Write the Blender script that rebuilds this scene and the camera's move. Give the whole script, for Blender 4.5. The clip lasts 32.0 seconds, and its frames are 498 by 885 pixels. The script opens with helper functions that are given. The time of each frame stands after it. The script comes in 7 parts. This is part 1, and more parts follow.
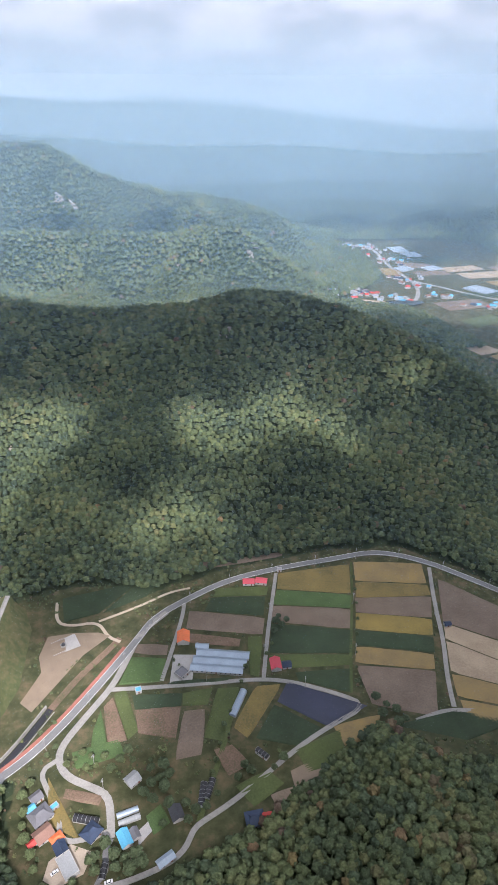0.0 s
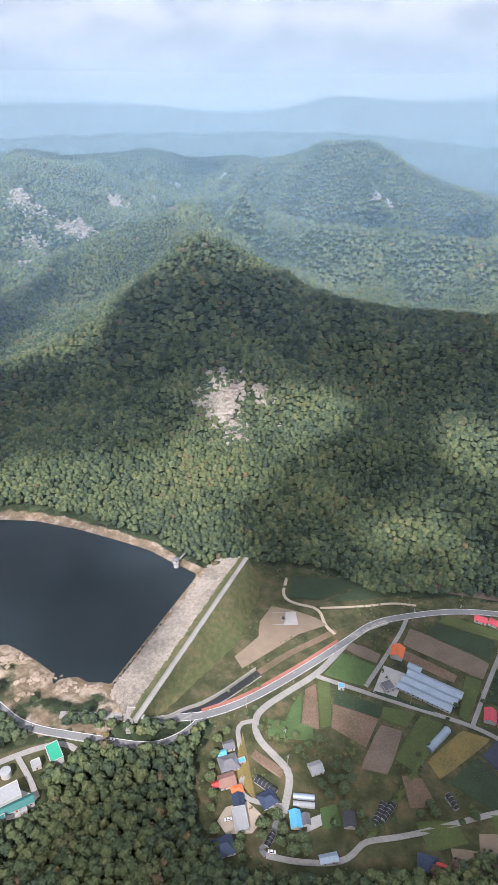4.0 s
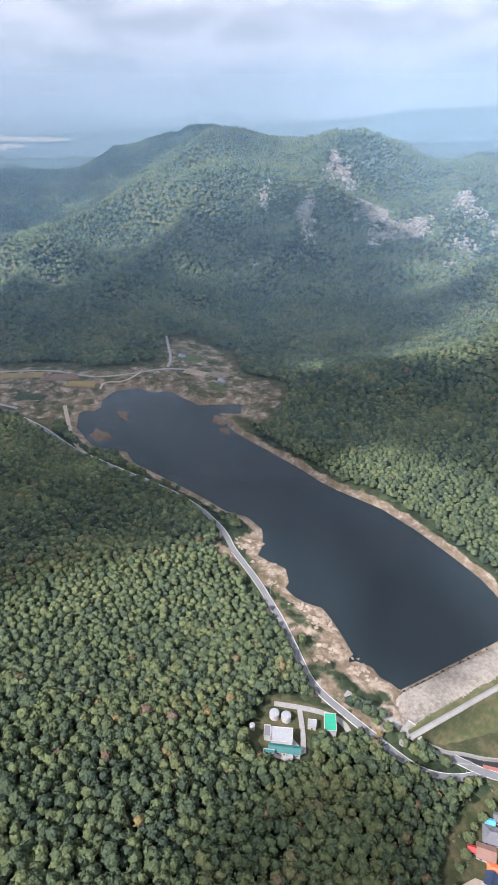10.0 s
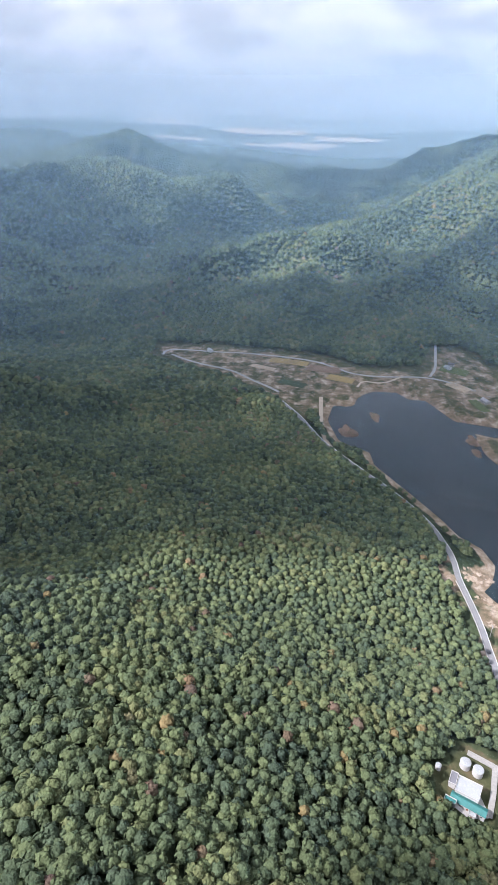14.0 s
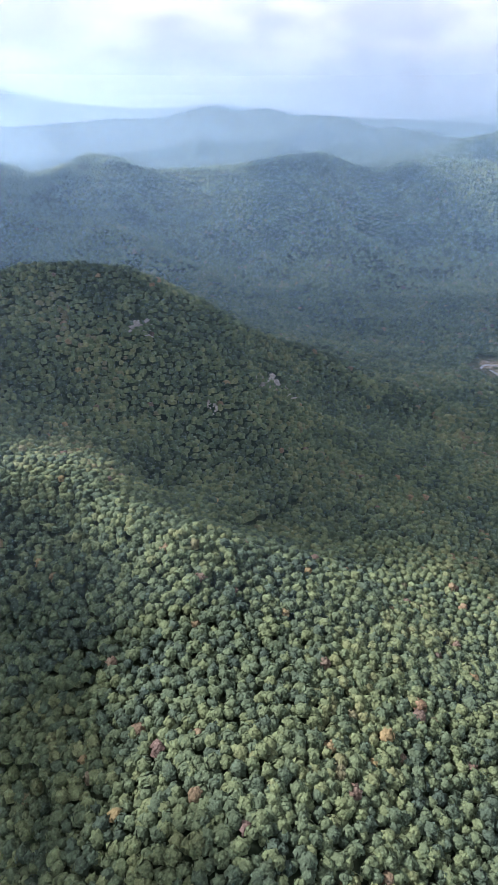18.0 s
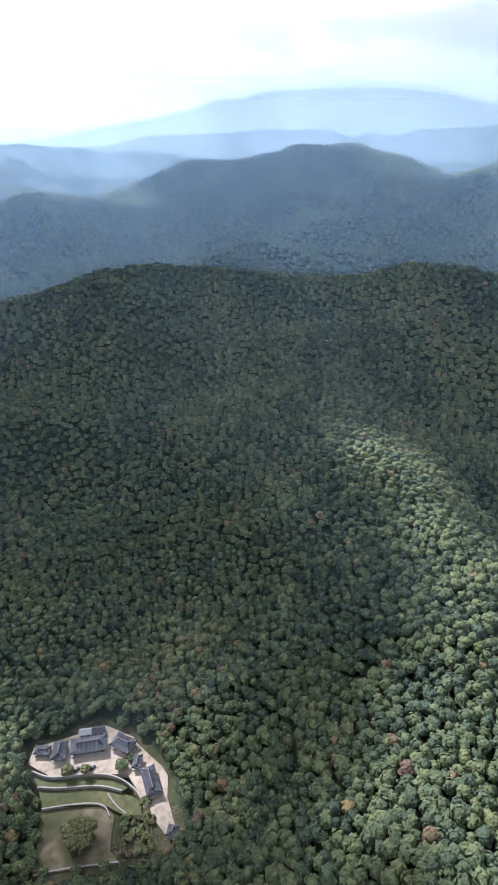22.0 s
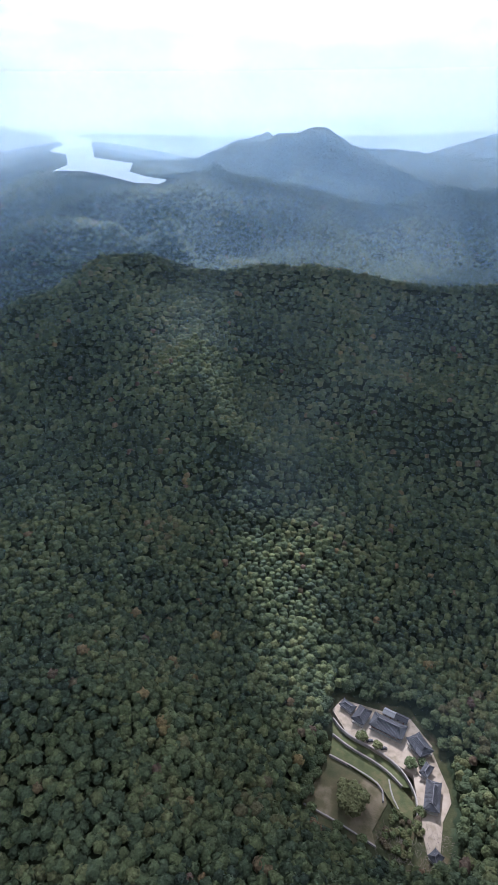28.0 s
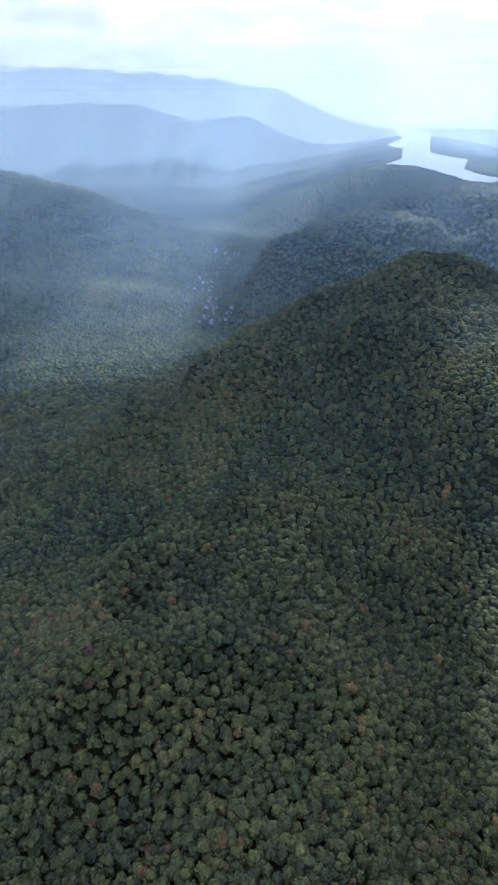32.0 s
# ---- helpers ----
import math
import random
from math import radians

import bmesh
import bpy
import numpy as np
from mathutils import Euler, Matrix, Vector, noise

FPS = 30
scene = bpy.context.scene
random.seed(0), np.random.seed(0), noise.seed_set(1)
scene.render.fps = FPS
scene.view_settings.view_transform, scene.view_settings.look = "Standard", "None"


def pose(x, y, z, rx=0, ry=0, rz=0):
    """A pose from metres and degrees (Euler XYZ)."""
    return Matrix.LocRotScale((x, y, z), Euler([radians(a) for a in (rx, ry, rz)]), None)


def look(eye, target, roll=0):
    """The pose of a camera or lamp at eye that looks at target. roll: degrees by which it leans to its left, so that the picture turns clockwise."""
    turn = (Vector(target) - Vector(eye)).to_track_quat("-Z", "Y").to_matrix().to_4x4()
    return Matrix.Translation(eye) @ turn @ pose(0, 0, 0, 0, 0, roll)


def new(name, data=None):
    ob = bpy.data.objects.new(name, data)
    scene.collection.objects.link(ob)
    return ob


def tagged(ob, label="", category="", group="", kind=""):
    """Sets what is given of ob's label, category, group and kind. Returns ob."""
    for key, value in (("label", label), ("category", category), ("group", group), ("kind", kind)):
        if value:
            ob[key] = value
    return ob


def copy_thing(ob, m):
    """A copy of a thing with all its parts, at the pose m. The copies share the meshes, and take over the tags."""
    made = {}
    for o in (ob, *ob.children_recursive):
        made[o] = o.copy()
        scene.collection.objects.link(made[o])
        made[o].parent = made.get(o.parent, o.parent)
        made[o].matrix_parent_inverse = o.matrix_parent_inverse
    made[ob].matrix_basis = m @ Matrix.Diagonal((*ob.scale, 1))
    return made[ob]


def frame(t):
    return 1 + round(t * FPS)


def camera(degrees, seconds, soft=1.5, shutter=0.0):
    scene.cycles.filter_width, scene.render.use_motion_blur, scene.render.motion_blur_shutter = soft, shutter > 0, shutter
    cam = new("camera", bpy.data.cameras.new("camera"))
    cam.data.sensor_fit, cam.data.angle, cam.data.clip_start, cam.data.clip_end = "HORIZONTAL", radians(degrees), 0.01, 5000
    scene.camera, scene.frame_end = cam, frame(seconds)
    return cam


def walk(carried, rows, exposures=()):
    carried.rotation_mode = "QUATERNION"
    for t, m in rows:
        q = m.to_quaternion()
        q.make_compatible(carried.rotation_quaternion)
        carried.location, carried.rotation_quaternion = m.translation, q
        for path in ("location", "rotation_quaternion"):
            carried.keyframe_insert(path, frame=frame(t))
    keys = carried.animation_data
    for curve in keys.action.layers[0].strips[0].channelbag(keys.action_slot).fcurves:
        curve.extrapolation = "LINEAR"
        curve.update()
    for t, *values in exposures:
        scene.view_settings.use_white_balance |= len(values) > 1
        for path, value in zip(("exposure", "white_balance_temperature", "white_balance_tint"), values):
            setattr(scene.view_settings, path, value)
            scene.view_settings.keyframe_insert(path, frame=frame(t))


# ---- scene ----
import functools

# The drone hovers over the forest slope and turns to its left.
HEIGHT = 360.0
TURNS = [
    (0.0, 0.00, -28.48, 0.16),
    (0.5, 3.63, -28.50, 0.20),
    (1.0, 7.28, -28.49, 0.23),
    (1.5, 10.91, -28.48, 0.28),
    (2.0, 14.42, -28.48, 0.33),
    (2.5, 17.62, -28.48, 0.39),
    (3.0, 20.74, -28.52, 0.43),
    (3.5, 23.86, -28.58, 0.42),
    (5.5, 36.52, -28.64, 0.34),
    (6.0, 39.69, -28.66, 0.22),
    (6.5, 42.95, -28.65, 0.20),
    (7.0, 46.04, -28.66, 0.18),
    (7.5, 49.08, -28.66, 0.14),
    (8.0, 52.23, -28.64, 0.14),
    (8.5, 55.33, -28.61, 0.14),
    (9.0, 58.32, -28.59, 0.15),
    (9.5, 61.36, -28.57, 0.17),
    (10.0, 64.50, -28.56, 0.17),
    (10.5, 67.55, -28.54, 0.21),
    (11.0, 70.64, -28.53, 0.19),
    (11.5, 73.82, -28.54, 0.17),
    (12.0, 76.90, -28.52, 0.18),
    (12.5, 80.01, -28.52, 0.19),
    (13.0, 83.32, -28.50, 0.19),
    (13.5, 86.67, -28.49, 0.16),
    (14.0, 90.02, -28.49, 0.14),
    (14.5, 93.51, -28.47, 0.12),
    (16.5, 107.48, -28.48, 0.14),
    (17.0, 111.60, -28.48, 0.08),
    (17.5, 115.85, -28.46, 0.05),
    (18.0, 120.26, -28.44, -0.01),
    (18.5, 124.76, -28.42, -0.10),
    (19.0, 129.33, -28.42, -0.15),
    (19.5, 133.97, -28.38, -0.19),
    (20.0, 138.47, -28.35, -0.24),
    (20.5, 142.53, -28.29, -0.36),
    (21.0, 146.57, -28.22, -0.40),
    (21.5, 150.79, -28.17, -0.40),
    (22.0, 154.95, -28.14, -0.44),
    (22.5, 158.97, -28.11, -0.45),
    (23.0, 162.24, -28.07, -0.43),
    (23.5, 164.02, -28.10, -0.41),
    (24.0, 167.52, -28.13, -0.37),
    (24.5, 172.27, -28.20, -0.32),
    (25.0, 177.15, -28.24, -0.30),
    (25.5, 180.27, -28.38, -0.39),
    (27.5, 192.21, -28.65, -0.45),
    (28.0, 195.69, -28.78, -0.50),
    (28.5, 199.91, -28.85, -0.54),
    (29.0, 203.70, -28.89, -0.57),
    (29.5, 207.49, -28.94, -0.54),
    (30.0, 211.02, -28.97, -0.48),
    (30.5, 214.12, -29.03, -0.49),
    (31.0, 217.20, -29.03, -0.51),
    (31.5, 220.33, -28.99, -0.52),
    (32.0, 223.47, -28.97, -0.54),
]
cam = camera(43.97, 32.0)
walk(cam, [(t, pose(0, 0, HEIGHT, 90 + tilt, 0, yaw) @ pose(0, 0, 0, 0, 0, roll)) for t, yaw, tilt, roll in TURNS],
     [(0.0, 0.69, 5850, 20), (8.0, 0.7, 5750, 20), (13.0, 0.93, 5650, 20), (19.5, 1.14, 5500, 24), (24.0, 0.83, 5400, 21), (32.0, 0.63, 5350, 23)])

# ---- light ----
SUN_AZ, SUN_EL = 197.0, 46.0          # azimuth in degrees to the left of +y
world = bpy.data.worlds.new("sky")
scene.world = world
scene.cycles.transparent_max_bounces = 32
world.use_nodes = True


def build_sky():
    nt = world.node_tree
    n, l = nt.nodes, nt.links
    sky = n.new("ShaderNodeTexSky")
    sky.sky_type = "NISHITA"
    sky.sun_disc = False
    sky.sun_elevation, sky.sun_rotation = radians(SUN_EL), radians(-SUN_AZ)
    sky.dust_density, sky.air_density, sky.ozone_density = 1.0, 1.3, 2.0
    bg = n["Background"]
    bg.inputs["Strength"].default_value = 0.1
    # the sky's own colour runs on a little below the level line
    ax = n.new("ShaderNodeTexCoord")
    split, join, top = n.new("ShaderNodeSeparateXYZ"), n.new("ShaderNodeCombineXYZ"), n.new("ShaderNodeMath")
    top.operation = "MULTIPLY"
    soft, root = n.new("ShaderNodeMath"), n.new("ShaderNodeMath")
    soft.operation, root.operation = "ADD", "SQRT"
    soft.inputs[1].default_value = 0.006
    l.new(ax.outputs["Generated"], split.inputs[0])
    l.new(split.outputs[0], join.inputs[0])
    l.new(split.outputs[1], join.inputs[1])
    l.new(split.outputs[2], top.inputs[0])
    l.new(split.outputs[2], top.inputs[1])
    l.new(top.outputs[0], soft.inputs[0])
    l.new(soft.outputs[0], root.inputs[0])
    l.new(root.outputs[0], join.inputs[2])
    l.new(join.outputs[0], sky.inputs["Vector"])
    # soft high cloud low over the horizon
    tc = n.new("ShaderNodeTexCoord")
    mp = n.new("ShaderNodeMapping")
    mp.inputs["Scale"].default_value = (1.0, 1.0, 3.0)
    l.new(tc.outputs["Generated"], mp.inputs["Vector"])
    ns = n.new("ShaderNodeTexNoise")
    ns.inputs["Scale"].default_value, ns.inputs["Detail"].default_value, ns.inputs["Roughness"].default_value = 7.5, 8.0, 0.5
    l.new(mp.outputs["Vector"], ns.inputs["Vector"])
    ramp = n.new("ShaderNodeValToRGB")
    ramp.color_ramp.elements[0].position, ramp.color_ramp.elements[0].color = 0.4, (0.88, 0.88, 0.88, 1)
    ramp.color_ramp.elements[1].position, ramp.color_ramp.elements[1].color = 0.6, (1.0, 1.0, 1.0, 1)
    l.new(ns.outputs["Fac"], ramp.inputs["Fac"])
    mix = n.new("ShaderNodeMix")
    mix.data_type = "RGBA"
    l.new(ramp.outputs["Color"], mix.inputs[0])
    l.new(sky.outputs["Color"], mix.inputs[6])
    # thin overcast, brighter overhead than low down
    lum = n.new("ShaderNodeValToRGB")
    lum.color_ramp.elements[0].position, lum.color_ramp.elements[0].color = 0.0, (0.56, 0.553, 0.535, 1)
    lum.color_ramp.elements[1].position, lum.color_ramp.elements[1].color = 0.12, (0.82, 0.81, 0.79, 1)
    l.new(split.outputs[2], lum.inputs["Fac"])
    amp = n.new("ShaderNodeVectorMath")
    amp.operation = "SCALE"
    amp.inputs["Scale"].default_value = 8.3
    # the heaps stand out brighter than the thin cloud between them
    heap = n.new("ShaderNodeMapRange")
    heap.inputs[1].default_value, heap.inputs[2].default_value, heap.inputs[3].default_value, heap.inputs[4].default_value = 0.42, 0.58, 0.8, 1.12
    l.new(ns.outputs["Fac"], heap.inputs[0])
    lit = n.new("ShaderNodeVectorMath")
    lit.operation = "SCALE"
    l.new(lum.outputs["Color"], lit.inputs[0])
    l.new(heap.outputs[0], lit.inputs["Scale"])
    l.new(lit.outputs[0], amp.inputs[0])
    # thin cloud glows towards the sun
    dot, lift = n.new("ShaderNodeVectorMath"), n.new("ShaderNodeMapRange")
    dot.operation = "DOT_PRODUCT"
    l.new(ax.outputs["Generated"], dot.inputs[0])
    dot.inputs[1].default_value = (-math.sin(radians(SUN_AZ)) * math.cos(radians(SUN_EL)), math.cos(radians(SUN_AZ)) * math.cos(radians(SUN_EL)), math.sin(radians(SUN_EL)))
    lift.interpolation_type = "SMOOTHSTEP"
    lift.inputs[1].default_value, lift.inputs[2].default_value, lift.inputs[3].default_value, lift.inputs[4].default_value = 0.25, 1.0, 6.6, 16.0
    l.new(dot.outputs["Value"], lift.inputs[0])
    l.new(lift.outputs[0], amp.inputs["Scale"])
    l.new(amp.outputs[0], mix.inputs[7])
    l.new(mix.outputs[2], bg.inputs["Color"])


build_sky()
sun = new("sun", bpy.data.lights.new("sun", "SUN"))
sun.data.energy, sun.data.angle, sun.data.color = 5.0, radians(1.2), (1.0, 0.93, 0.82)
sun_dir = Vector((-math.sin(radians(SUN_AZ)) * math.cos(radians(SUN_EL)), math.cos(radians(SUN_AZ)) * math.cos(radians(SUN_EL)), math.sin(radians(SUN_EL))))
sun.matrix_world = look(sun_dir * 3000, (0, 0, 0))


# ---- materials ----
def material(name, base, rough=0.9, metal=0.0, spread=0.25, fine=1.0, coarse=0.05, bump=0.3, bump_size=0.5, tones=None, island=0.0, spec=0.3):
    """A weathered surface: base colour, two scales of noise that vary it, a little relief."""
    m = bpy.data.materials.new(name)
    m.use_nodes = True
    n, l = m.node_tree.nodes, m.node_tree.links
    b = n["Principled BSDF"]
    b.inputs["Roughness"].default_value, b.inputs["Metallic"].default_value = rough, metal
    b.inputs["Specular IOR Level"].default_value = spec
    geo = n.new("ShaderNodeNewGeometry")
    noises = []
    for size in (fine, coarse):
        t = n.new("ShaderNodeTexNoise")
        t.inputs["Scale"].default_value, t.inputs["Detail"].default_value = size, 5.0
        l.new(geo.outputs["Position"], t.inputs["Vector"])
        noises.append(t)
    ramp = n.new("ShaderNodeValToRGB")
    cols = tones or [[c * (1 - spread) for c in base], base, [min(1, c * (1 + spread)) for c in base]]
    els = ramp.color_ramp.elements
    while len(els) < len(cols):
        els.new(0.5)
    for i, c in enumerate(cols):
        els[i].position = 0.3 + 0.4 * i / max(1, len(cols) - 1)
        els[i].color = (*c, 1)
    add = n.new("ShaderNodeMath")
    add.operation = "ADD"
    a2 = n.new("ShaderNodeMath")
    a2.operation = "MULTIPLY"
    a2.inputs[1].default_value = 0.5
    l.new(noises[0].outputs["Fac"], add.inputs[0])
    l.new(noises[1].outputs["Fac"], add.inputs[1])
    l.new(add.outputs[0], a2.inputs[0])
    fac = a2.outputs[0]
    if island:
        w = n.new("ShaderNodeMath")
        w.operation = "MULTIPLY_ADD"
        w.inputs[1].default_value = island
        l.new(geo.outputs["Random Per Island"], w.inputs[0])
        sh = n.new("ShaderNodeMath")
        sh.operation = "SUBTRACT"
        sh.inputs[1].default_value = island / 2
        l.new(a2.outputs[0], sh.inputs[0])
        l.new(sh.outputs[0], w.inputs[2])
        fac = w.outputs[0]
    l.new(fac, ramp.inputs["Fac"])
    l.new(ramp.outputs["Color"], b.inputs["Base Color"])
    if bump:
        t = n.new("ShaderNodeTexNoise")
        t.inputs["Scale"].default_value, t.inputs["Detail"].default_value = bump_size, 4.0
        l.new(geo.outputs["Position"], t.inputs["Vector"])
        bp = n.new("ShaderNodeBump")
        bp.inputs["Strength"].default_value, bp.inputs["Distance"].default_value = bump, 1.0 / bump_size * 0.4
        l.new(t.outputs["Fac"], bp.inputs["Height"])
        l.new(bp.outputs["Normal"], b.inputs["Normal"])
    return m


def leaf_material(name):
    """Leaves of many trees: each tree's own hue from its 'hue' attribute, clump and twig variation."""
    m = bpy.data.materials.new(name)
    m.use_nodes = True
    n, l = m.node_tree.nodes, m.node_tree.links
    b = n["Principled BSDF"]
    b.inputs["Roughness"].default_value = 0.8
    b.inputs["Specular IOR Level"].default_value = 0.1
    at = n.new("ShaderNodeAttribute")
    at.attribute_name = "hue"
    ramp = n.new("ShaderNodeValToRGB")
    els = ramp.color_ramp.elements
    stops = [(0.0, (0.041, 0.059, 0.041)), (0.3, (0.067, 0.09, 0.048)), (0.6, (0.099, 0.122, 0.055)), (0.8, (0.126, 0.133, 0.059)), (0.86, (0.107, 0.076, 0.059)), (0.93, (0.169, 0.135, 0.059)), (1.0, (0.14, 0.084, 0.063))]
    while len(els) < len(stops):
        els.new(0.5)
    for e, (p, c) in zip(els, stops):
        e.position, e.color = p, (*c, 1)
    l.new(at.outputs["Fac"], ramp.inputs["Fac"])
    geo = n.new("ShaderNodeNewGeometry")
    t = n.new("ShaderNodeTexNoise")
    t.inputs["Scale"].default_value, t.inputs["Detail"].default_value, t.inputs["Roughness"].default_value = 0.6, 6.0, 0.72
    l.new(geo.outputs["Position"], t.inputs["Vector"])
    mr = n.new("ShaderNodeMapRange")
    mr.inputs[1].default_value, mr.inputs[2].default_value, mr.inputs[3].default_value, mr.inputs[4].default_value = 0.3, 0.7, 0.7, 1.3
    l.new(t.outputs["Fac"], mr.inputs[0])
    isl = n.new("ShaderNodeMath")
    isl.operation = "MULTIPLY_ADD"
    isl.inputs[1].default_value, isl.inputs[2].default_value = 0.3, 0.85
    l.new(geo.outputs["Random Per Island"], isl.inputs[0])
    mul = n.new("ShaderNodeMath")
    mul.operation = "MULTIPLY"
    l.new(mr.outputs[0], mul.inputs[0])
    l.new(isl.outputs[0], mul.inputs[1])
    mix = n.new("ShaderNodeVectorMath")
    mix.operation = "SCALE"
    l.new(ramp.outputs["Color"], mix.inputs[0])
    l.new(mul.outputs[0], mix.inputs["Scale"])
    l.new(mix.outputs[0], b.inputs["Base Color"])
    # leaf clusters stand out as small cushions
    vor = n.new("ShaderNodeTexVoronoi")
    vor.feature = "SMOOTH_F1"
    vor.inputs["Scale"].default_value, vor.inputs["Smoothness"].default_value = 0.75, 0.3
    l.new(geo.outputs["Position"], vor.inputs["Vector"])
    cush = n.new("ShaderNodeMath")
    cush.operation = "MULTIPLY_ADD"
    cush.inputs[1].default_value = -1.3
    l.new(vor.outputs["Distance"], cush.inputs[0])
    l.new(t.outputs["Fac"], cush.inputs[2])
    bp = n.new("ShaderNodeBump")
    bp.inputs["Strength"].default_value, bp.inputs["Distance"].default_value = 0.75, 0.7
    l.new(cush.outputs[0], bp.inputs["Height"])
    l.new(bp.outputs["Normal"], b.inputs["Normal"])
    return m


def ground_material():
    """Forest floor and canopy far off; bare rock and earth where 'bare' is high, grass where 'grass' is."""
    m = bpy.data.materials.new("ground")
    m.use_nodes = True
    n, l = m.node_tree.nodes, m.node_tree.links
    b = n["Principled BSDF"]
    b.inputs["Roughness"].default_value = 0.95
    b.inputs["Specular IOR Level"].default_value = 0.15
    geo = n.new("ShaderNodeNewGeometry")

    def noise_tex(scale, detail=5.0, rough=0.55):
        t = n.new("ShaderNodeTexNoise")
        t.inputs["Scale"].default_value, t.inputs["Detail"].default_value, t.inputs["Roughness"].default_value = scale, detail, rough
        l.new(geo.outputs["Position"], t.inputs["Vector"])
        return t.outputs["Fac"]

    def ramp(fac, stops):
        r = n.new("ShaderNodeValToRGB")
        e = r.color_ramp.elements
        while len(e) < len(stops):
            e.new(0.5)
        for x, (p, c) in zip(e, stops):
            x.position, x.color = p, (*c, 1)
        l.new(fac, r.inputs["Fac"])
        return r.outputs["Color"]

    def blend(fac, a, c):
        x = n.new("ShaderNodeMix")
        x.data_type = "RGBA"
        l.new(fac, x.inputs[0])
        l.new(a, x.inputs[6])
        l.new(c, x.inputs[7])
        return x.outputs[2]

    vor = n.new("ShaderNodeTexVoronoi")
    vor.inputs["Scale"].default_value = 0.11
    l.new(geo.outputs["Position"], vor.inputs["Vector"])
    tree = ramp(vor.outputs["Color"], [(0.1, (0.016, 0.024, 0.014)), (0.5, (0.034, 0.048, 0.024)), (0.9, (0.055, 0.068, 0.032))])
    broad = ramp(noise_tex(0.006, 6.0), [(0.35, (0.024, 0.038, 0.02)), (0.62, (0.05, 0.062, 0.028))])
    half = n.new("ShaderNodeMix")
    half.data_type = "RGBA"
    half.inputs[0].default_value = 0.45
    l.new(tree, half.inputs[6])
    l.new(broad, half.inputs[7])
    col = half.outputs[2]
    grass = ramp(noise_tex(0.08, 7.0, 0.65), [(0.33, (0.032, 0.04, 0.018)), (0.5, (0.06, 0.064, 0.03)), (0.68, (0.12, 0.095, 0.055))])
    bare = ramp(noise_tex(0.09, 9.0, 0.68), [(0.3, (0.07, 0.065, 0.035)), (0.5, (0.18, 0.135, 0.09)), (0.68, (0.38, 0.32, 0.25))])
    open_ground = None
    for name, c in (("grass", grass), ("bare", bare)):
        a = n.new("ShaderNodeAttribute")
        a.attribute_name = name
        ad = n.new("ShaderNodeMath")
        ad.operation = "ADD"
        l.new(a.outputs["Fac"], ad.inputs[0])
        sub = n.new("ShaderNodeMath")
        sub.operation = "MULTIPLY_ADD"
        sub.inputs[1].default_value, sub.inputs[2].default_value = 1.2, -0.6
        l.new(noise_tex(0.05, 7.0, 0.62), sub.inputs[0])
        l.new(sub.outputs[0], ad.inputs[1])
        step = n.new("ShaderNodeMapRange")
        step.inputs[1].default_value, step.inputs[2].default_value = 0.42, 0.58
        l.new(ad.outputs[0], step.inputs[0])
        col = blend(step.outputs[0], col, c)
        if open_ground is None:
            open_ground = step.outputs[0]
        else:
            mxx = n.new("ShaderNodeMath")
            mxx.operation = "MAXIMUM"
            l.new(open_ground, mxx.inputs[0])
            l.new(step.outputs[0], mxx.inputs[1])
            open_ground = mxx.outputs[0]
    l.new(col, b.inputs["Base Color"])
    bp = n.new("ShaderNodeBump")
    bp.inputs["Strength"].default_value, bp.inputs["Distance"].default_value = 0.9, 5.0
    inv = n.new("ShaderNodeMath")
    inv.operation = "SUBTRACT"
    inv.inputs[0].default_value = 1.0
    l.new(vor.outputs["Distance"], inv.inputs[1])
    l.new(inv.outputs[0], bp.inputs["Height"])
    flat = n.new("ShaderNodeMath")
    flat.operation = "MULTIPLY_ADD"
    flat.inputs[1].default_value, flat.inputs[2].default_value = -0.9, 0.9
    l.new(open_ground, flat.inputs[0])
    l.new(flat.outputs[0], bp.inputs["Strength"])
    soil = n.new("ShaderNodeBump")
    soil.inputs["Strength"].default_value, soil.inputs["Distance"].default_value = 0.5, 0.6
    l.new(noise_tex(0.7, 5.0, 0.6), soil.inputs["Height"])
    l.new(bp.outputs["Normal"], soil.inputs["Normal"])
    l.new(soil.outputs["Normal"], b.inputs["Normal"])
    return m


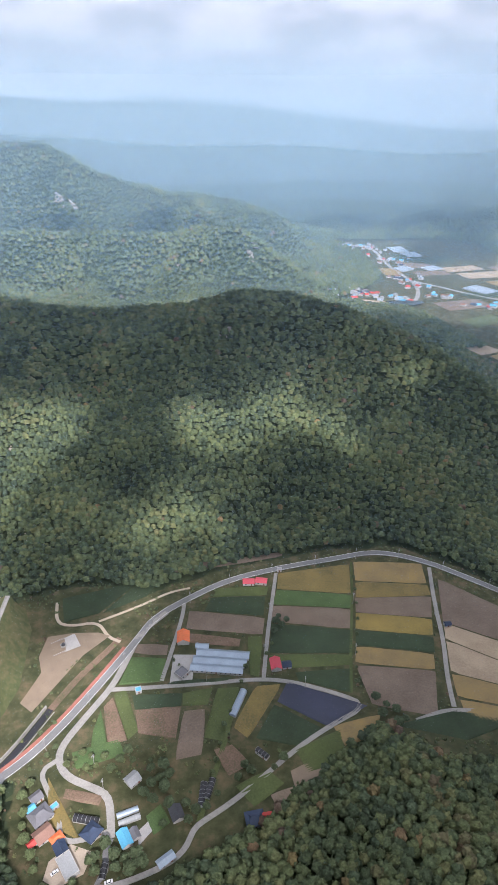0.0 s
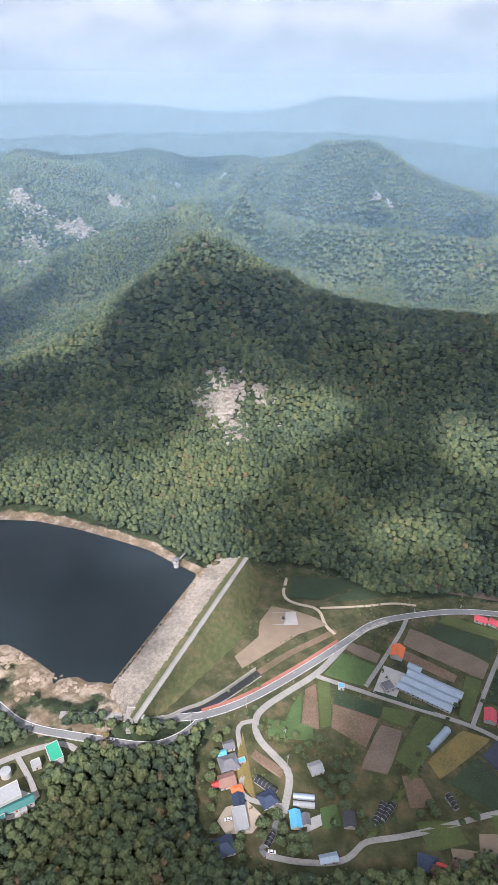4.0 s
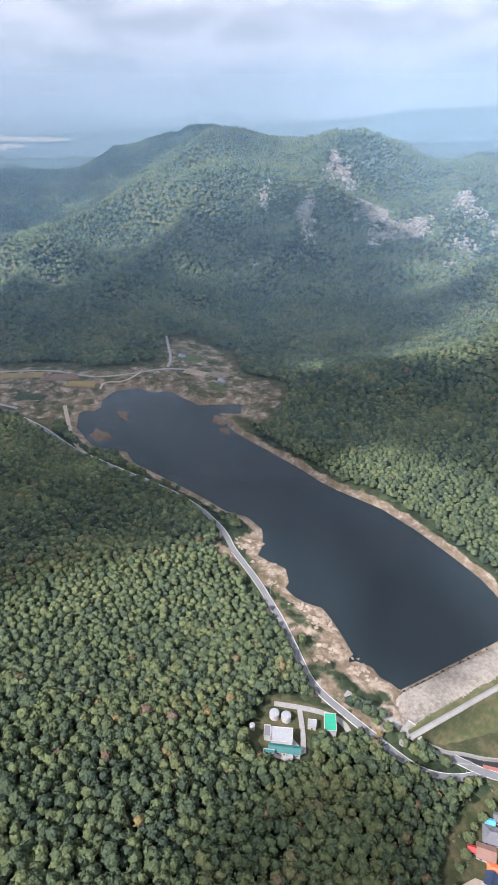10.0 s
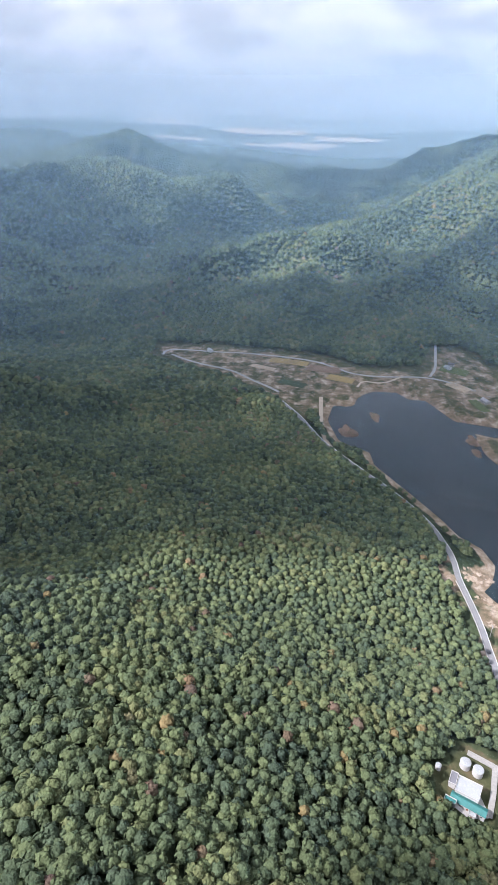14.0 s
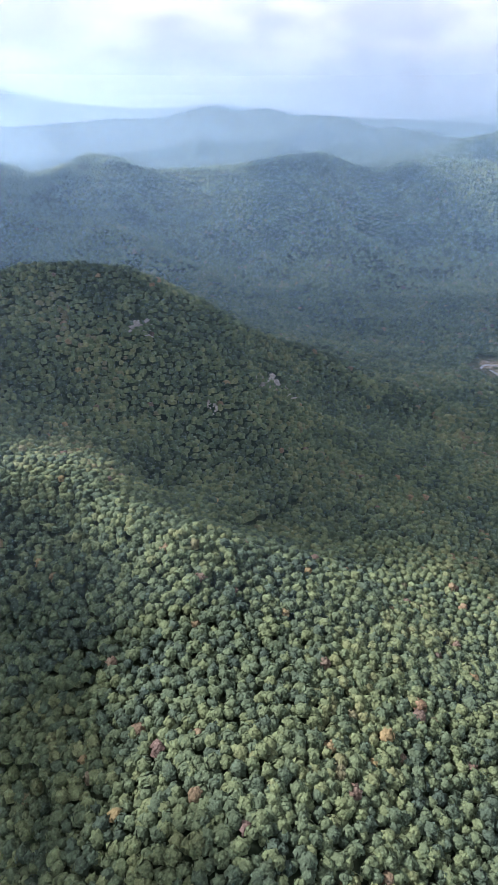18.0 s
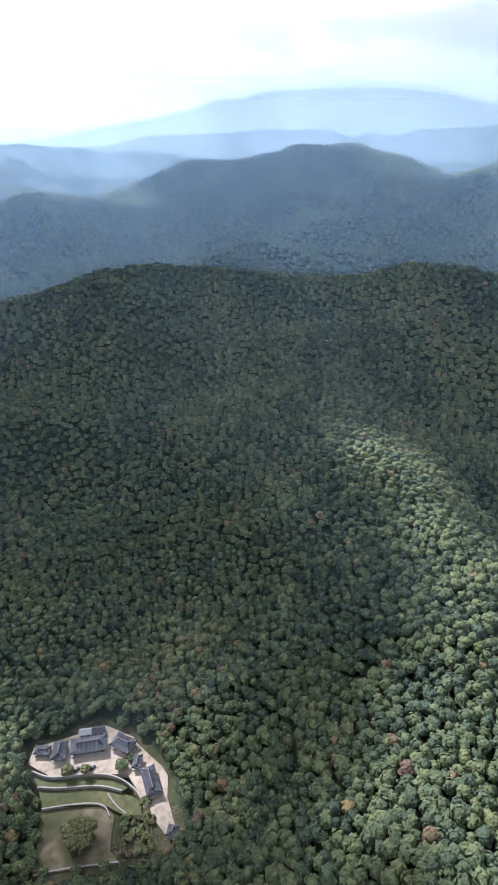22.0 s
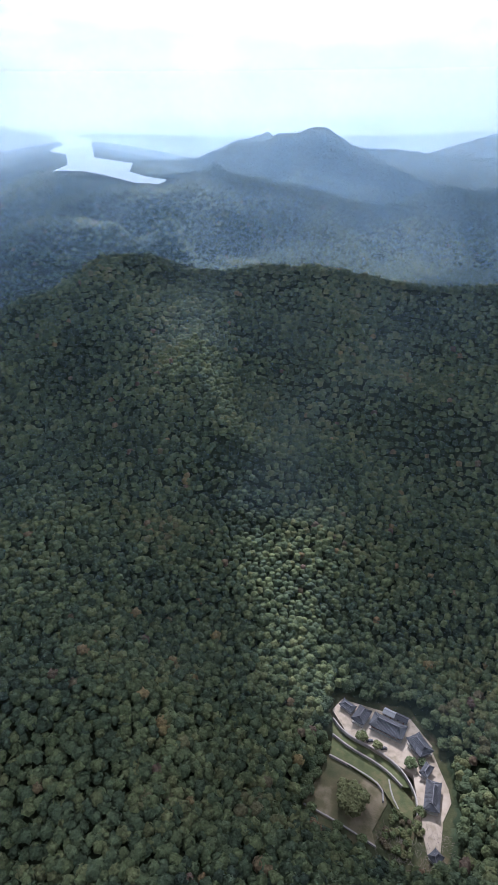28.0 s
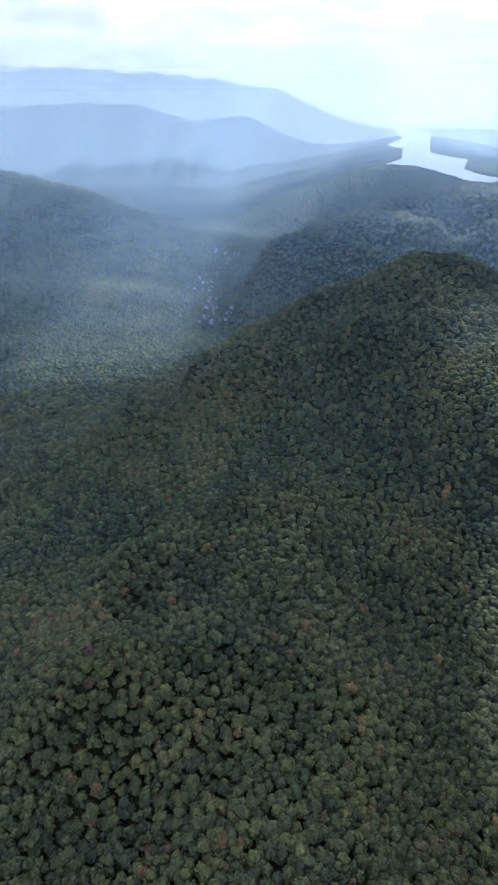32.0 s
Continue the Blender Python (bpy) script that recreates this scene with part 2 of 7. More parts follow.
def mist_material(density, low, high, blue):
    """Sheet that puts haze in by its tint: lets most light through, scatters the rest, thins out with height."""
    m = bpy.data.materials.new("mist")
    m.use_nodes = True
    n, l = m.node_tree.nodes, m.node_tree.links
    out = n["Material Output"]
    n.remove(n["Principled BSDF"])
    tr = n.new("ShaderNodeBsdfTransparent")
    d = n.new("ShaderNodeBsdfDiffuse")
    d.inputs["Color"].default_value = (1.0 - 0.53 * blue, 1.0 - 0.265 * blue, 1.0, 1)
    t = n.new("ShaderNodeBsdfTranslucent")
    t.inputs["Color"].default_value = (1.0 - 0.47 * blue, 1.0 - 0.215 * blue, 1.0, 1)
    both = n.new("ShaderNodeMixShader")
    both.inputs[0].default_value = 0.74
    l.new(d.outputs[0], both.inputs[1])
    l.new(t.outputs[0], both.inputs[2])
    geo = n.new("ShaderNodeNewGeometry")
    sep = n.new("ShaderNodeSeparateXYZ")
    l.new(geo.outputs["Position"], sep.inputs[0])
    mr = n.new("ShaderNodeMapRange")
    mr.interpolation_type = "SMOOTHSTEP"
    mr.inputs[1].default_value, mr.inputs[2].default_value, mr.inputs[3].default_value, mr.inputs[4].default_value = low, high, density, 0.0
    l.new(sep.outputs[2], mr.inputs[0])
    mx = n.new("ShaderNodeMixShader")
    l.new(mr.outputs[0], mx.inputs[0])
    l.new(tr.outputs[0], mx.inputs[1])
    l.new(both.outputs[0], mx.inputs[2])
    l.new(mx.outputs[0], out.inputs["Surface"])
    return m


def water_material():
    m = bpy.data.materials.new("water")
    m.use_nodes = True
    n, l = m.node_tree.nodes, m.node_tree.links
    b = n["Principled BSDF"]
    b.inputs["Base Color"].default_value = (0.012, 0.02, 0.023, 1)
    b.inputs["Roughness"].default_value = 0.07
    b.inputs["IOR"].default_value = 1.33
    geo = n.new("ShaderNodeNewGeometry")
    t = n.new("ShaderNodeTexNoise")
    t.inputs["Scale"].default_value, t.inputs["Detail"].default_value = 0.6, 4.0
    l.new(geo.outputs["Position"], t.inputs["Vector"])
    bp = n.new("ShaderNodeBump")
    bp.inputs["Strength"].default_value, bp.inputs["Distance"].default_value = 0.12, 0.3
    l.new(t.outputs["Fac"], bp.inputs["Height"])
    l.new(bp.outputs["Normal"], b.inputs["Normal"])
    return m


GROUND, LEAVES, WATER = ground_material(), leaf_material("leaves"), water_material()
ASPHALT = material("asphalt", (0.16, 0.16, 0.16), fine=1.5, bump=0.1)
CONCRETE = material("concrete", (0.25, 0.24, 0.22), fine=0.8, coarse=0.08, bump=0.1)
RED_PATH = material("red_path", (0.28, 0.115, 0.085), fine=1.0, bump=0.1)

# ---- the lie of the land ----
# Crests, spurs, troughs and floors as lines of x,y,z in metres; the land is drawn through them.
LAND = {
    "crest_north": "-328,795,116 -179,831,115 -85,826,122 -9,800,148 71,787,139 187,768,111 248,718,88 281,641,73",
    "crest_far_north": "-534,1380,127 -360,1405,120 -188,1408,116 -26,1360,142 21,1348,113 91,1297,72 158,1240,23",
    "mount_north": "-659,1814,287 -556,1836,273 -495,1847,242 -409,1856,205 -301,1846,175 -176,1832,147 -35,1810,136 86,1718,108 -706,1828,267 -821,1846,223 -1008,1888,227 -1142,1810,225 -1260,1730,251 -1425,1597,234 -1517,1467,251 -1510,1342,219",
    "mount_west": "-1501,1307,222 -1538,1167,282 -1560,1085,310 -1594,1034,307 -1703,971,276 -1798,920,271 -1857,867,292 -1921,799,327 -1945,738,328 -2043,637,282 -2104,530,255",
    "range_south": "-1372,-1227,247 -1414,-1177,226 -1567,-1020,217 -1657,-929,231 -1695,-859,254 -1756,-801,254 -1821,-724,226 -1884,-641,204 -1955,-508,234 -1974,-427,224 -1963,-324,205 -1947,-223,180 -1900,-41,205",
    "spur_south": "-1103,-1016,139 -1057,-840,100 -1007,-653,71",
    "crest_main": "-776,-257,39 -679,-300,87 -588,-336,129 -541,-368,170 -519,-419,194 -509,-449,209 -473,-496,213 -441,-532,210 -406,-567,198 -360,-590,194 -309,-626,196 -258,-661,205 -201,-681,205 -145,-695,201 -137,-697,200 -74,-706,186 -10,-710,178 67,-707,182 130,-711,191 184,-699,189 232,-671,186 150,-713,185 225,-706,177 261,-693,177 300,-664,203 346,-634,205 352,-588,192 360,-554,183 390,-523,182 423,-495,158",
    "crest_main_2": "449,-468,142 454,-445,124 485,-415,109 513,-360,86",
    "spur_lit": "-238,-183,126 -240,-234,128 -259,-278,125 -262,-334,126 -272,-404,132 -304,-479,149",
    "spur_east": "341,-609,201 340,-508,163 330,-442,136 328,-391,107 319,-358,89 309,-311,79 306,-258,82 290,-187,95 260,-149,102 224,-111,97",
    "spur_mid": "240,-642,166 197,-512,139 151,-456,110 103,-444,75 70,-438,51",
    "lit_hill": "-438,-1117,121 -498,-1146,136 -570,-1168,139 -620,-1143,129 -679,-1109,100 -699,-1036,82",
    "mid_south": "-794,-1319,136 -912,-1278,140 -1035,-1259,165 -1156,-1233,201 -1339,-1305,253",
    "range_dark": "-439,-1910,161 -592,-1868,214 -673,-1809,242 -787,-1762,230 -916,-1664,275 -1037,-1592,288 -1120,-1572,275 -1278,-1486,223",
    "range_far_south": "-2698,-2368,326 -2831,-2207,318 -2931,-2072,363 -3018,-1944,388 -3082,-1839,358 -3139,-1741,371 -3205,-1616,338 -3175,-1383,332 -3149,-1105,263 -3085,-888,237",
    "range_far_southeast": "-815,-3366,225 -917,-3340,242 -1321,-3202,248 -1685,-3169,305 -2080,-3079,295 -2346,-2882,312",
    "range_last": "-1676,-4284,416 -1976,-4154,485 -2422,-3910,514 -2897,-3574,504 -3117,-3383,438",
    "hill_east": "508,-1581,163 425,-1636,188 335,-1657,181 239,-1643,153 120,-1716,118 -30,-1780,183 -108,-1807,151 -249,-1823,176 -384,-1861,146",
    "peak_east": "679,-2225,280 524,-2137,282 488,-2145,305 343,-2143,297 209,-2130,225 86,-2078,180",
    "range_mid_east": "-51,-2831,210 -249,-2947,258 -345,-2938,268 -486,-3046,230 -832,-3101,237 -1349,-3190,235",
    "range_last_east": "4071,-2143,549 3943,-2369,532 3821,-2561,460 3718,-2709,520 3430,-3065,472 3255,-3250,486 3045,-3451,427 2702,-3728,334",
    "range_northeast": "3189,-1648,368 3016,-1946,378 2808,-2237,363 2663,-2407,285 2481,-2594,321 2429,-3138,327",
    "mount_east": "1755,-872,203 1689,-934,188 1605,-1017,150 1416,-1079,95 1273,-1112,63",
    "hill_northeast": "1135,-523,59 1073,-602,43 997,-703,31 915,-745,4 822,-731,-22",
    "hill_lake": "778,-1283,182 707,-1312,178 632,-1327,169 557,-1339,165 552,-1502,211 549,-1662,249",
    "hill_lake_near": "833,-1063,128 726,-1114,137 609,-1183,154 517,-1247,165",
    "hill_lake_low": "784,-882,133 701,-911,156 556,-926,141",
    "far_north": "-1349,4398,392 -714,4646,444 -84,4599,413 423,4480,350 920,4405,288 1481,4355,259",
    "far_north_mid": "-391,3277,109 -120,3398,152 218,3393,166 538,3256,125 893,3384,156 1231,3383,182",
    "far_north_near": "307,1997,90 448,2031,119 625,2047,134 749,2005,154",
    "far_west": "-3429,2758,364 -3175,3189,387 -2771,3546,383 -2365,3711,353 -1798,3795,327 -1502,4029,428",
    "far_plain": "-3972,-476,220 -3899,93,179 -3682,361,147 -4132,751,213 -4621,-858,327 -4800,8,328 -4596,984,315 -4427,1856,335",
    "crest_reservoir": "-702,362,19 -688,388,23 -662,483,37 -611,576,68 -555,643,103 -533,675,129 -510,717,163 -478,763,199 -441,785,183 -396,786,163 -345,777,141",
    "crest_reservoir_east": "-353,806,156 -291,799,138 -248,792,128",
    "spur_rock": "-432,708,151 -384,656,99 -342,599,61 -313,547,18",
    "gully_rock": "-416,588,116 -311,616,109 -371,534,73 -470,571,76",
    "ridge_back": "-878,890,100 -825,979,134 -769,1048,159 -729,1101,179 -718,1202,193 -700,1327,202",
    "gully_back": "-688,883,112 -750,805,75 -778,720,35 -805,626,9 -819,539,-23 -592,1044,173",
    "spur_west": "-1581,1017,301 -1453,883,213 -1328,780,131 -1237,655,73 -1142,533,30 -1034,430,0",
    "spur_middle": "-1351,1308,250 -1226,1178,171 -1147,1027,100 -1100,899,60 -1011,735,18 -916,572,-14",
    "gully_west": "-1397,1055,174 -1256,925,107 -1152,796,50 -1060,644,11 -951,512,-11 -1357,591,108 -1459,703,158 -1102,1215,147 -1003,1034,101",
    "crest_valley": "-1138,-168,55 -1212,-143,68 -1298,-80,102 -1350,-35,114 -1400,25,113 -1435,114,118 -1469,182,125 -1514,281,142 -1557,370,167 -1604,464,205 -1647,561,236 -1696,660,287 -1738,718,316",
    "spur_valley": "-1525,604,226 -1340,471,130 -1245,373,104 -1151,261,72 -1064,183,45",
    "spur_valley_two": "-1459,181,122 -1274,124,80 -1127,88,51 -1028,60,29",
    "gully_valley": "-1347,302,105 -1212,207,78 -1180,17,69 -1080,-16,54 -1237,488,111 -1109,402,76 -1003,311,47",
    "mount_southwest": "-2433,-576,266 -2449,-502,283 -2462,-435,303 -2455,-353,263 -2444,-278,235 -2412,-200,213 -2350,-5,197 -2298,90,201 -2243,182,194 -2239,219,203 -2170,361,187 -2157,432,196 -2085,525,222 -2015,593,254 -1937,670,276",
    "ridge_lit_southwest": "-1944,-470,233 -1963,-382,233 -1936,-304,207 -1887,-224,176 -1843,-160,163",
    "gully_southwest": "-1675,-292,124 -1643,-152,100 -1800,35,101 -1889,201,102 -1917,355,127 -1417,-306,79 -1386,-197,60 -1795,-446,178",
    "spur_dark": "-1398,-1330,251 -1317,-1299,207 -1174,-997,107 -1095,-773,58 -1039,-560,23 -998,-412,8 -953,-304,5",
    "spur_dark_two": "-1736,-888,226 -1554,-689,144 -1402,-533,100 -1268,-401,69",
    "gully_dark": "-1378,-908,125 -1240,-693,77 -1160,-541,53 -1075,-409,50 -1052,-846,99 -1036,-1085,123",
    "trough": "0,1050,60 -225,1056,64 208,978,70 -499,1069,90 134,1534,24 -278,1576,54 -568,1560,66 -845,1081,57 -957,924,36 -1048,819,27 -830,1438,90 -866,500,16 -989,482,14 -1081,393,15 -1125,239,15 -1147,80,15 -1096,-96,19 -1064,-188,21 -1242,553,42 -1365,391,54 -1317,185,30 -1330,0,27 -1317,-185,24 -1293,-420,30 -1287,-600,48 -1635,-288,54 -1780,0,72 -1104,-587,30 -942,-660,38 -742,-742,68",
    "trough_2": "-646,-827,90 -525,-909,98 -1616,-588,90 -1438,-830,90 -1272,-1067,90 -1833,-1432,90 -2186,-796,90 -1495,-1782,90 -2072,-181,108 -1163,-2015,96 -839,-2305,96 -600,-1287,66 -368,-1372,54 -198,-1406,48 -547,-1504,72 0,-1360,36 236,-1339,30 430,-1322,18 600,-1287,12 68,-1959,54 500,-1864,48 803,-1722,36 1262,-1802,40 764,-764,-15 780,-703,-15 903,-935,-5 1023,-1097,5 1238,-1375,20 788,-616,-10 866,-500,0",
    "trough_3": "663,-447,0 689,-1102,0 528,-1133,15 1992,-1671,80 2065,-2949,110 2443,-2911,120 1184,-3254,72 280,-3198,78 -302,-3450,90 2771,-1600,140 -2169,1820,96 -1820,2169,102 -2343,1353,96 -2661,968,96 -3037,536,108 -839,2305,72 -298,2119,54 0,2080,42 -835,1149,42 -710,1230,45 -970,1078,48 -1144,1030,66 -600,1287,36 -298,1111,45 -100,1146,38 -530,-918,82 -439,-987,75 -337,-1037,71 -227,-1066,68 -96,-1096,64",
    "trough_4": "38,-1099,64 194,-1103,60 346,-1065,56 482,-989,45 587,-870,34 643,-766,20 -1596,-112,42 -1690,0,54 -1863,163,78 -1763,-248,54 -860,-602,52",
    "plain": "260,1477,5 399,1601,5 464,1427,5 484,1260,3 488,1096,3 460,1844,10 650,1785,10 745,1528,5 278,1981,25 340,1046,3 337,834,3 787,2161,30 399,2265,40 285,584,3 450,779,3 700,1212,5 344,491,3 606,350,5 1299,750,10 900,0,10 2000,0,40 2165,1250,60 779,-450,5 1732,-1000,40",
    "floor": "0,470,3 0,380,1 0,280,0 0,180,3 82,463,3 66,374,1 49,276,0 161,442,3 130,357,1 103,282,1 235,441,3 164,309,1 -82,463,2 -66,374,1 -49,276,0 -130,399,1 -99,304,0 -142,320,2 -117,221,2 -75,207,2 -33,187,3 -185,274,3 -201,223,10 297,297,2 177,177,8",
    "knoll": "41,165,14 66,204,12 97,208,16 49,121,22 96,115,22 0,110,20 -48,132,14 -106,146,14 -134,199,6",
    "slope": "0,0,58 -104,60,52 -173,100,28 -221,144,22 -229,179,19 -256,125,24 -149,134,22 -120,0,75 -200,0,66 -213,57,45 -319,85,28 -330,0,48 -416,58,34 -448,-39,50 -591,-104,42 -600,0,25 -695,-186,55 -794,-97,25 -837,-272,30 -121,-70,108 -227,-106,96 -314,-102,80 -90,-107,92 -60,-104,80 -120,-208,70 -205,-143,104",
    "gully": "-365,-211,62 -340,-285,82 -340,-365,112 -504,-203,62 -85,-319,35 -120,-446,90 -188,-516,135 36,-411,45 35,-498,95 -36,-411,40 -19,-548,120",
    "temple": "0,-290,9 -24,-274,8 -49,-281,12 23,-264,6 -17,-239,4 25,-239,2 8,-215,2 -19,-214,4 0,-330,14 -46,-327,18",
    "south": "26,-148,42 35,-197,24 68,-188,30 127,-272,38 124,-380,60 48,-132,46 80,-115,56 134,-149,62 132,-212,64 164,-115,50 260,-150,20 348,-235,18 181,-85,35 504,-394,5 -28,-158,62 -62,-169,68 295,-52,20 295,52,20 689,-122,10 1477,-260,30 173,100,25 693,400,10 1732,1000,40 2462,-434,80",
}
SCATTERED = ("trough", "plain", "floor", "knoll", "slope", "gully", "temple", "south", "far")   # single heights, no lines
SHORE = "-211,213 -217,340 -244,343 -274,348 -314,346 -355,342 -396,334 -442,313 -464,306 -498,299 -544,287 -572,279 -610,270 -656,273 -642,297 -673,314 -694,259 -723,249 -755,239 -760,216 -783,205 -787,169 -766,145 -736,135 -742,109 -696,96 -640,103 -622,120 -611,135 -584,135 -530,160 -482,181 -455,190 -437,205 -414,209 -392,198 -383,188 -370,194 -356,202 -341,197 -336,190 -320,193 -307,201 -302,206 -290,206 -279,205 -269,204 -257,202 -246,191 -245,201 -237,207 -227,207 -220,211"
WATER_LEVEL = 15.0
LAKE = "2612,-4086 2446,-4187 2190,-3789 1769,-3259 1151,-2137 1029,-2030 915,-1940 804,-1681 705,-1566 624,-1509 600,-1413 667,-1424 814,-1565 943,-1674 1030,-1663 1087,-1837 1321,-2242 1505,-2415 1669,-2813 2287,-3744"
LAKE_LEVEL = 200.0


def pairs(text):
    return [tuple(float(v) for v in k.split(",")) for k in text.split()]


shore, lake = np.array(pairs(SHORE)), np.array(pairs(LAKE))


def ring_distance(px, py, ring):
    """Distance to a closed outline, minus inside it."""
    d = np.full(px.shape, 1e9)
    inside = np.zeros(px.shape, bool)
    for (ax, ay), (bx, by) in zip(ring, np.roll(ring, -1, 0)):
        ex, ey = bx - ax, by - ay
        u = np.clip(((px - ax) * ex + (py - ay) * ey) / (ex * ex + ey * ey + 1e-9), 0, 1)
        d = np.minimum(d, np.hypot(px - ax - u * ex, py - ay - u * ey))
        cross = (ay > py) != (by > py)
        inside ^= cross & (px < (bx - ax) * (py - ay) / (by - ay + 1e-12) + ax)
    return np.where(inside, -d, d)


def line_distance(px, py, line):
    d = np.full(px.shape, 1e9)
    for (ax, ay), (bx, by) in zip(line[:-1], line[1:]):
        ex, ey = bx - ax, by - ay
        u = np.clip(((px - ax) * ex + (py - ay) * ey) / (ex * ex + ey * ey + 1e-9), 0, 1)
        d = np.minimum(d, np.hypot(px - ax - u * ex, py - ay - u * ey))
    return d


@functools.lru_cache(None)
def lattice(seed):
    return np.random.RandomState(seed).rand(256, 256) * 2 - 1


def wave(x, y, seed):
    """Smooth value noise in -1..1 on a unit lattice."""
    r = lattice(seed)
    i, j = np.floor(x).astype(int), np.floor(y).astype(int)
    u, v = x - i, y - j
    u, v = u * u * (3 - 2 * u), v * v * (3 - 2 * v)
    i, j = i & 255, j & 255
    i2, j2 = (i + 1) & 255, (j + 1) & 255
    return (r[i, j] * (1 - u) + r[i2, j] * u) * (1 - v) + (r[i, j2] * (1 - u) + r[i2, j2] * u) * v


def land_weights():
    """Solve the smooth sheet through the lines of LAND (kernel: distance)."""
    pts, crest = [], []
    for name, text in LAND.items():
        line = pairs(text)
        if name.split("_")[0] in SCATTERED:
            pts += line
            continue
        first = len(pts)
        for a, b in zip(line[:-1], line[1:]):
            k = max(1, round(math.dist(a[:2], b[:2]) / (55 if math.hypot(*a[:2]) < 1300 else 90)))
            if k > 8:
                k = 1
            pts += [tuple(p + (q - p) * i / k for p, q in zip(a, b)) for i in range(k)]
        pts.append(line[-1])
        crest += range(first, len(pts))
    # the rim of the sheet, where the far plain meets the sky
    for a in range(0, 360, 12):
        far = 285.0 if -30 < (a + 30) % 360 - 30 < 250 else 200.0
        pts.append((-math.sin(radians(a)) * 4900, math.cos(radians(a)) * 4900, far))
    pts, rest = [pts[i] for i in crest], [p for i, p in enumerate(pts) if i not in set(crest)]
    pts = np.array(pts + rest)
    p = pts[:, :2] / 1000.0
    n = len(p)
    k = np.hypot(p[:, None, 0] - p[None, :, 0], p[:, None, 1] - p[None, :, 1])
    a = np.zeros((n + 3, n + 3))
    a[:n, :n] = -k + np.eye(n) * 0.003
    a[:n, n], a[:n, n + 1:] = 1, p
    a[n:, :n] = a[:n, n:].T
    w = np.linalg.solve(a, np.concatenate([pts[:, 2], np.zeros(3)]))
    return p, w


LAND_P, LAND_W = land_weights()


FIELDS = np.array(pairs("-90,392 -20,428 70,452 135,455 185,430 240,380 230,250 130,240 86,270 60,250 20,215 -20,190 -70,160 -84,152 -104,160 -124,178 -137,205 -138,230 -160,225 -192,190 -195,205 -200,300 -204,372 -150,400 -120,405"))
TEMPLE = np.array(pairs("22,-290 -30,-288 -50,-264 -56,-232 -52,-198 -38,-188 -10,-194 28,-206 31,-216 25,-250"))
PLANT = np.array(pairs("-239,130 -229,149 -218,161 -208,172 -196,166 -197,155 -209,142 -191,131 -201,103 -221,105 -226,116"))
TOWN = np.array(pairs("190,1230 330,1215 420,1000 350,960 420,900 520,960 640,1200 760,1500 640,1800 420,1900 260,1880 300,1700 330,1500 260,1330"))
HEAD = np.array(pairs("-914,-146 -968,-139 -942,-52 -897,100 -844,160 -834,262 -918,295 -925,328 -842,360 -746,340 -715,373 -652,359 -600,300 -645,285 -760,215 -786,170 -756,104 -710,80 -764,30 -814,-12 -871,-83"))


def crest_lines():
    """The named crests and spurs, as lines of x, y."""
    return [[p[:2] for p in pairs(t)] for k, t in LAND.items() if k.split("_")[0] not in SCATTERED]


def crest_frame(x, y):
    """For each place: distance to the nearest crest, the run along it, and the distance to the next crest."""
    d1, d2, run = np.full(x.shape, 1e9), np.full(x.shape, 1e9), np.zeros(x.shape)
    start = 0.0
    for line in crest_lines():
        d, s = np.full(x.shape, 1e9), np.zeros(x.shape)
        for (ax, ay), (bx, by) in zip(line[:-1], line[1:]):
            ex, ey = bx - ax, by - ay
            size = math.hypot(ex, ey)
            if size < 500:
                u = np.clip(((x - ax) * ex + (y - ay) * ey) / (size * size + 1e-9), 0, 1)
                q = np.hypot(x - ax - u * ex, y - ay - u * ey)
                s = np.where(q < d, start + u * size, s)
                d = np.minimum(d, q)
            start += size
        d2 = np.where(d < d1, d1, np.minimum(d2, d))
        run = np.where(d < d1, s, run)
        d1 = np.minimum(d1, d)
        start += 3000.0
    return d1, run, d2


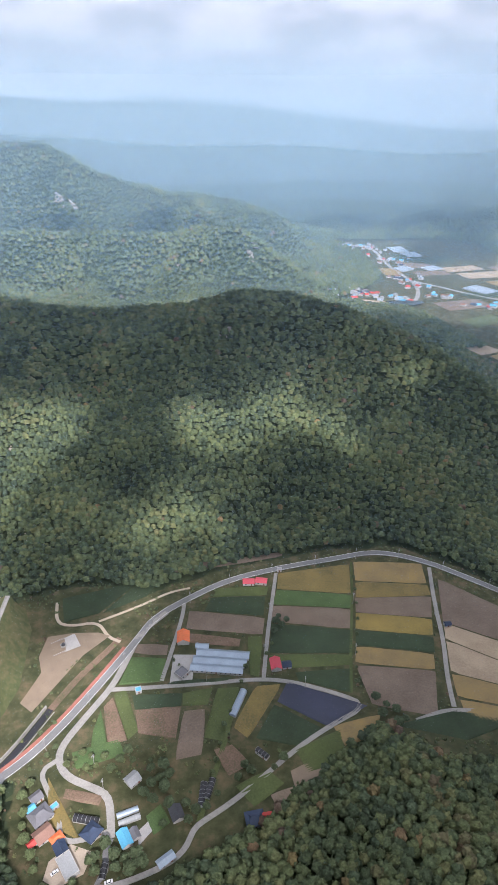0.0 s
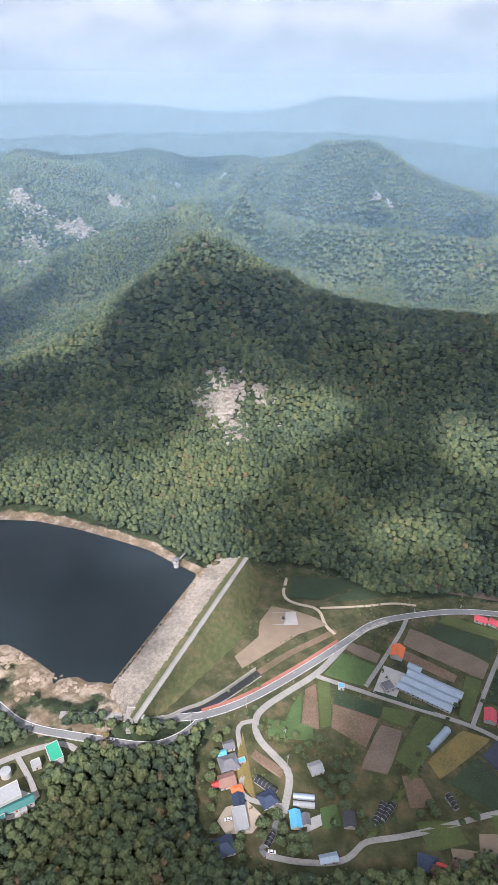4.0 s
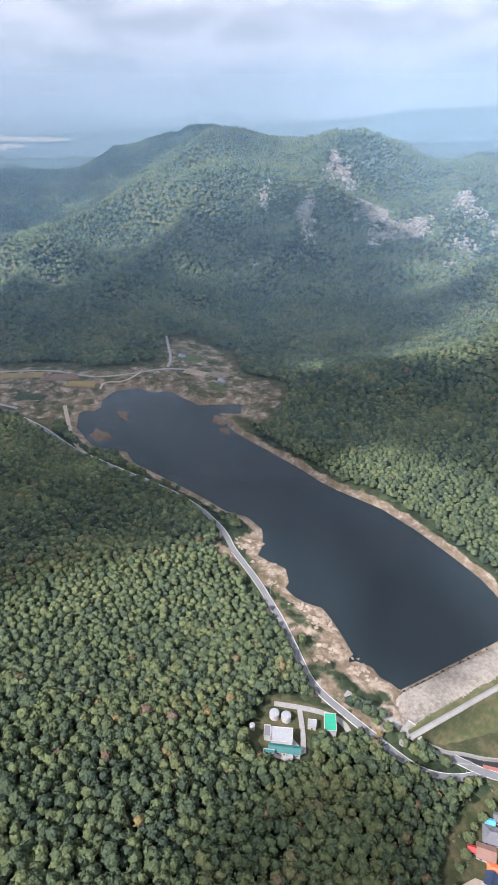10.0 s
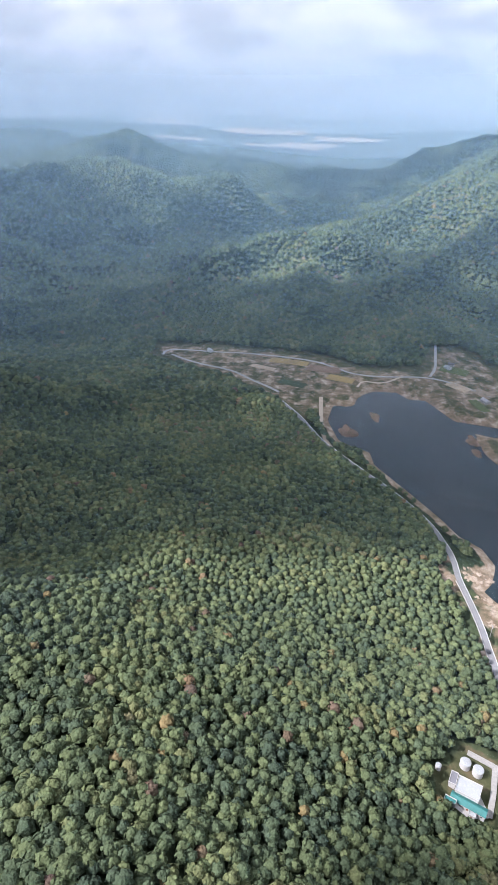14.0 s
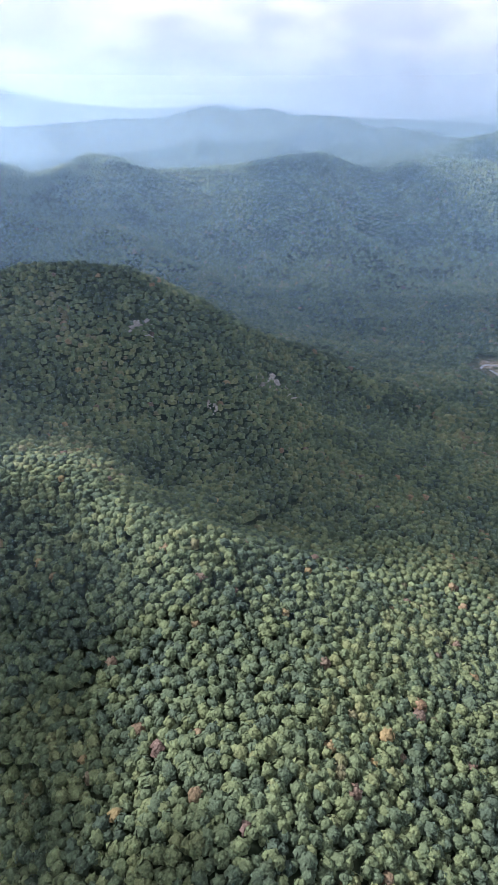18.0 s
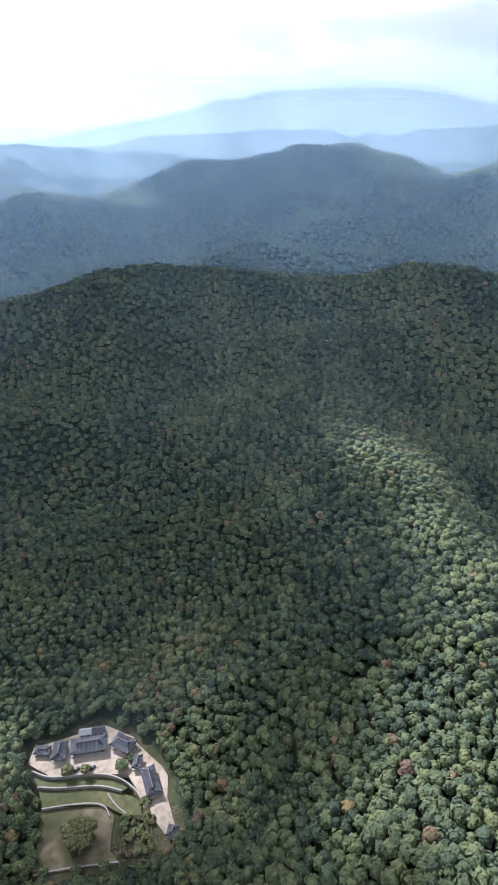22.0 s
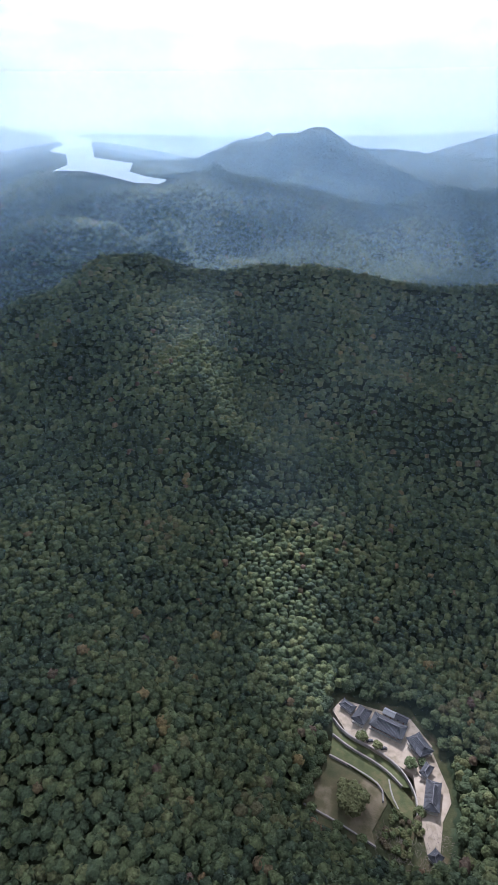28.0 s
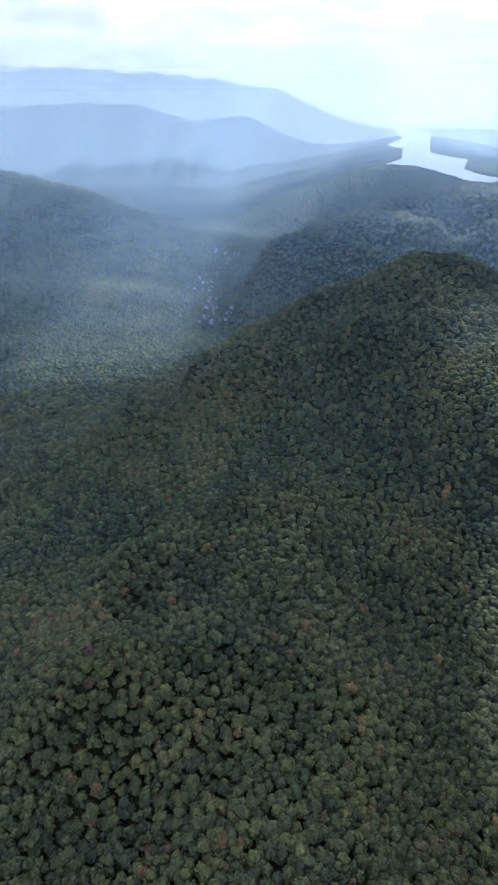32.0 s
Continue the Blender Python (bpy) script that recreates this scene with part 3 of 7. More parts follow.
def shape_land(x, y):
    """Height of the land at x, y (flat arrays): the sheet, its ribs and gullies, then banks and levelled ground."""
    z = np.empty(len(x))
    for i in range(0, len(x), 40000):
        a, b = x[i:i + 40000] / 1000, y[i:i + 40000] / 1000
        k = np.hypot(a[:, None] - LAND_P[None, :, 0], b[:, None] - LAND_P[None, :, 1])
        z[i:i + 40000] = -k @ LAND_W[:-3] + LAND_W[-3] + a * LAND_W[-2] + b * LAND_W[-1]
    r = np.hypot(x, y)
    steep = np.clip((z - 22) / 60, 0, 1)
    # small unevenness of the slopes, none on the flats
    rid = 0.0
    for size, amp, seed in ((260, 7, 3), (120, 5, 4), (55, 2.5, 5)):
        rid = rid + amp * (0.33 - np.abs(wave(x / size + 7.3, y / size + 2.1, seed)))
    # ribs and gullies run down the flanks, square to the crests, and die out along crests and valley bottoms
    d1, run, d2 = crest_frame(x, y)
    bend = 0.35 * wave(x / 230, y / 230, 12) + 0.12 * wave(x / 70, y / 70, 13)
    fall = np.clip(d1 / 170, 0, 1) ** 0.8 * np.clip((d2 - d1) / (0.35 * (d1 + d2)), 0, 1) * np.clip((r - 270) / 260, 0, 1) * np.clip((3600 - r) / 900, 0.25, 1)
    cut = 0.0
    for size, amp, seed in ((210, 88, 6), (95, 40, 7), (48, 12, 8)):
        n = np.abs(wave(run / size + bend * 150 / size, d1 / (size * 6) + 0.7, seed))
        cut = cut + amp * (0.27 - n) * np.clip(r / 1100, 0.75, 1.25)
    # the flanks fall away hollow below the crests
    hollow = 30 * (1 - np.exp(-d1 / 65)) * np.clip((r - 300) / 350, 0, 1) * np.clip((3600 - r) / 900, 0, 1)
    z = z + steep * (rid * np.clip(r / 500, 0.25, 1.1) + fall * cut - hollow)
    d = ring_distance(x, y, shore)
    near = np.clip(1 - d / 45, 0, 1)
    bank = WATER_LEVEL + 0.6 + 0.22 * np.maximum(d, 0) + 1.2 * wave(x / 9, y / 9, 9) * np.clip(d / 8, 0, 1)
    below = (x > -212) & (d > 0) & (y > 205)
    z = np.where(d < 0, WATER_LEVEL + 0.6 - 0.25 * np.minimum(-d, 40), np.where(below, z, z * (1 - near) + bank * near))
    # the basin of the far lake
    far = r > 1300
    dl = ring_distance(x[far], y[far], lake)
    rim = np.clip(1 - dl / (160 + 520 * np.clip((r[far] - 1500) / 800, 0, 1)), 0, 1)
    z[far] = np.where(dl < 0, LAKE_LEVEL - 6, z[far] * (1 - rim) + (LAKE_LEVEL + 2 + 0.02 * dl) * rim)
    # the levelled ground of the temple
    dt = ring_distance(x, y, TEMPLE)
    cap = np.where((y < -258) | (x < -33), 8.4, 2.2) + 0.9 * np.maximum(dt, 0)
    return np.where(dt < 60, np.minimum(z, np.maximum(cap, 2.2)), z)


# The sheet of land is laid out in rings round the valley's middle, wider apart farther out.
TURN = np.concatenate([np.arange(-40, 262, 0.35), np.arange(262, 320, 2.0), [320.0]])
REACH = np.concatenate([[0.0, 25, 50, 75, 95], np.geomspace(110, 4950, 270)])
LAND_X = -np.sin(np.radians(TURN))[:, None] * REACH[None]
LAND_Y = np.cos(np.radians(TURN))[:, None] * REACH[None]
LAND_Z = shape_land(LAND_X.ravel(), LAND_Y.ravel()).reshape(LAND_X.shape)
LAND_Z[-1] = LAND_Z[0]


def height(x, y):
    """Height of the ground at x, y (arrays)."""
    x, y = np.asarray(x, float), np.asarray(y, float)
    az = (np.degrees(np.arctan2(-x, y)) + 40) % 360 - 40
    i = np.clip(np.searchsorted(TURN, az, "right") - 1, 0, len(TURN) - 2)
    r = np.clip(np.hypot(x, y), 0, REACH[-1] - 1e-6)
    j = np.clip(np.searchsorted(REACH, r, "right") - 1, 0, len(REACH) - 2)
    u, v = (az - TURN[i]) / (TURN[i + 1] - TURN[i]), (r - REACH[j]) / (REACH[j + 1] - REACH[j])
    return (LAND_Z[i, j] * (1 - u) + LAND_Z[i + 1, j] * u) * (1 - v) + (LAND_Z[i, j + 1] * (1 - u) + LAND_Z[i + 1, j + 1] * u) * v


def at(x, y):
    return float(height(np.array([x]), np.array([y]))[0])


def mesh_from(name, verts, faces, mat, smooth=True):
    """A mesh from arrays: verts n x 3, faces m x 3 or m x 4."""
    me = bpy.data.meshes.new(name)
    verts, faces = np.asarray(verts, np.float32), np.asarray(faces, np.int32)
    k = faces.shape[1]
    me.vertices.add(len(verts))
    me.vertices.foreach_set("co", verts.ravel())
    me.loops.add(faces.size)
    me.loops.foreach_set("vertex_index", faces.ravel())
    me.polygons.add(len(faces))
    me.polygons.foreach_set("loop_start", np.arange(0, faces.size, k, dtype=np.int32))
    me.polygons.foreach_set("use_smooth", np.full(len(faces), smooth))
    me.update()
    me.validate()
    me.materials.append(mat)
    return me


def point_values(me, name, values):
    a = me.attributes.new(name, "FLOAT", "POINT")
    a.data.foreach_set("value", np.asarray(values, np.float32))


def build_ground():
    m, n = LAND_X.shape
    idx = np.arange(m * n).reshape(m, n)
    idx[-1] = idx[0]
    faces = np.stack([idx[:-1, :-1], idx[1:, :-1], idx[1:, 1:], idx[:-1, 1:]], -1)[:, :, ::-1].reshape(-1, 4)
    x, y = LAND_X.ravel(), LAND_Y.ravel()
    me = mesh_from("ground", np.stack([x, y, LAND_Z.ravel()], -1), faces, GROUND)
    d = ring_distance(x, y, shore)
    bare = np.clip(1.25 - np.abs(d) / 9, 0, 1)
    bare = np.where((x > -420) & (x < -190) & (y < 215) & (d < 38), np.maximum(bare, 0.52 + 0.3 * wave(x / 13, y / 13, 23)), bare)
    head = ring_distance(x, y, HEAD)
    bare = np.maximum(bare, np.clip(0.5 - head / 30, 0, 0.5))
    grass = np.clip(0.5 - ring_distance(x, y, FIELDS) / 12, 0, 1)
    grass = np.maximum(grass, np.clip(0.5 - ring_distance(x, y, TEMPLE) / 12, 0, 1))
    grass = np.maximum(grass, np.clip(0.5 - ring_distance(x, y, PLANT) / 12, 0, 1))
    grass = np.maximum(grass, np.clip(0.9 - head / 60, 0, 1))
    grass = np.maximum(grass, np.clip(0.6 - ring_distance(x, y, TOWN) / 40, 0, 1))
    point_values(me, "bare", bare)
    point_values(me, "grass", grass)
    tagged(new("ground", me), "wooded mountain land with a farmed valley floor", "ground", kind="structure")


build_ground()

# ---- reservoir ----
def build_water():
    bm = bmesh.new()
    vs = [bm.verts.new((x, y, WATER_LEVEL)) for x, y in shore]
    f = bm.faces.new(vs)
    bmesh.ops.triangulate(bm, faces=[f])
    bmesh.ops.recalc_face_normals(bm, faces=bm.faces)
    if sum(f.normal.z for f in bm.faces) < 0:
        bmesh.ops.reverse_faces(bm, faces=bm.faces)
    me = bpy.data.meshes.new("reservoir_water")
    bm.to_mesh(me)
    me.materials.append(WATER)
    tagged(new("reservoir_water", me), "dark still water of the reservoir", "water", kind="structure")


build_water()


# ---- roads ----
def resample(line, step):
    line = np.asarray(line, float)
    # round the corners
    for _ in range(2):
        a, b = line[:-1], line[1:]
        q = np.stack([a * 0.75 + b * 0.25, a * 0.25 + b * 0.75], 1).reshape(-1, line.shape[1])
        line = np.concatenate([line[:1], q, line[-1:]])
    seg = np.hypot(*(line[1:, :2] - line[:-1, :2]).T)
    s = np.concatenate([[0], np.cumsum(seg)])
    k = np.linspace(0, s[-1], max(2, int(s[-1] / step) + 1))
    return np.stack([np.interp(k, s, line[:, i]) for i in range(line.shape[1])], -1)


def ribbon(line, width, lift, shift=0.0, step=4.0, thick=0.6):
    """Verts and quads of a strip of paving laid along a line on the ground."""
    p = resample(line, step)
    t = np.gradient(p, axis=0)
    t /= np.hypot(t[:, 0], t[:, 1])[:, None] + 1e-9
    nrm = np.stack([-t[:, 1], t[:, 0]], -1)
    z = height(p[:, 0], p[:, 1]) + lift
    a, b = p + nrm * (shift + width / 2), p + nrm * (shift - width / 2)
    k = len(p)
    v = np.concatenate([np.c_[a, z], np.c_[b, z], np.c_[a, z - thick], np.c_[b, z - thick]])
    i = np.arange(k - 1)
    top = np.stack([i, i + k, i + k + 1, i + 1], -1)
    left = np.stack([i, i + 1, i + 1 + 2 * k, i + 2 * k], -1)
    right = np.stack([i + k, i + 3 * k, i + 1 + 3 * k, i + 1 + k], -1)
    return v, np.concatenate([top, left, right])


ROADS = [
    ("main_road", "-189,197 -176,207 -163,219 -149,230 -131,254 -109,295 -85,345 -77,365 -54,387 -22,411 16,426 77,441 108,448 133,445 162,434 182,421 240,380 300,330", 6.0, ASPHALT, "grey asphalt country road across the valley"),
    ("branch_road", "-66,373 -84,352 -90,325 -96,301 -108,278 -119,255 -119,244 -111,233 -95,227 -83,222 -79,210 -76,196", 4.5, CONCRETE, "pale concrete lane curving into the village"),
    ("lane", "-74,169 -59,174 -42,183 -34,191 -31,201 -28,205 -10,217 7,231 31,252 54,269 82,285 62,296 28,307 4,308 -38,303 -99,298", 3.2, CONCRETE, "pale concrete farm lane between the fields"),
    ("lane", "11,309 15,352 20,391 24,422", 3.0, CONCRETE, "pale concrete farm lane between the fields"),
    ("lane", "-62,306 -58,332 -53,369 -53,384", 3.0, CONCRETE, "grey farm lane beside the barns"),
    ("shore_road", "-149,230 -152,212 -161,195 -176,185 -201,174 -236,160 -270,166 -296,170 -341,174 -389,172 -422,175 -478,166 -521,144 -573,113 -606,94 -654,75 -701,60 -739,42", 5.0, ASPHALT, "grey shore road along the reservoir"),
    ("valley_road", "-924,-137 -949,-135 -944,-103 -926,-52 -915,7 -884,98 -853,128 -828,153 -818,197 -821,258 -790,300 -760,325", 4.0, CONCRETE, "pale road round the head of the reservoir"),
]
for name, text, width, mat, label in ROADS:
    v, f = ribbon(pairs(text), width, 0.45)
    tagged(new(name, mesh_from(name, v, f, mat, False)), label, "road", kind="structure")
v, f = ribbon(pairs("-149,230 -131,254 -109,295 -90,335"), 2.6, 0.6, shift=4.4)
tagged(new("cycle_path", mesh_from("cycle_path", v, f, RED_PATH, False)), "red painted cycle path beside the road", "path", kind="structure")

# ---- forest ----
def lobe(segments, rings, rng):
    """A rough half-ball of leaves, unit size."""
    v, f = [(0, 0, 1.0)], []
    for j in range(1, rings + 1):
        a = j / rings * 1.9
        for i in range(segments):
            b = 2 * math.pi * (i + 0.5 * (j % 2)) / segments
            v.append((math.sin(a) * math.cos(b), math.sin(a) * math.sin(b), math.cos(a)))
    for i in range(segments):
        f.append((0, 1 + i, 1 + (i + 1) % segments))
    for j in range(1, rings):
        o, q = 1 + (j - 1) * segments, 1 + j * segments
        for i in range(segments):
            k = (i + 1) % segments
            if j % 2:
                f += [(o + i, q + i, o + k), (o + k, q + i, q + k)]
            else:
                f += [(o + i, q + i, q + k), (o + i, q + k, o + k)]
    v = np.array(v)
    v *= 1 + rng.uniform(-0.22, 0.22, (len(v), 1))
    return v, np.array(f)


def crown(tufts, segments, rings, rng):
    """One tree crown of unit radius: a rough dome with small leaf tufts standing out of it."""
    v, f = lobe(segments, rings, rng)
    v = v * ((0.84, 0.84, 0.8) if tufts else (0.97, 0.97, 0.9))
    vs, fs, o = [v], [f], len(v)
    big = 1.0 if tufts > 14 else 1.5
    for i in range(tufts):
        # spread over the dome
        u = (i + 0.5) / tufts
        a, b = math.acos(1 - u * 1.05), i * 2.39996 + rng.uniform(-0.3, 0.3)
        d = np.array([math.sin(a) * math.cos(b), math.sin(a) * math.sin(b), math.cos(a) * 0.95])
        e1 = np.cross(d, (0.3, 0.9, 0.2))
        e1 /= np.linalg.norm(e1)
        e2 = np.cross(d, e1)
        s = rng.uniform(0.17, 0.33) * big
        ring = [d * (0.76 + rng.uniform(-0.06, 0.08)) + (e1 * math.cos(q) + e2 * math.sin(q)) * s * rng.uniform(0.7, 1.3) for q in (0.0, 1.57, 3.14, 4.71)]
        tip = d * (0.95 + rng.uniform(-0.06, 0.16)) + rng.uniform(-0.1, 0.1, 3)
        vs.append(np.array([tip, *ring]))
        fs.append(np.array([(o, o + 1 + j, o + 1 + (j + 1) % 4) for j in range(4)]))
        o += 5
    return np.concatenate(vs), np.concatenate(fs)


def scatter(spacing, r0, r1, seed):
    """Jittered places between two radii about the valley's middle, in the half of the land that is wooded."""
    rng = np.random.RandomState(seed)
    k = np.arange(-r1, r1, spacing)
    gx, gy = np.meshgrid(k, k)
    gx = gx + (np.arange(len(k)) % 2)[:, None] * spacing / 2
    x, y = gx.ravel(), gy.ravel()
    x, y = x + rng.uniform(-0.42, 0.42, len(x)) * spacing, y + rng.uniform(-0.42, 0.42, len(x)) * spacing
    r = np.hypot(x, y)
    az = (np.degrees(np.arctan2(-x, y)) + 60) % 360 - 60
    edge = np.where(r < 520, 14, 0)
    ok = (r > r0) & (r <= r1) & (az > -28 - edge) & (az < 249 + edge)
    return x[ok], y[ok]


ROAD_LINES = [(pairs(t), w) for _, t, w, _, _ in ROADS]
CLEARINGS = [FIELDS, TEMPLE, PLANT]
# Bare granite on the slopes: x, y, width, depth along the slope, blocks.
OUTCROPS = [(-321, 575, 46, 62, 300), (-291, 592, 38, 18, 60), (-252, 572, 12, 10, 12), (-1485, 956, 63, 121, 121), (-1485, 749, 26, 57, 26), (-1337, 790, 46, 128, 120), (-1357, 738, 16, 34, 12), (-1302, 979, 86, 112, 178), (-1259, 1044, 78, 101, 144),
            (-1211, 1172, 78, 74, 100), (-1086, 1205, 75, 58, 81), (-1102, 1370, 48, 72, 55), (-1056, 997, 52, 44, 53), (-1127, 1111, 40, 57, 44), (-1059, 1383, 22, 29, 12), (-1078, 1452, 38, 35, 20), (-1110, 1681, 51, 22, 13), (-982, 1748, 42, 28, 14),
            (-1150, 1183, 31, 23, 12), (-804, 876, 10, 16, 12), (-747, 898, 10, 19, 12), (-1261, 620, 21, 19, 12), (-1256, 582, 15, 19, 12), (-1436, 961, 18, 19, 12), (-900, 1764, 42, 33, 17), (-1171, 995, 26, 30, 16), (-490, 1701, 37, 34, 20),
            (-460, 1710, 30, 34, 16), (-110, 1590, 34, 26, 17), (-140, 1259, 19, 14, 12), (-467, -405, 26, 14, 45), (-550, -290, 22, 39, 111), (-450, -303, 10, 16, 28), (-322, -503, 9, 11, 14), (-1485, 746, 32, 46, 25), (-1245, 608, 44, 19, 21),
            (50, -623, 9, 9, 12), (9, 1322, 34, 24, 20), (-29, 745, 22, 20, 22), (-205, 455, 12, 10, 10), (-430, 470, 14, 12, 10), (-700, 2450, 260, 70, 60), (-480, 2500, 120, 50, 30)]


def wooded(x, y):
    d = ring_distance(x, y, shore)
    edge = 4 + 6 * wave(x / 14, y / 14, 21)
    ok = d > np.where((x > -420) & (x < -190) & (y < 230), 26 + edge, 9 + edge * 0.5)
    for c in CLEARINGS:
        ok &= ring_distance(x, y, c) > 3
    for a, b, wide, deep, _ in OUTCROPS:
        ok &= np.hypot(x - a, y - b) > 0.36 * math.sqrt(wide * deep) + 3 * wave(x / 9, y / 9, 22)
    ok &= ring_distance(x, y, HEAD) > 10 + edge
    ok &= ring_distance(x, y, TOWN) > 5 + edge
    ok &= ring_distance(x, y, lake) > 40
    for line, w in ROAD_LINES:
        ok &= line_distance(x, y, line) > w / 2 + 3.5
    return ok


def build_forest(name, spacing, r0, r1, shape, seed, sizes, label, smooth=False, squat=1.0):
    rng = np.random.RandomState(seed)
    x, y = scatter(spacing, r0, r1, seed)
    ok = wooded(x, y)
    x, y = x[ok], y[ok]
    z = height(x, y)
    kinds = [crown(*shape, rng) for _ in range(10)]
    pick = rng.randint(0, len(kinds), len(x))
    stand = 0.5 + 0.35 * wave(x / 60, y / 60, 31) + 0.25 * wave(x / 17, y / 17, 32)
    hue = np.clip(0.14 + 0.55 * rng.rand(len(x)) + 0.5 * (stand - 0.5), 0, 0.82)
    turned = rng.rand(len(x)) < (0.012 + 0.03 * (stand > 0.62) if r0 < 300 else 0.006 + 0.012 * (stand > 0.62))
    hue = np.where(turned, rng.uniform(0.82, 0.97, len(x)), hue)
    size = sizes[0] + (sizes[1] - sizes[0]) * np.clip(rng.rand(len(x)) * 0.7 + 0.3 * stand + 0.12 * (rng.rand(len(x)) < 0.1), 0, 1.1)
    V, F, Hh, o = [], [], [], 0
    for k, (cv, cf) in enumerate(kinds):
        m = np.where(pick == k)[0]
        if not len(m):
            continue
        a = rng.uniform(0, 2 * math.pi, len(m))
        s = size[m][:, None]
        vx = (cv[None, :, 0] * np.cos(a)[:, None] - cv[None, :, 1] * np.sin(a)[:, None]) * s + x[m][:, None]
        vy = (cv[None, :, 0] * np.sin(a)[:, None] + cv[None, :, 1] * np.cos(a)[:, None]) * s + y[m][:, None]
        tall = rng.uniform(0.9, 1.35, len(m))[:, None] * squat
        vz = cv[None, :, 2] * s * tall + z[m][:, None] + s * squat + 2.0 * squat + rng.uniform(-1.2, 1.8, len(m))[:, None] * squat
        V.append(np.stack([vx, vy, vz], -1).reshape(-1, 3))
        F.append((cf[None] + (np.arange(len(m)) * len(cv))[:, None, None] + o).reshape(-1, 3))
        Hh.append(np.repeat(hue[m], len(cv)))
        o += len(m) * len(cv)
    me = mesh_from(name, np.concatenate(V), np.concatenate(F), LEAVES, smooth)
    point_values(me, "hue", np.concatenate(Hh))
    return tagged(new(name, me), label, "forest", kind="stuff")


build_forest("forest", 4.5, 0, 330, (9, 6, 2), 11, (2.6, 4.7), "dense mixed green forest with some autumn crowns", True, 0.95)
build_forest("forest", 4.5, 330, 700, (0, 5, 2), 12, (2.4, 4.2), "dense mixed green forest on the hillsides", True, 0.85)
build_forest("forest", 6.4, 700, 1250, (0, 4, 2), 13, (3.9, 6.0), "forest covering the ridges", True, 0.75)
build_forest("forest", 9.6, 1250, 2050, (0, 5, 1), 14, (4.8, 7.6), "forest covering the far slopes", True, 0.8)

# ---- haze over the country, put in as tinted rings ----
def build_mist(radius, density, blue):
    k = 96
    a = np.linspace(0, 2 * math.pi, k, endpoint=False)
    v = np.concatenate([np.c_[np.cos(a) * radius, np.sin(a) * radius, np.full(k, -120.0)], np.c_[np.cos(a) * radius, np.sin(a) * radius, np.full(k, 800.0)]])
    i = np.arange(k)
    f = np.stack([i, (i + 1) % k, (i + 1) % k + k, i + k], -1)
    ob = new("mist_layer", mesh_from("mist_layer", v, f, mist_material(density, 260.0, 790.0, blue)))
    tagged(ob, "see-through ring tinted blue for the haze over the valleys", "haze", kind="structure")


# Upright see-through rings, tinted blue for the haze that distance adds.
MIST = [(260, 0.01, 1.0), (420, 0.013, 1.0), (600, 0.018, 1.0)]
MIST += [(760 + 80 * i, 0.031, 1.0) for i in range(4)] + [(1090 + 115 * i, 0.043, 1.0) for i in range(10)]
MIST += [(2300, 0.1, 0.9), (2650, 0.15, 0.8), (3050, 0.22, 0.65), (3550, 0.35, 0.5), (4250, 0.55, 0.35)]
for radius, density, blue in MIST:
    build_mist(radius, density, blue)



# ---- broken cumulus above the hills, each over the ground that it shades ----
def cloud_material():
    m = bpy.data.materials.new("cloud")
    m.use_nodes = True
    n, l = m.node_tree.nodes, m.node_tree.links
    n.remove(n["Principled BSDF"])
    t, d, mx, tr, m2 = (n.new("ShaderNodeBsdf" + k) if k != "Mix" else n.new("ShaderNodeMixShader") for k in ("Translucent", "Diffuse", "Mix", "Transparent", "Mix"))
    t.inputs["Color"].default_value = d.inputs["Color"].default_value = (0.6, 0.63, 0.68, 1)
    mx.inputs[0].default_value, m2.inputs[0].default_value = 0.4, 0.24
    l.new(t.outputs[0], mx.inputs[1])
    l.new(d.outputs[0], mx.inputs[2])
    l.new(mx.outputs[0], m2.inputs[1])
    l.new(tr.outputs[0], m2.inputs[2])
    l.new(m2.outputs[0], n["Material Output"].inputs["Surface"])
    return m


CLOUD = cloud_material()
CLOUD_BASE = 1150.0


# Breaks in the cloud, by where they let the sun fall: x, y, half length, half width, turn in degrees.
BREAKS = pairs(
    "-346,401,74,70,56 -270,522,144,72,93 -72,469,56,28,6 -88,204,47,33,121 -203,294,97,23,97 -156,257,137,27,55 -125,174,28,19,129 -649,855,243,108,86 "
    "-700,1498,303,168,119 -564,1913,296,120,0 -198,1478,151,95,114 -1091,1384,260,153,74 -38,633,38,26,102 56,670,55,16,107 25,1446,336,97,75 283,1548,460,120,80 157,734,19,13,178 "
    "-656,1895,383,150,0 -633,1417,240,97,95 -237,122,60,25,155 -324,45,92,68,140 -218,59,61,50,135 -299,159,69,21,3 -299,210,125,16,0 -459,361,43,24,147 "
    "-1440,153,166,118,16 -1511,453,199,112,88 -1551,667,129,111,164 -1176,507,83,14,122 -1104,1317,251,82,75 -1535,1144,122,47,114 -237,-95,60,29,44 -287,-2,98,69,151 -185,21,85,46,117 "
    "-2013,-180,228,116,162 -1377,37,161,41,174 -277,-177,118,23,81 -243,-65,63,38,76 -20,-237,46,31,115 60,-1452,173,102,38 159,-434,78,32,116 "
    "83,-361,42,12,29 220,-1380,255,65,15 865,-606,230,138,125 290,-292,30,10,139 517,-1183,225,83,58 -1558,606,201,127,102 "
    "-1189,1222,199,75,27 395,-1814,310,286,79 ")


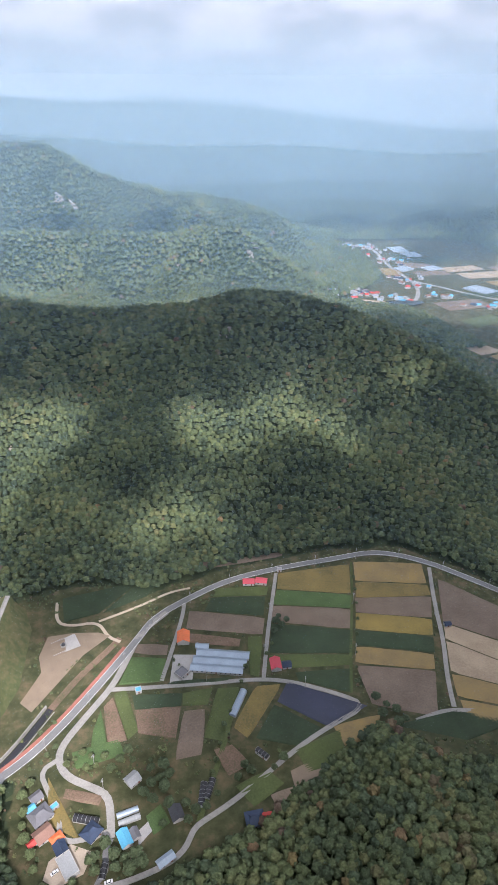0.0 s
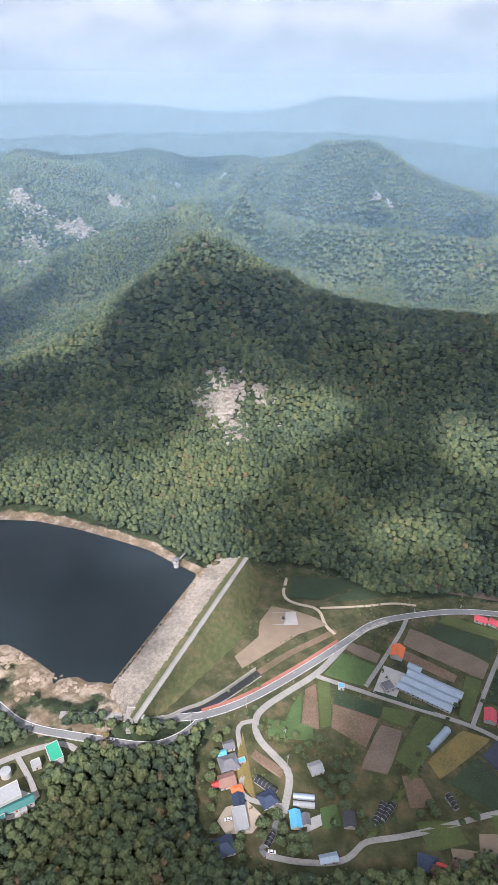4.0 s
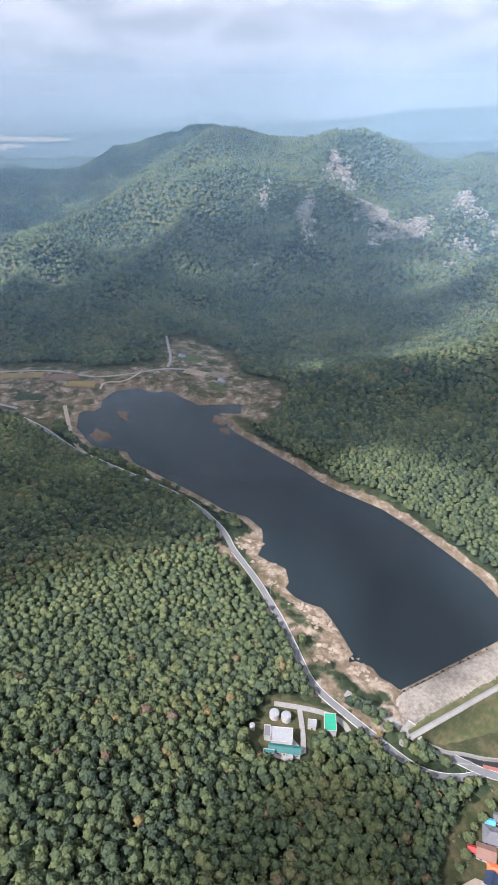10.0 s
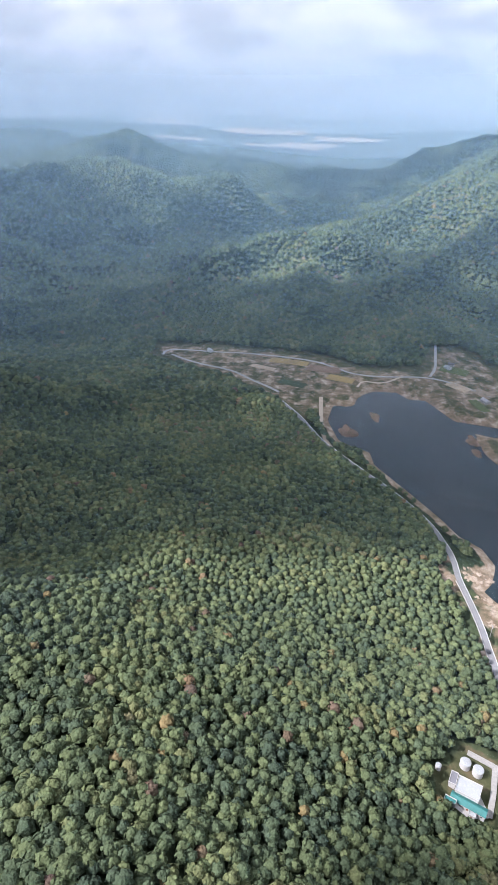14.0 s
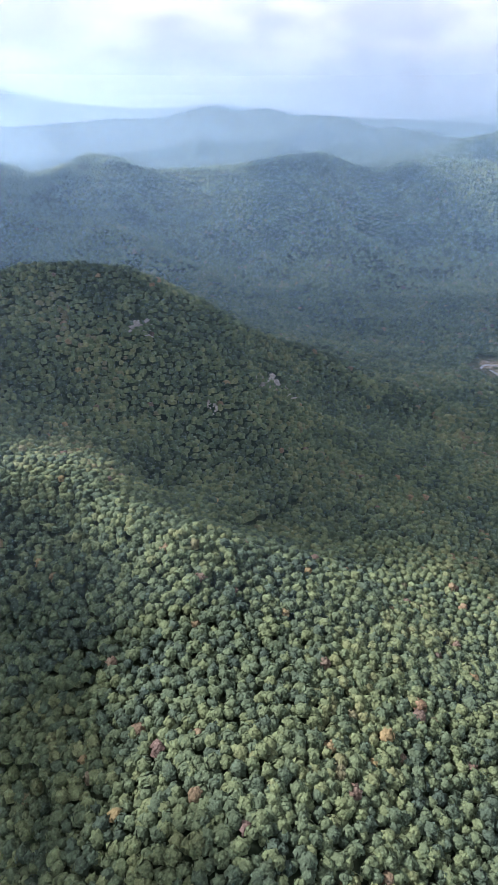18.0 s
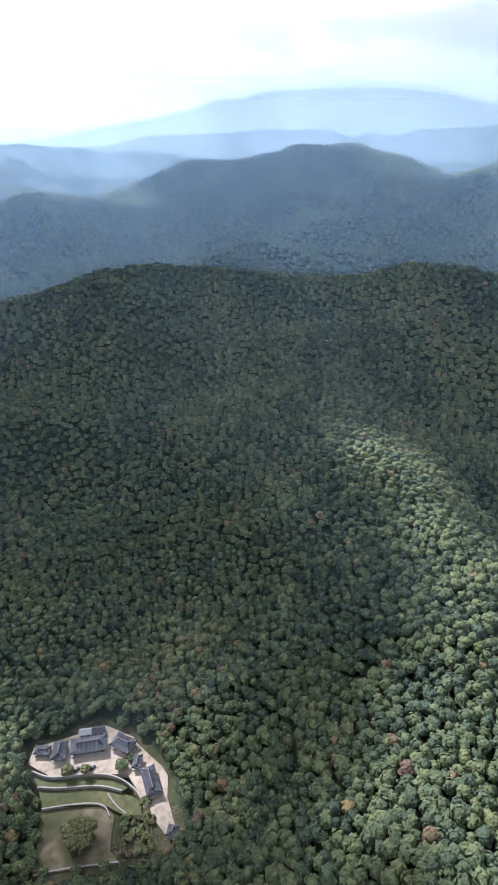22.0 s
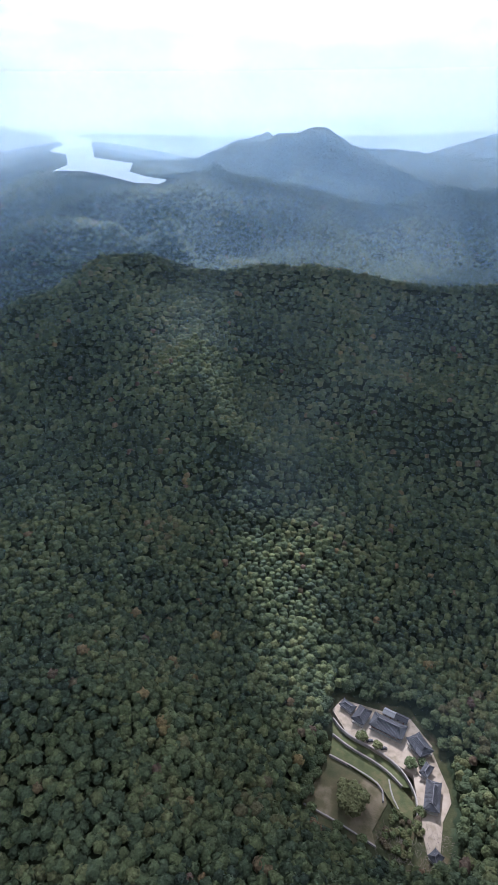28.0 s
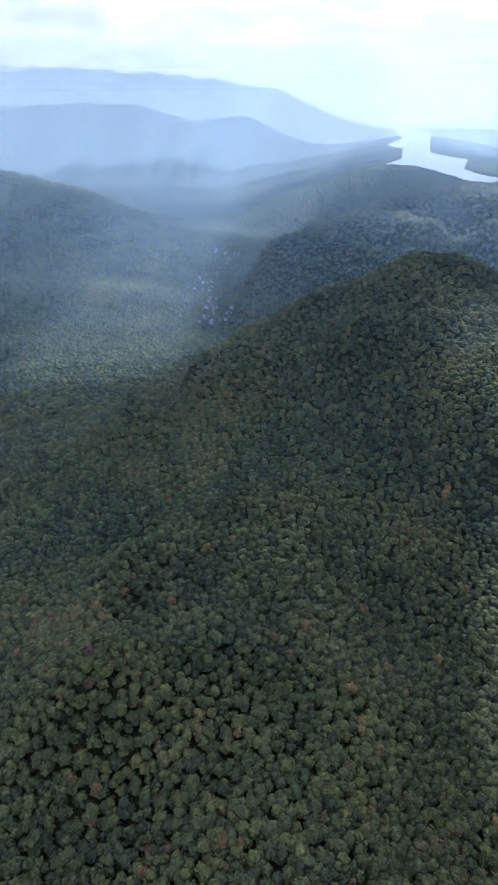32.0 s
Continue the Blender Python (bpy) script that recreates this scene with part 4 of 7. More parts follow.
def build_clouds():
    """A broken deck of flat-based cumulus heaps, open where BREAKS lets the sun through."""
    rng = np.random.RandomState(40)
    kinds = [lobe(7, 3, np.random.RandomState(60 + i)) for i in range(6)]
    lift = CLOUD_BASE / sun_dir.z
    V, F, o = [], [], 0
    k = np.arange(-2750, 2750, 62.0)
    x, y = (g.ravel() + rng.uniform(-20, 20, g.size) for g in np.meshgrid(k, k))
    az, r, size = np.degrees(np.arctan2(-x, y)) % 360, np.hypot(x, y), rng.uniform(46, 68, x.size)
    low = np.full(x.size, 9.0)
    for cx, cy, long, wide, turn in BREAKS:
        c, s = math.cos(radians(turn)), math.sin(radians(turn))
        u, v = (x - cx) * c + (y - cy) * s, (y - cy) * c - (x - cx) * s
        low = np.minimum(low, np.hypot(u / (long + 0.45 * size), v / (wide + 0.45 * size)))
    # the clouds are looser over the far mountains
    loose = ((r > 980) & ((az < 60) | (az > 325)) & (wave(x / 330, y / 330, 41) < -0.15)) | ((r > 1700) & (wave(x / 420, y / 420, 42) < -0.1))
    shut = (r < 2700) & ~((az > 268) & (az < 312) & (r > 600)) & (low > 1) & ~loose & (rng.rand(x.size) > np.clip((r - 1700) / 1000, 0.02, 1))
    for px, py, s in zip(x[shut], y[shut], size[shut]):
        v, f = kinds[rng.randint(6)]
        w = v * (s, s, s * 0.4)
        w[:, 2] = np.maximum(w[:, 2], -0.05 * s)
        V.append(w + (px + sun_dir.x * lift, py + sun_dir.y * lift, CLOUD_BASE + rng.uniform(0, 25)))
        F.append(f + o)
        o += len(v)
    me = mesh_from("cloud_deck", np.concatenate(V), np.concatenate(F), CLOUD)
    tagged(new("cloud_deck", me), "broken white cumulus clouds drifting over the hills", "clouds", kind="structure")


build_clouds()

# ---- helpers for things ----
def part(name, bm, mat, parent=None, label=""):
    """Links a bmesh as one mesh object, under a thing or part."""
    me = bpy.data.meshes.new(name)
    bm.to_mesh(me)
    bm.free()
    me.materials.append(mat)
    ob = new(name, me)
    ob.parent = parent
    if label:
        tagged(ob, label)
    return ob


def thing(name, x, y, z, turn, label, category, group="", kind=""):
    ob = new(name)
    ob.matrix_world = pose(x, y, z, 0, 0, turn)
    return tagged(ob, label, category, group, kind)


def box(bm, x0, x1, y0, y1, z0, z1, bevel=0.0):
    v = [bm.verts.new((x, y, z)) for z in (z0, z1) for x, y in ((x0, y0), (x1, y0), (x1, y1), (x0, y1))]
    fs = [bm.faces.new([v[i] for i in k]) for k in ((3, 2, 1, 0), (4, 5, 6, 7), (0, 1, 5, 4), (1, 2, 6, 5), (2, 3, 7, 6), (3, 0, 4, 7))]
    if bevel:
        bmesh.ops.bevel(bm, geom=list({e for f in fs for e in f.edges}), offset=bevel, segments=1, affect="EDGES")
    return bm


def tube(bm, r, z0, z1, n=12, r2=None, x=0.0, y=0.0):
    r2 = r if r2 is None else r2
    a = [bm.verts.new((x + r * math.cos(2 * math.pi * i / n), y + r * math.sin(2 * math.pi * i / n), z0)) for i in range(n)]
    b = [bm.verts.new((x + r2 * math.cos(2 * math.pi * i / n), y + r2 * math.sin(2 * math.pi * i / n), z1)) for i in range(n)]
    for i in range(n):
        j = (i + 1) % n
        bm.faces.new((a[i], a[j], b[j], b[i]))
    bm.faces.new(b)
    bm.faces.new(a[::-1])
    return bm


def boxed(*args, **kw):
    return box(bmesh.new(), *args, **kw)


PAINT = {k: material(k, c, rough=r, fine=1.2, coarse=0.15, spread=0.16, bump=0.1, bump_size=2.0, metal=mt) for k, c, r, mt in (
    ("white_wall", (0.4, 0.39, 0.37), 0.9, 0), ("grey_wall", (0.34, 0.33, 0.31), 0.9, 0), ("dark_tile", (0.055, 0.058, 0.065), 0.8, 0), ("grey_tile", (0.13, 0.13, 0.14), 0.8, 0), ("brown_roof", (0.22, 0.13, 0.1), 0.8, 0),
    ("red_roof", (0.42, 0.06, 0.05), 0.6, 0), ("pink_roof", (0.5, 0.08, 0.1), 0.6, 0), ("orange_roof", (0.6, 0.16, 0.06), 0.6, 0), ("blue_roof", (0.1, 0.34, 0.5), 0.55, 0), ("navy_roof", (0.03, 0.045, 0.08), 0.6, 0),
    ("white_roof", (0.27, 0.28, 0.28), 0.6, 0), ("steel_roof", (0.28, 0.34, 0.4), 0.45, 0.3), ("green_roof", (0.03, 0.27, 0.16), 0.6, 0), ("teal_roof", (0.03, 0.13, 0.12), 0.55, 0), ("film", (0.025, 0.026, 0.03), 0.5, 0),
    ("glass", (0.03, 0.04, 0.05), 0.15, 0), ("timber", (0.16, 0.07, 0.04), 0.8, 0), ("sand", (0.36, 0.3, 0.23), 0.95, 0), ("dirt", (0.2, 0.155, 0.11), 0.95, 0), ("metal", (0.35, 0.36, 0.37), 0.5, 0.6),
    ("blue_plastic", (0.04, 0.2, 0.55), 0.5, 0), ("stone_wall", (0.3, 0.28, 0.25), 0.9, 0), ("black_car", (0.02, 0.02, 0.025), 0.3, 0), ("white_car", (0.6, 0.6, 0.6), 0.3, 0), ("bark", (0.1, 0.075, 0.055), 0.95, 0), ("dead_wood", (0.2, 0.17, 0.14), 0.95, 0))}
ROCK = material("rock", (0.27, 0.24, 0.2), fine=0.35, coarse=0.04, spread=0.5, bump=0.8, bump_size=0.5)
CROPS = {k: material("crop_" + k, c, fine=0.9, coarse=0.06, spread=0.3, bump=0.6, bump_size=1.6, tones=t) for k, c, t in (
    ("ochre", (0.22, 0.16, 0.04), [(0.085, 0.085, 0.03), (0.165, 0.125, 0.045), (0.22, 0.165, 0.05)]), ("yellow", (0.28, 0.2, 0.04), [(0.11, 0.1, 0.035), (0.2, 0.15, 0.045), (0.25, 0.19, 0.05)]),
    ("straw", (0.22, 0.16, 0.07), [(0.15, 0.115, 0.06), (0.22, 0.16, 0.07), (0.27, 0.19, 0.06)]), ("green", (0.065, 0.105, 0.036), None), ("dark", (0.034, 0.052, 0.026), None), ("olive", (0.07, 0.09, 0.03), None),
    ("brown", (0.15, 0.115, 0.085), None), ("tilled", (0.14, 0.1, 0.07), [(0.06, 0.07, 0.03), (0.15, 0.1, 0.07), (0.2, 0.15, 0.1)]), ("tan", (0.3, 0.235, 0.16), None), ("dirt", (0.2, 0.155, 0.11), [(0.09, 0.085, 0.045), (0.2, 0.155, 0.11), (0.26, 0.2, 0.15)]))}

# ---- fields ----
FIELD_NAMES = {"ochre": "ripe ochre rice field", "yellow": "ripe yellow bean field", "straw": "straw coloured harvested field", "green": "bright green vegetable plot", "dark": "dark green vegetable field in rows",
               "olive": "olive green mixed vegetable plot", "brown": "bare brown ploughed field", "tilled": "tilled brown plot with low rows", "tan": "pale tan harvested field", "dirt": "bare sandy earth yard"}
PLOTS = [
    ("ochre", "26,422 90,434 86,396 24,402"),
    ("green", "24,401 86,395 84,379 20,383"),
    ("brown", "20,382 83,378 81,356 18,364"),
    ("dark", "18,362 81,355 78,332 16,332"),
    ("olive", "16,331 78,331 75,321 13,317"),
    ("dark", "34,314 74,318 72,296 36,307"),
    ("straw", "94,437 154,433 153,408 92,412"),
    ("ochre", "92,411 153,407 153,394 90,391"),
    ("brown", "89,391 153,393 147,368 87,374"),
    ("yellow", "87,374 147,367 143,349 84,356"),
    ("dark", "84,355 143,348 140,332 82,340"),
    ("straw", "82,339 139,331 136,316 79,323"),
    ("brown", "79,321 136,315 127,275 85,286"),
    ("brown", "164,415 222,368 211,336 155,364"),
    ("tan", "155,363 211,334 204,314 152,346"),
    ("tan", "152,345 204,313 197,296 147,314"),
    ("straw", "147,313 197,295 193,280 145,292"),
    ("dark", "-31,391 14,393 12,370 -36,375"),
    ("brown", "-48,376 13,368 11,350 -49,356"),
    ("olive", "-26,403 17,405 15,394 -30,392"),
    ("olive", "-1,348 11,349 8,310 1,312"),
    ("brown", "-84,341 -61,340 -61,329 -86,331"),
    ("green", "-87,328 -61,327 -60,306 -92,302"),
    ("green", "-102,265 -100,282 -90,254 -100,249"),
    ("tilled", "-99,284 -94,292 -78,259 -90,255"),
    ("olive", "-94,294 -86,299 -72,266 -78,259"),
    ("dark", "-81,294 -46,296 -46,285 -77,282"),
    ("olive", "-46,296 -25,301 -28,286 -45,285"),
    ("tilled", "-77,282 -46,285 -47,260 -72,264"),
    ("brown", "-44,281 -29,283 -29,249 -46,245"),
    ("green", "-59,209 -51,217 -44,206 -53,198"),
    ("olive", "-22,300 -6,301 -15,258 -29,261"),
    ("ochre", "5,302 24,304 0,260 -10,269"),
    ("dark", "18,287 50,267 31,254 5,260"),
    ("straw", "56,269 89,278 83,260 62,252"),
    ("olive", "30,251 60,266 61,242 37,234"),
    ("dark", "-154,387 -95,410 -121,372 -146,361"),
    ("dark", "-93,410 -76,414 -86,392 -118,372"),
    ("brown", "-76,431 32,450 30,444 -62,422"),
    ("dirt", "13,222 40,229 41,214 20,206"),
    ("green", "-112,250 -84,260 -78,249 -106,238"),
    ("tilled", "-109,226 -86,222 -87,215 -109,219"),
    ("ochre", "-122,233 -108,215 -92,194 -113,203"),
    ("tilled", "-22,252 -10,256 2,242 -12,234"),
    ("olive", "-8,228 12,238 22,228 4,214"),
    ("brown", "44,226 70,240 84,232 58,216"),
    ("dark", "66,236 84,250 104,248 92,232"),
    ("dark", "-58,302 -14,306 -12,310 -56,306"),
    ("tilled", "-48,352 -6,346 -7,338 -47,342"),
    ("dark", "96,268 140,280 180,272 140,256"),
    ("straw", "146,290 192,278 186,262 146,274"),
]


def rows_mesh(name, quad, mat, gap, relief, lift=0.6):
    """A four-cornered plot with crop rows standing up along its longer side."""
    a, b, c, d = (np.array(p) for p in quad)
    if math.dist(a, b) < math.dist(b, c):
        a, b, c, d = b, c, d, a
    n = max(2, int(math.dist(b, c) / gap))
    m = max(2, int(math.dist(a, b) / 8))
    v = np.linspace(0, 1, 2 * n + 1)
    u = np.linspace(0, 1, m + 1)
    U, Vv = np.meshgrid(u, v, indexing="ij")
    P = (a * ((1 - U) * (1 - Vv))[..., None] + b * (U * (1 - Vv))[..., None] + c * (U * Vv)[..., None] + d * ((1 - U) * Vv)[..., None])
    z = height(P[..., 0], P[..., 1]) + lift + relief * (np.arange(2 * n + 1) % 2)[None, :] + relief * 0.4 * wave(P[..., 0] * 0.6, P[..., 1] * 0.6, 77)
    z[0, :] -= 0.5
    z[-1, :] -= 0.5
    z[:, 0] -= 0.5
    z[:, -1] -= 0.5
    idx = np.arange(U.size).reshape(U.shape)
    f = np.stack([idx[:-1, :-1], idx[1:, :-1], idx[1:, 1:], idx[:-1, 1:]], -1).reshape(-1, 4)
    V3 = np.stack([P[..., 0], P[..., 1], z], -1).reshape(-1, 3)
    e1, e2 = V3[f[0, 1]] - V3[f[0, 0]], V3[f[0, 3]] - V3[f[0, 0]]
    if np.cross(e1, e2)[2] < 0:
        f = f[:, ::-1]
    return mesh_from(name, V3, f, mat)


for kind_of, text in PLOTS:
    rows = {"dark": (1.6, 0.45), "green": (1.6, 0.3), "olive": (1.8, 0.35), "tilled": (1.5, 0.3)}.get(kind_of, (2.4, 0.12))
    tagged(new("field", rows_mesh("field", pairs(text), CROPS[kind_of], *rows)), FIELD_NAMES[kind_of], "field", kind="structure")
MULCH = rows_mesh("mulch_field", pairs("28,306 82,285 54,268 20,289"), material("mulch", (0.03, 0.035, 0.06), rough=0.45, spread=0.3, bump=0.15, spec=0.5), 1.3, 0.5)
tagged(new("mulch_field", MULCH), "field covered with rows of blue-black plastic film", "field", kind="structure")
# more farm lanes, tracks and the ditch between the plots
for name, text, width, mat, label in (
        ("lane", "72,296 78,340 87,394 92,436", 2.2, CROPS["olive"], "grassy ditch track between the fields"),
        ("lane", "160,428 153,380 150,345 143,310 140,283", 3.2, CONCRETE, "pale concrete farm lane between the fields"),
        ("lane", "112,272 140,283 200,272 260,262", 3.2, CONCRETE, "pale concrete farm lane below the fields"),
        ("yard_track", "-98,342 -109,347 -119,363 -139,357 -152,360 -157,382", 2.4, PAINT["sand"], "sandy track round the monument yard"),
        ("yard_track", "-119,363 -84,384 -68,397 -50,403", 2.0, PAINT["sand"], "sandy track round the hill plots"),
        ("village_lane", "-119,244 -128,236 -118,222 -108,208 -103,192 -86,196 -78,200", 3.0, CONCRETE, "concrete lane between the village houses"),
        ("village_lane", "-76,196 -78,188 -74,178 -80,170 -74,169", 3.2, ASPHALT, "grey lane out of the village"),
        ("stream_bank", "-28,206 -22,230 -14,262 -8,300", 3.2, CROPS["olive"], "overgrown stream bank between the fields"),
        ("plant_lane", "-234,130 -226,144 -217,157 -208,165 -200,165", 3.6, CONCRETE, "concrete drive of the waterworks"),
        ("plant_lane", "-226,144 -209,137 -196,130", 3.2, CONCRETE, "concrete drive of the waterworks")):
    v, f = ribbon(pairs(text), width, 0.42)
    tagged(new(name, mesh_from(name, v, f, mat, False)), label, "lane", kind="structure")
LINE = material("road_paint", (0.7, 0.7, 0.66), spread=0.15, bump=0)
for shift in (-2.75, 2.75):
    v, f = ribbon(pairs(ROADS[0][1]), 0.2, 0.5, shift=shift)
    tagged(new("road_line", mesh_from("road_line", v, f, LINE, False)), "white painted road edge line", "road line", kind="structure")
v, f = ribbon(pairs(ROADS[5][1]), 0.25, 0.52, shift=-2.3)
tagged(new("road_line", mesh_from("road_line", v, f, LINE, False)), "white painted road edge line", "road line", kind="structure")

# ---- dam ----
DAM_A, DAM_B, CREST = np.array((-178.0, 195.0)), np.array((-189.0, 368.0)), 23.0


def build_dam():
    dam = thing("dam", 0, 0, 0, 0, "grassed earth dam with a stone-faced water side", "dam", kind="structure")
    n = 60
    k = np.linspace(0, 1, n)
    mid = DAM_A + (DAM_B - DAM_A) * k[:, None]
    water = np.stack([np.interp(k, [0, 0.1, 0.84, 1], [-200, -212, -220, -216]), np.interp(k, [0, 0.1, 0.84, 1], [206, 213, 342, 362])], -1)
    toe = np.stack([np.interp(k, [0, 0.12, 0.33, 0.6, 0.9, 1], [-173, -172, -168, -160, -168, -180]), np.interp(k, [0, 0.12, 0.33, 0.6, 0.9, 1], [198, 216, 253, 298, 352, 374])], -1)

    def strip(name, cols, mat, label, rough=0.0):
        rng = np.random.RandomState(5)
        V = np.stack(cols, 1)
        V[..., 2] += rng.uniform(-rough, rough, V.shape[:2])
        m = V.shape[1]
        idx = np.arange(n * m).reshape(n, m)
        f = np.stack([idx[:-1, :-1], idx[:-1, 1:], idx[1:, 1:], idx[1:, :-1]], -1).reshape(-1, 4)
        ob = new(name, mesh_from(name, V.reshape(-1, 3), f, mat))
        ob.parent = dam
        tagged(ob, label)

    def lay(p, z):
        return np.c_[p, np.full(n, z) if np.isscalar(z) else z]

    up = mid + (-1.9, 0)
    strip("riprap", [lay(water + (-6, 0), 12.0), lay(water * 0.75 + up * 0.25, 16.5), lay(water * 0.45 + up * 0.55, 18.6), lay(water * 0.16 + up * 0.84, 21.3)], ROCK, "pale rough stone facing", 0.25)
    strip("berm", [lay(water * 0.18 + up * 0.82, 21.2), lay(up, CREST - 0.15)], GRASS, "grassed upper slope", 0.2)
    strip("crest_road", [lay(mid + (-1.9, 0), CREST - 0.4), lay(mid + (-1.9, 0), CREST), lay(mid + (1.9, 0), CREST), lay(mid + (1.9, 0), CREST - 0.4)], CONCRETE, "pale concrete road along the crest")
    tz = height(toe[:, 0], toe[:, 1])
    strip("downstream_slope", [lay(mid + (1.9, 0), CREST - 0.15), lay(mid * 0.65 + toe * 0.35, 16.0), lay(mid * 0.3 + toe * 0.7, 8.0), lay(toe, tz - 0.5), lay(toe + (6, 0), tz - 3)], GRASS, "grassed slope on the valley side", 0.3)
    # loose stones of the facing
    rng = np.random.RandomState(8)
    V, F, o = [], [], 0
    for i in range(2600):
        t, s = rng.rand(), rng.uniform(0, 0.84)
        j = min(n - 1, int(t * n))
        p = water[j] * (1 - s) + up[j] * s + rng.uniform(-1, 1, 2)
        z = float(np.interp(s, [0, 0.25, 0.55, 0.84], [14.2, 16.4, 18.5, 21.2]))
        v, f = lobe(5, 2, rng)
        V.append(v * rng.uniform(0.4, 1.0) + (*p, z))
        F.append(f + o)
        o += len(v)
    ob = new("facing_stones", mesh_from("facing_stones", np.concatenate(V), np.concatenate(F), ROCK, False))
    ob.parent = dam
    tagged(ob, "loose pale stones on the facing", kind="stuff")


SHORE_ROCK = material("shore_rock", (0.3, 0.24, 0.18), fine=0.3, coarse=0.05, spread=0.45, bump=0.6, bump_size=0.4, tones=[(0.12, 0.085, 0.05), (0.27, 0.21, 0.15), (0.42, 0.36, 0.29)])
WORN = material("worn_ground", (0.2, 0.16, 0.1), fine=0.12, coarse=0.05, bump=0.3, bump_size=1.0, tones=[(0.045, 0.055, 0.022), (0.1, 0.09, 0.045), (0.27, 0.215, 0.15)])
GRASS = material("grass", (0.09, 0.11, 0.035), fine=0.25, coarse=0.03, spread=0.35, bump=0.5, bump_size=1.2, tones=[(0.04, 0.055, 0.02), (0.075, 0.085, 0.033), (0.15, 0.12, 0.065)])
build_dam()


def wall_along(name, text, high, thick, mat, label, category="wall", lift=0.0, parent=None):
    """A low wall that follows a line over the ground."""
    p = resample(pairs(text), 3.0)
    t = np.gradient(p, axis=0)
    t /= np.hypot(t[:, 0], t[:, 1])[:, None] + 1e-9
    nr = np.stack([-t[:, 1], t[:, 0]], -1) * thick / 2
    z = height(p[:, 0], p[:, 1]) + lift
    k = len(p)
    v = np.concatenate([np.c_[p + nr, z - 1], np.c_[p + nr, z + high], np.c_[p - nr, z + high], np.c_[p - nr, z - 1]])
    i = np.arange(k - 1)
    f = np.concatenate([np.stack([i + a * k, i + 1 + a * k, i + 1 + b * k, i + b * k], -1) for a, b in ((0, 1), (1, 2), (2, 3))])
    ends = [[0, k, 2 * k, 3 * k], [k - 1, 4 * k - 1, 3 * k - 1, 2 * k - 1]]
    ob = new(name, mesh_from(name, v, np.concatenate([f, ends]), mat, False))
    return tagged(ob, label, category, kind="structure")


wall_along("spillway_wall", "-180,205 -168,214 -163,226 -153,239 -137,282", 1.6, 0.9, CONCRETE, "pale concrete spillway wall below the dam", lift=1.2)
wall_along("spillway_wall", "-177,200 -163,210 -158,224 -148,236 -131,279", 0.5, 0.6, CONCRETE, "low concrete kerb of the spillway")
v, f = ribbon(pairs("-170,212 -160,225 -150,238 -134,281"), 4.2, 0.25)
tagged(new("spillway_floor", mesh_from("spillway_floor", v, f, PAINT["film"], False)), "dark wet floor of the spillway channel", "channel", kind="structure")
v, f = ribbon(pairs("-134,281 -122,308 -108,330 -99,346"), 5.0, 0.2)
tagged(new("stream_bed", mesh_from("stream_bed", v, f, CROPS["tilled"], False)), "overgrown brown stream bed below the spillway", "stream", kind="structure")
wall_along("shore_revetment", "-224,178 -206,188 -190,197", 1.8, 5.0, CONCRETE, "pale stepped concrete bank by the reservoir", lift=-1.0)
wall_along("guard_rail", "-159,192 -176,182 -201,171 -236,157 -270,163 -296,167 -341,171 -389,169", 0.9, 0.25, PAINT["white_wall"], "white guard rail along the shore road", "guard rail")


def build_gate_house():
    t = thing("gate_platform", -183, 200, 20.0, 20, "grey concrete gate platform at the dam's end", "platform")
    part("deck", boxed(-5, 5, -4, 4, -3, 0.6, bevel=0.15), CONCRETE, t)
    part("parapet", boxed(-5, 5, 3.6, 4, 0.6, 1.6), PAINT["white_wall"], t)
    part("gate_block", boxed(3, 7.5, -3.6, -0.4, -2, 1.8, bevel=0.1), CONCRETE, t)
    part("ramp", boxed(-1.5, 1.5, -12, -4, -3, 0.4, bevel=0.1), CONCRETE, t)


build_gate_house()


def build_intake_tower():
    t = thing("intake_tower", -241, 338, 13.0, 0, "white round intake tower standing in the water", "tower")
    part("shaft", tube(bmesh.new(), 2.2, -2, 6.5, 16), PAINT["white_wall"], t)
    part("gallery", tube(bmesh.new(), 3.0, 6.5, 7.1, 16), CONCRETE, t)
    part("cabin", tube(bmesh.new(), 2.3, 7.1, 9.8, 8), PAINT["white_wall"], t)
    part("roof", tube(bmesh.new(), 3.2, 9.8, 11.4, 8, 0.3), PAINT["grey_tile"], t, "grey pointed roof")
    for i in range(4):
        a = radians(45 + 90 * i)
        part("window", boxed(2.05 * math.cos(a) - 0.35, 2.05 * math.cos(a) + 0.35, 2.05 * math.sin(a) - 0.35, 2.05 * math.sin(a) + 0.35, 8.0, 9.0), PAINT["glass"], t)
    b = part("footbridge", boxed(-0.7, 0.7, 2.6, 14, 6.2, 6.6), CONCRETE, t)
    for x in (-0.65, 0.65):
        part("handrail", boxed(x - 0.05, x + 0.05, 2.6, 14, 7.4, 7.5), PAINT["metal"], b)


build_intake_tower()


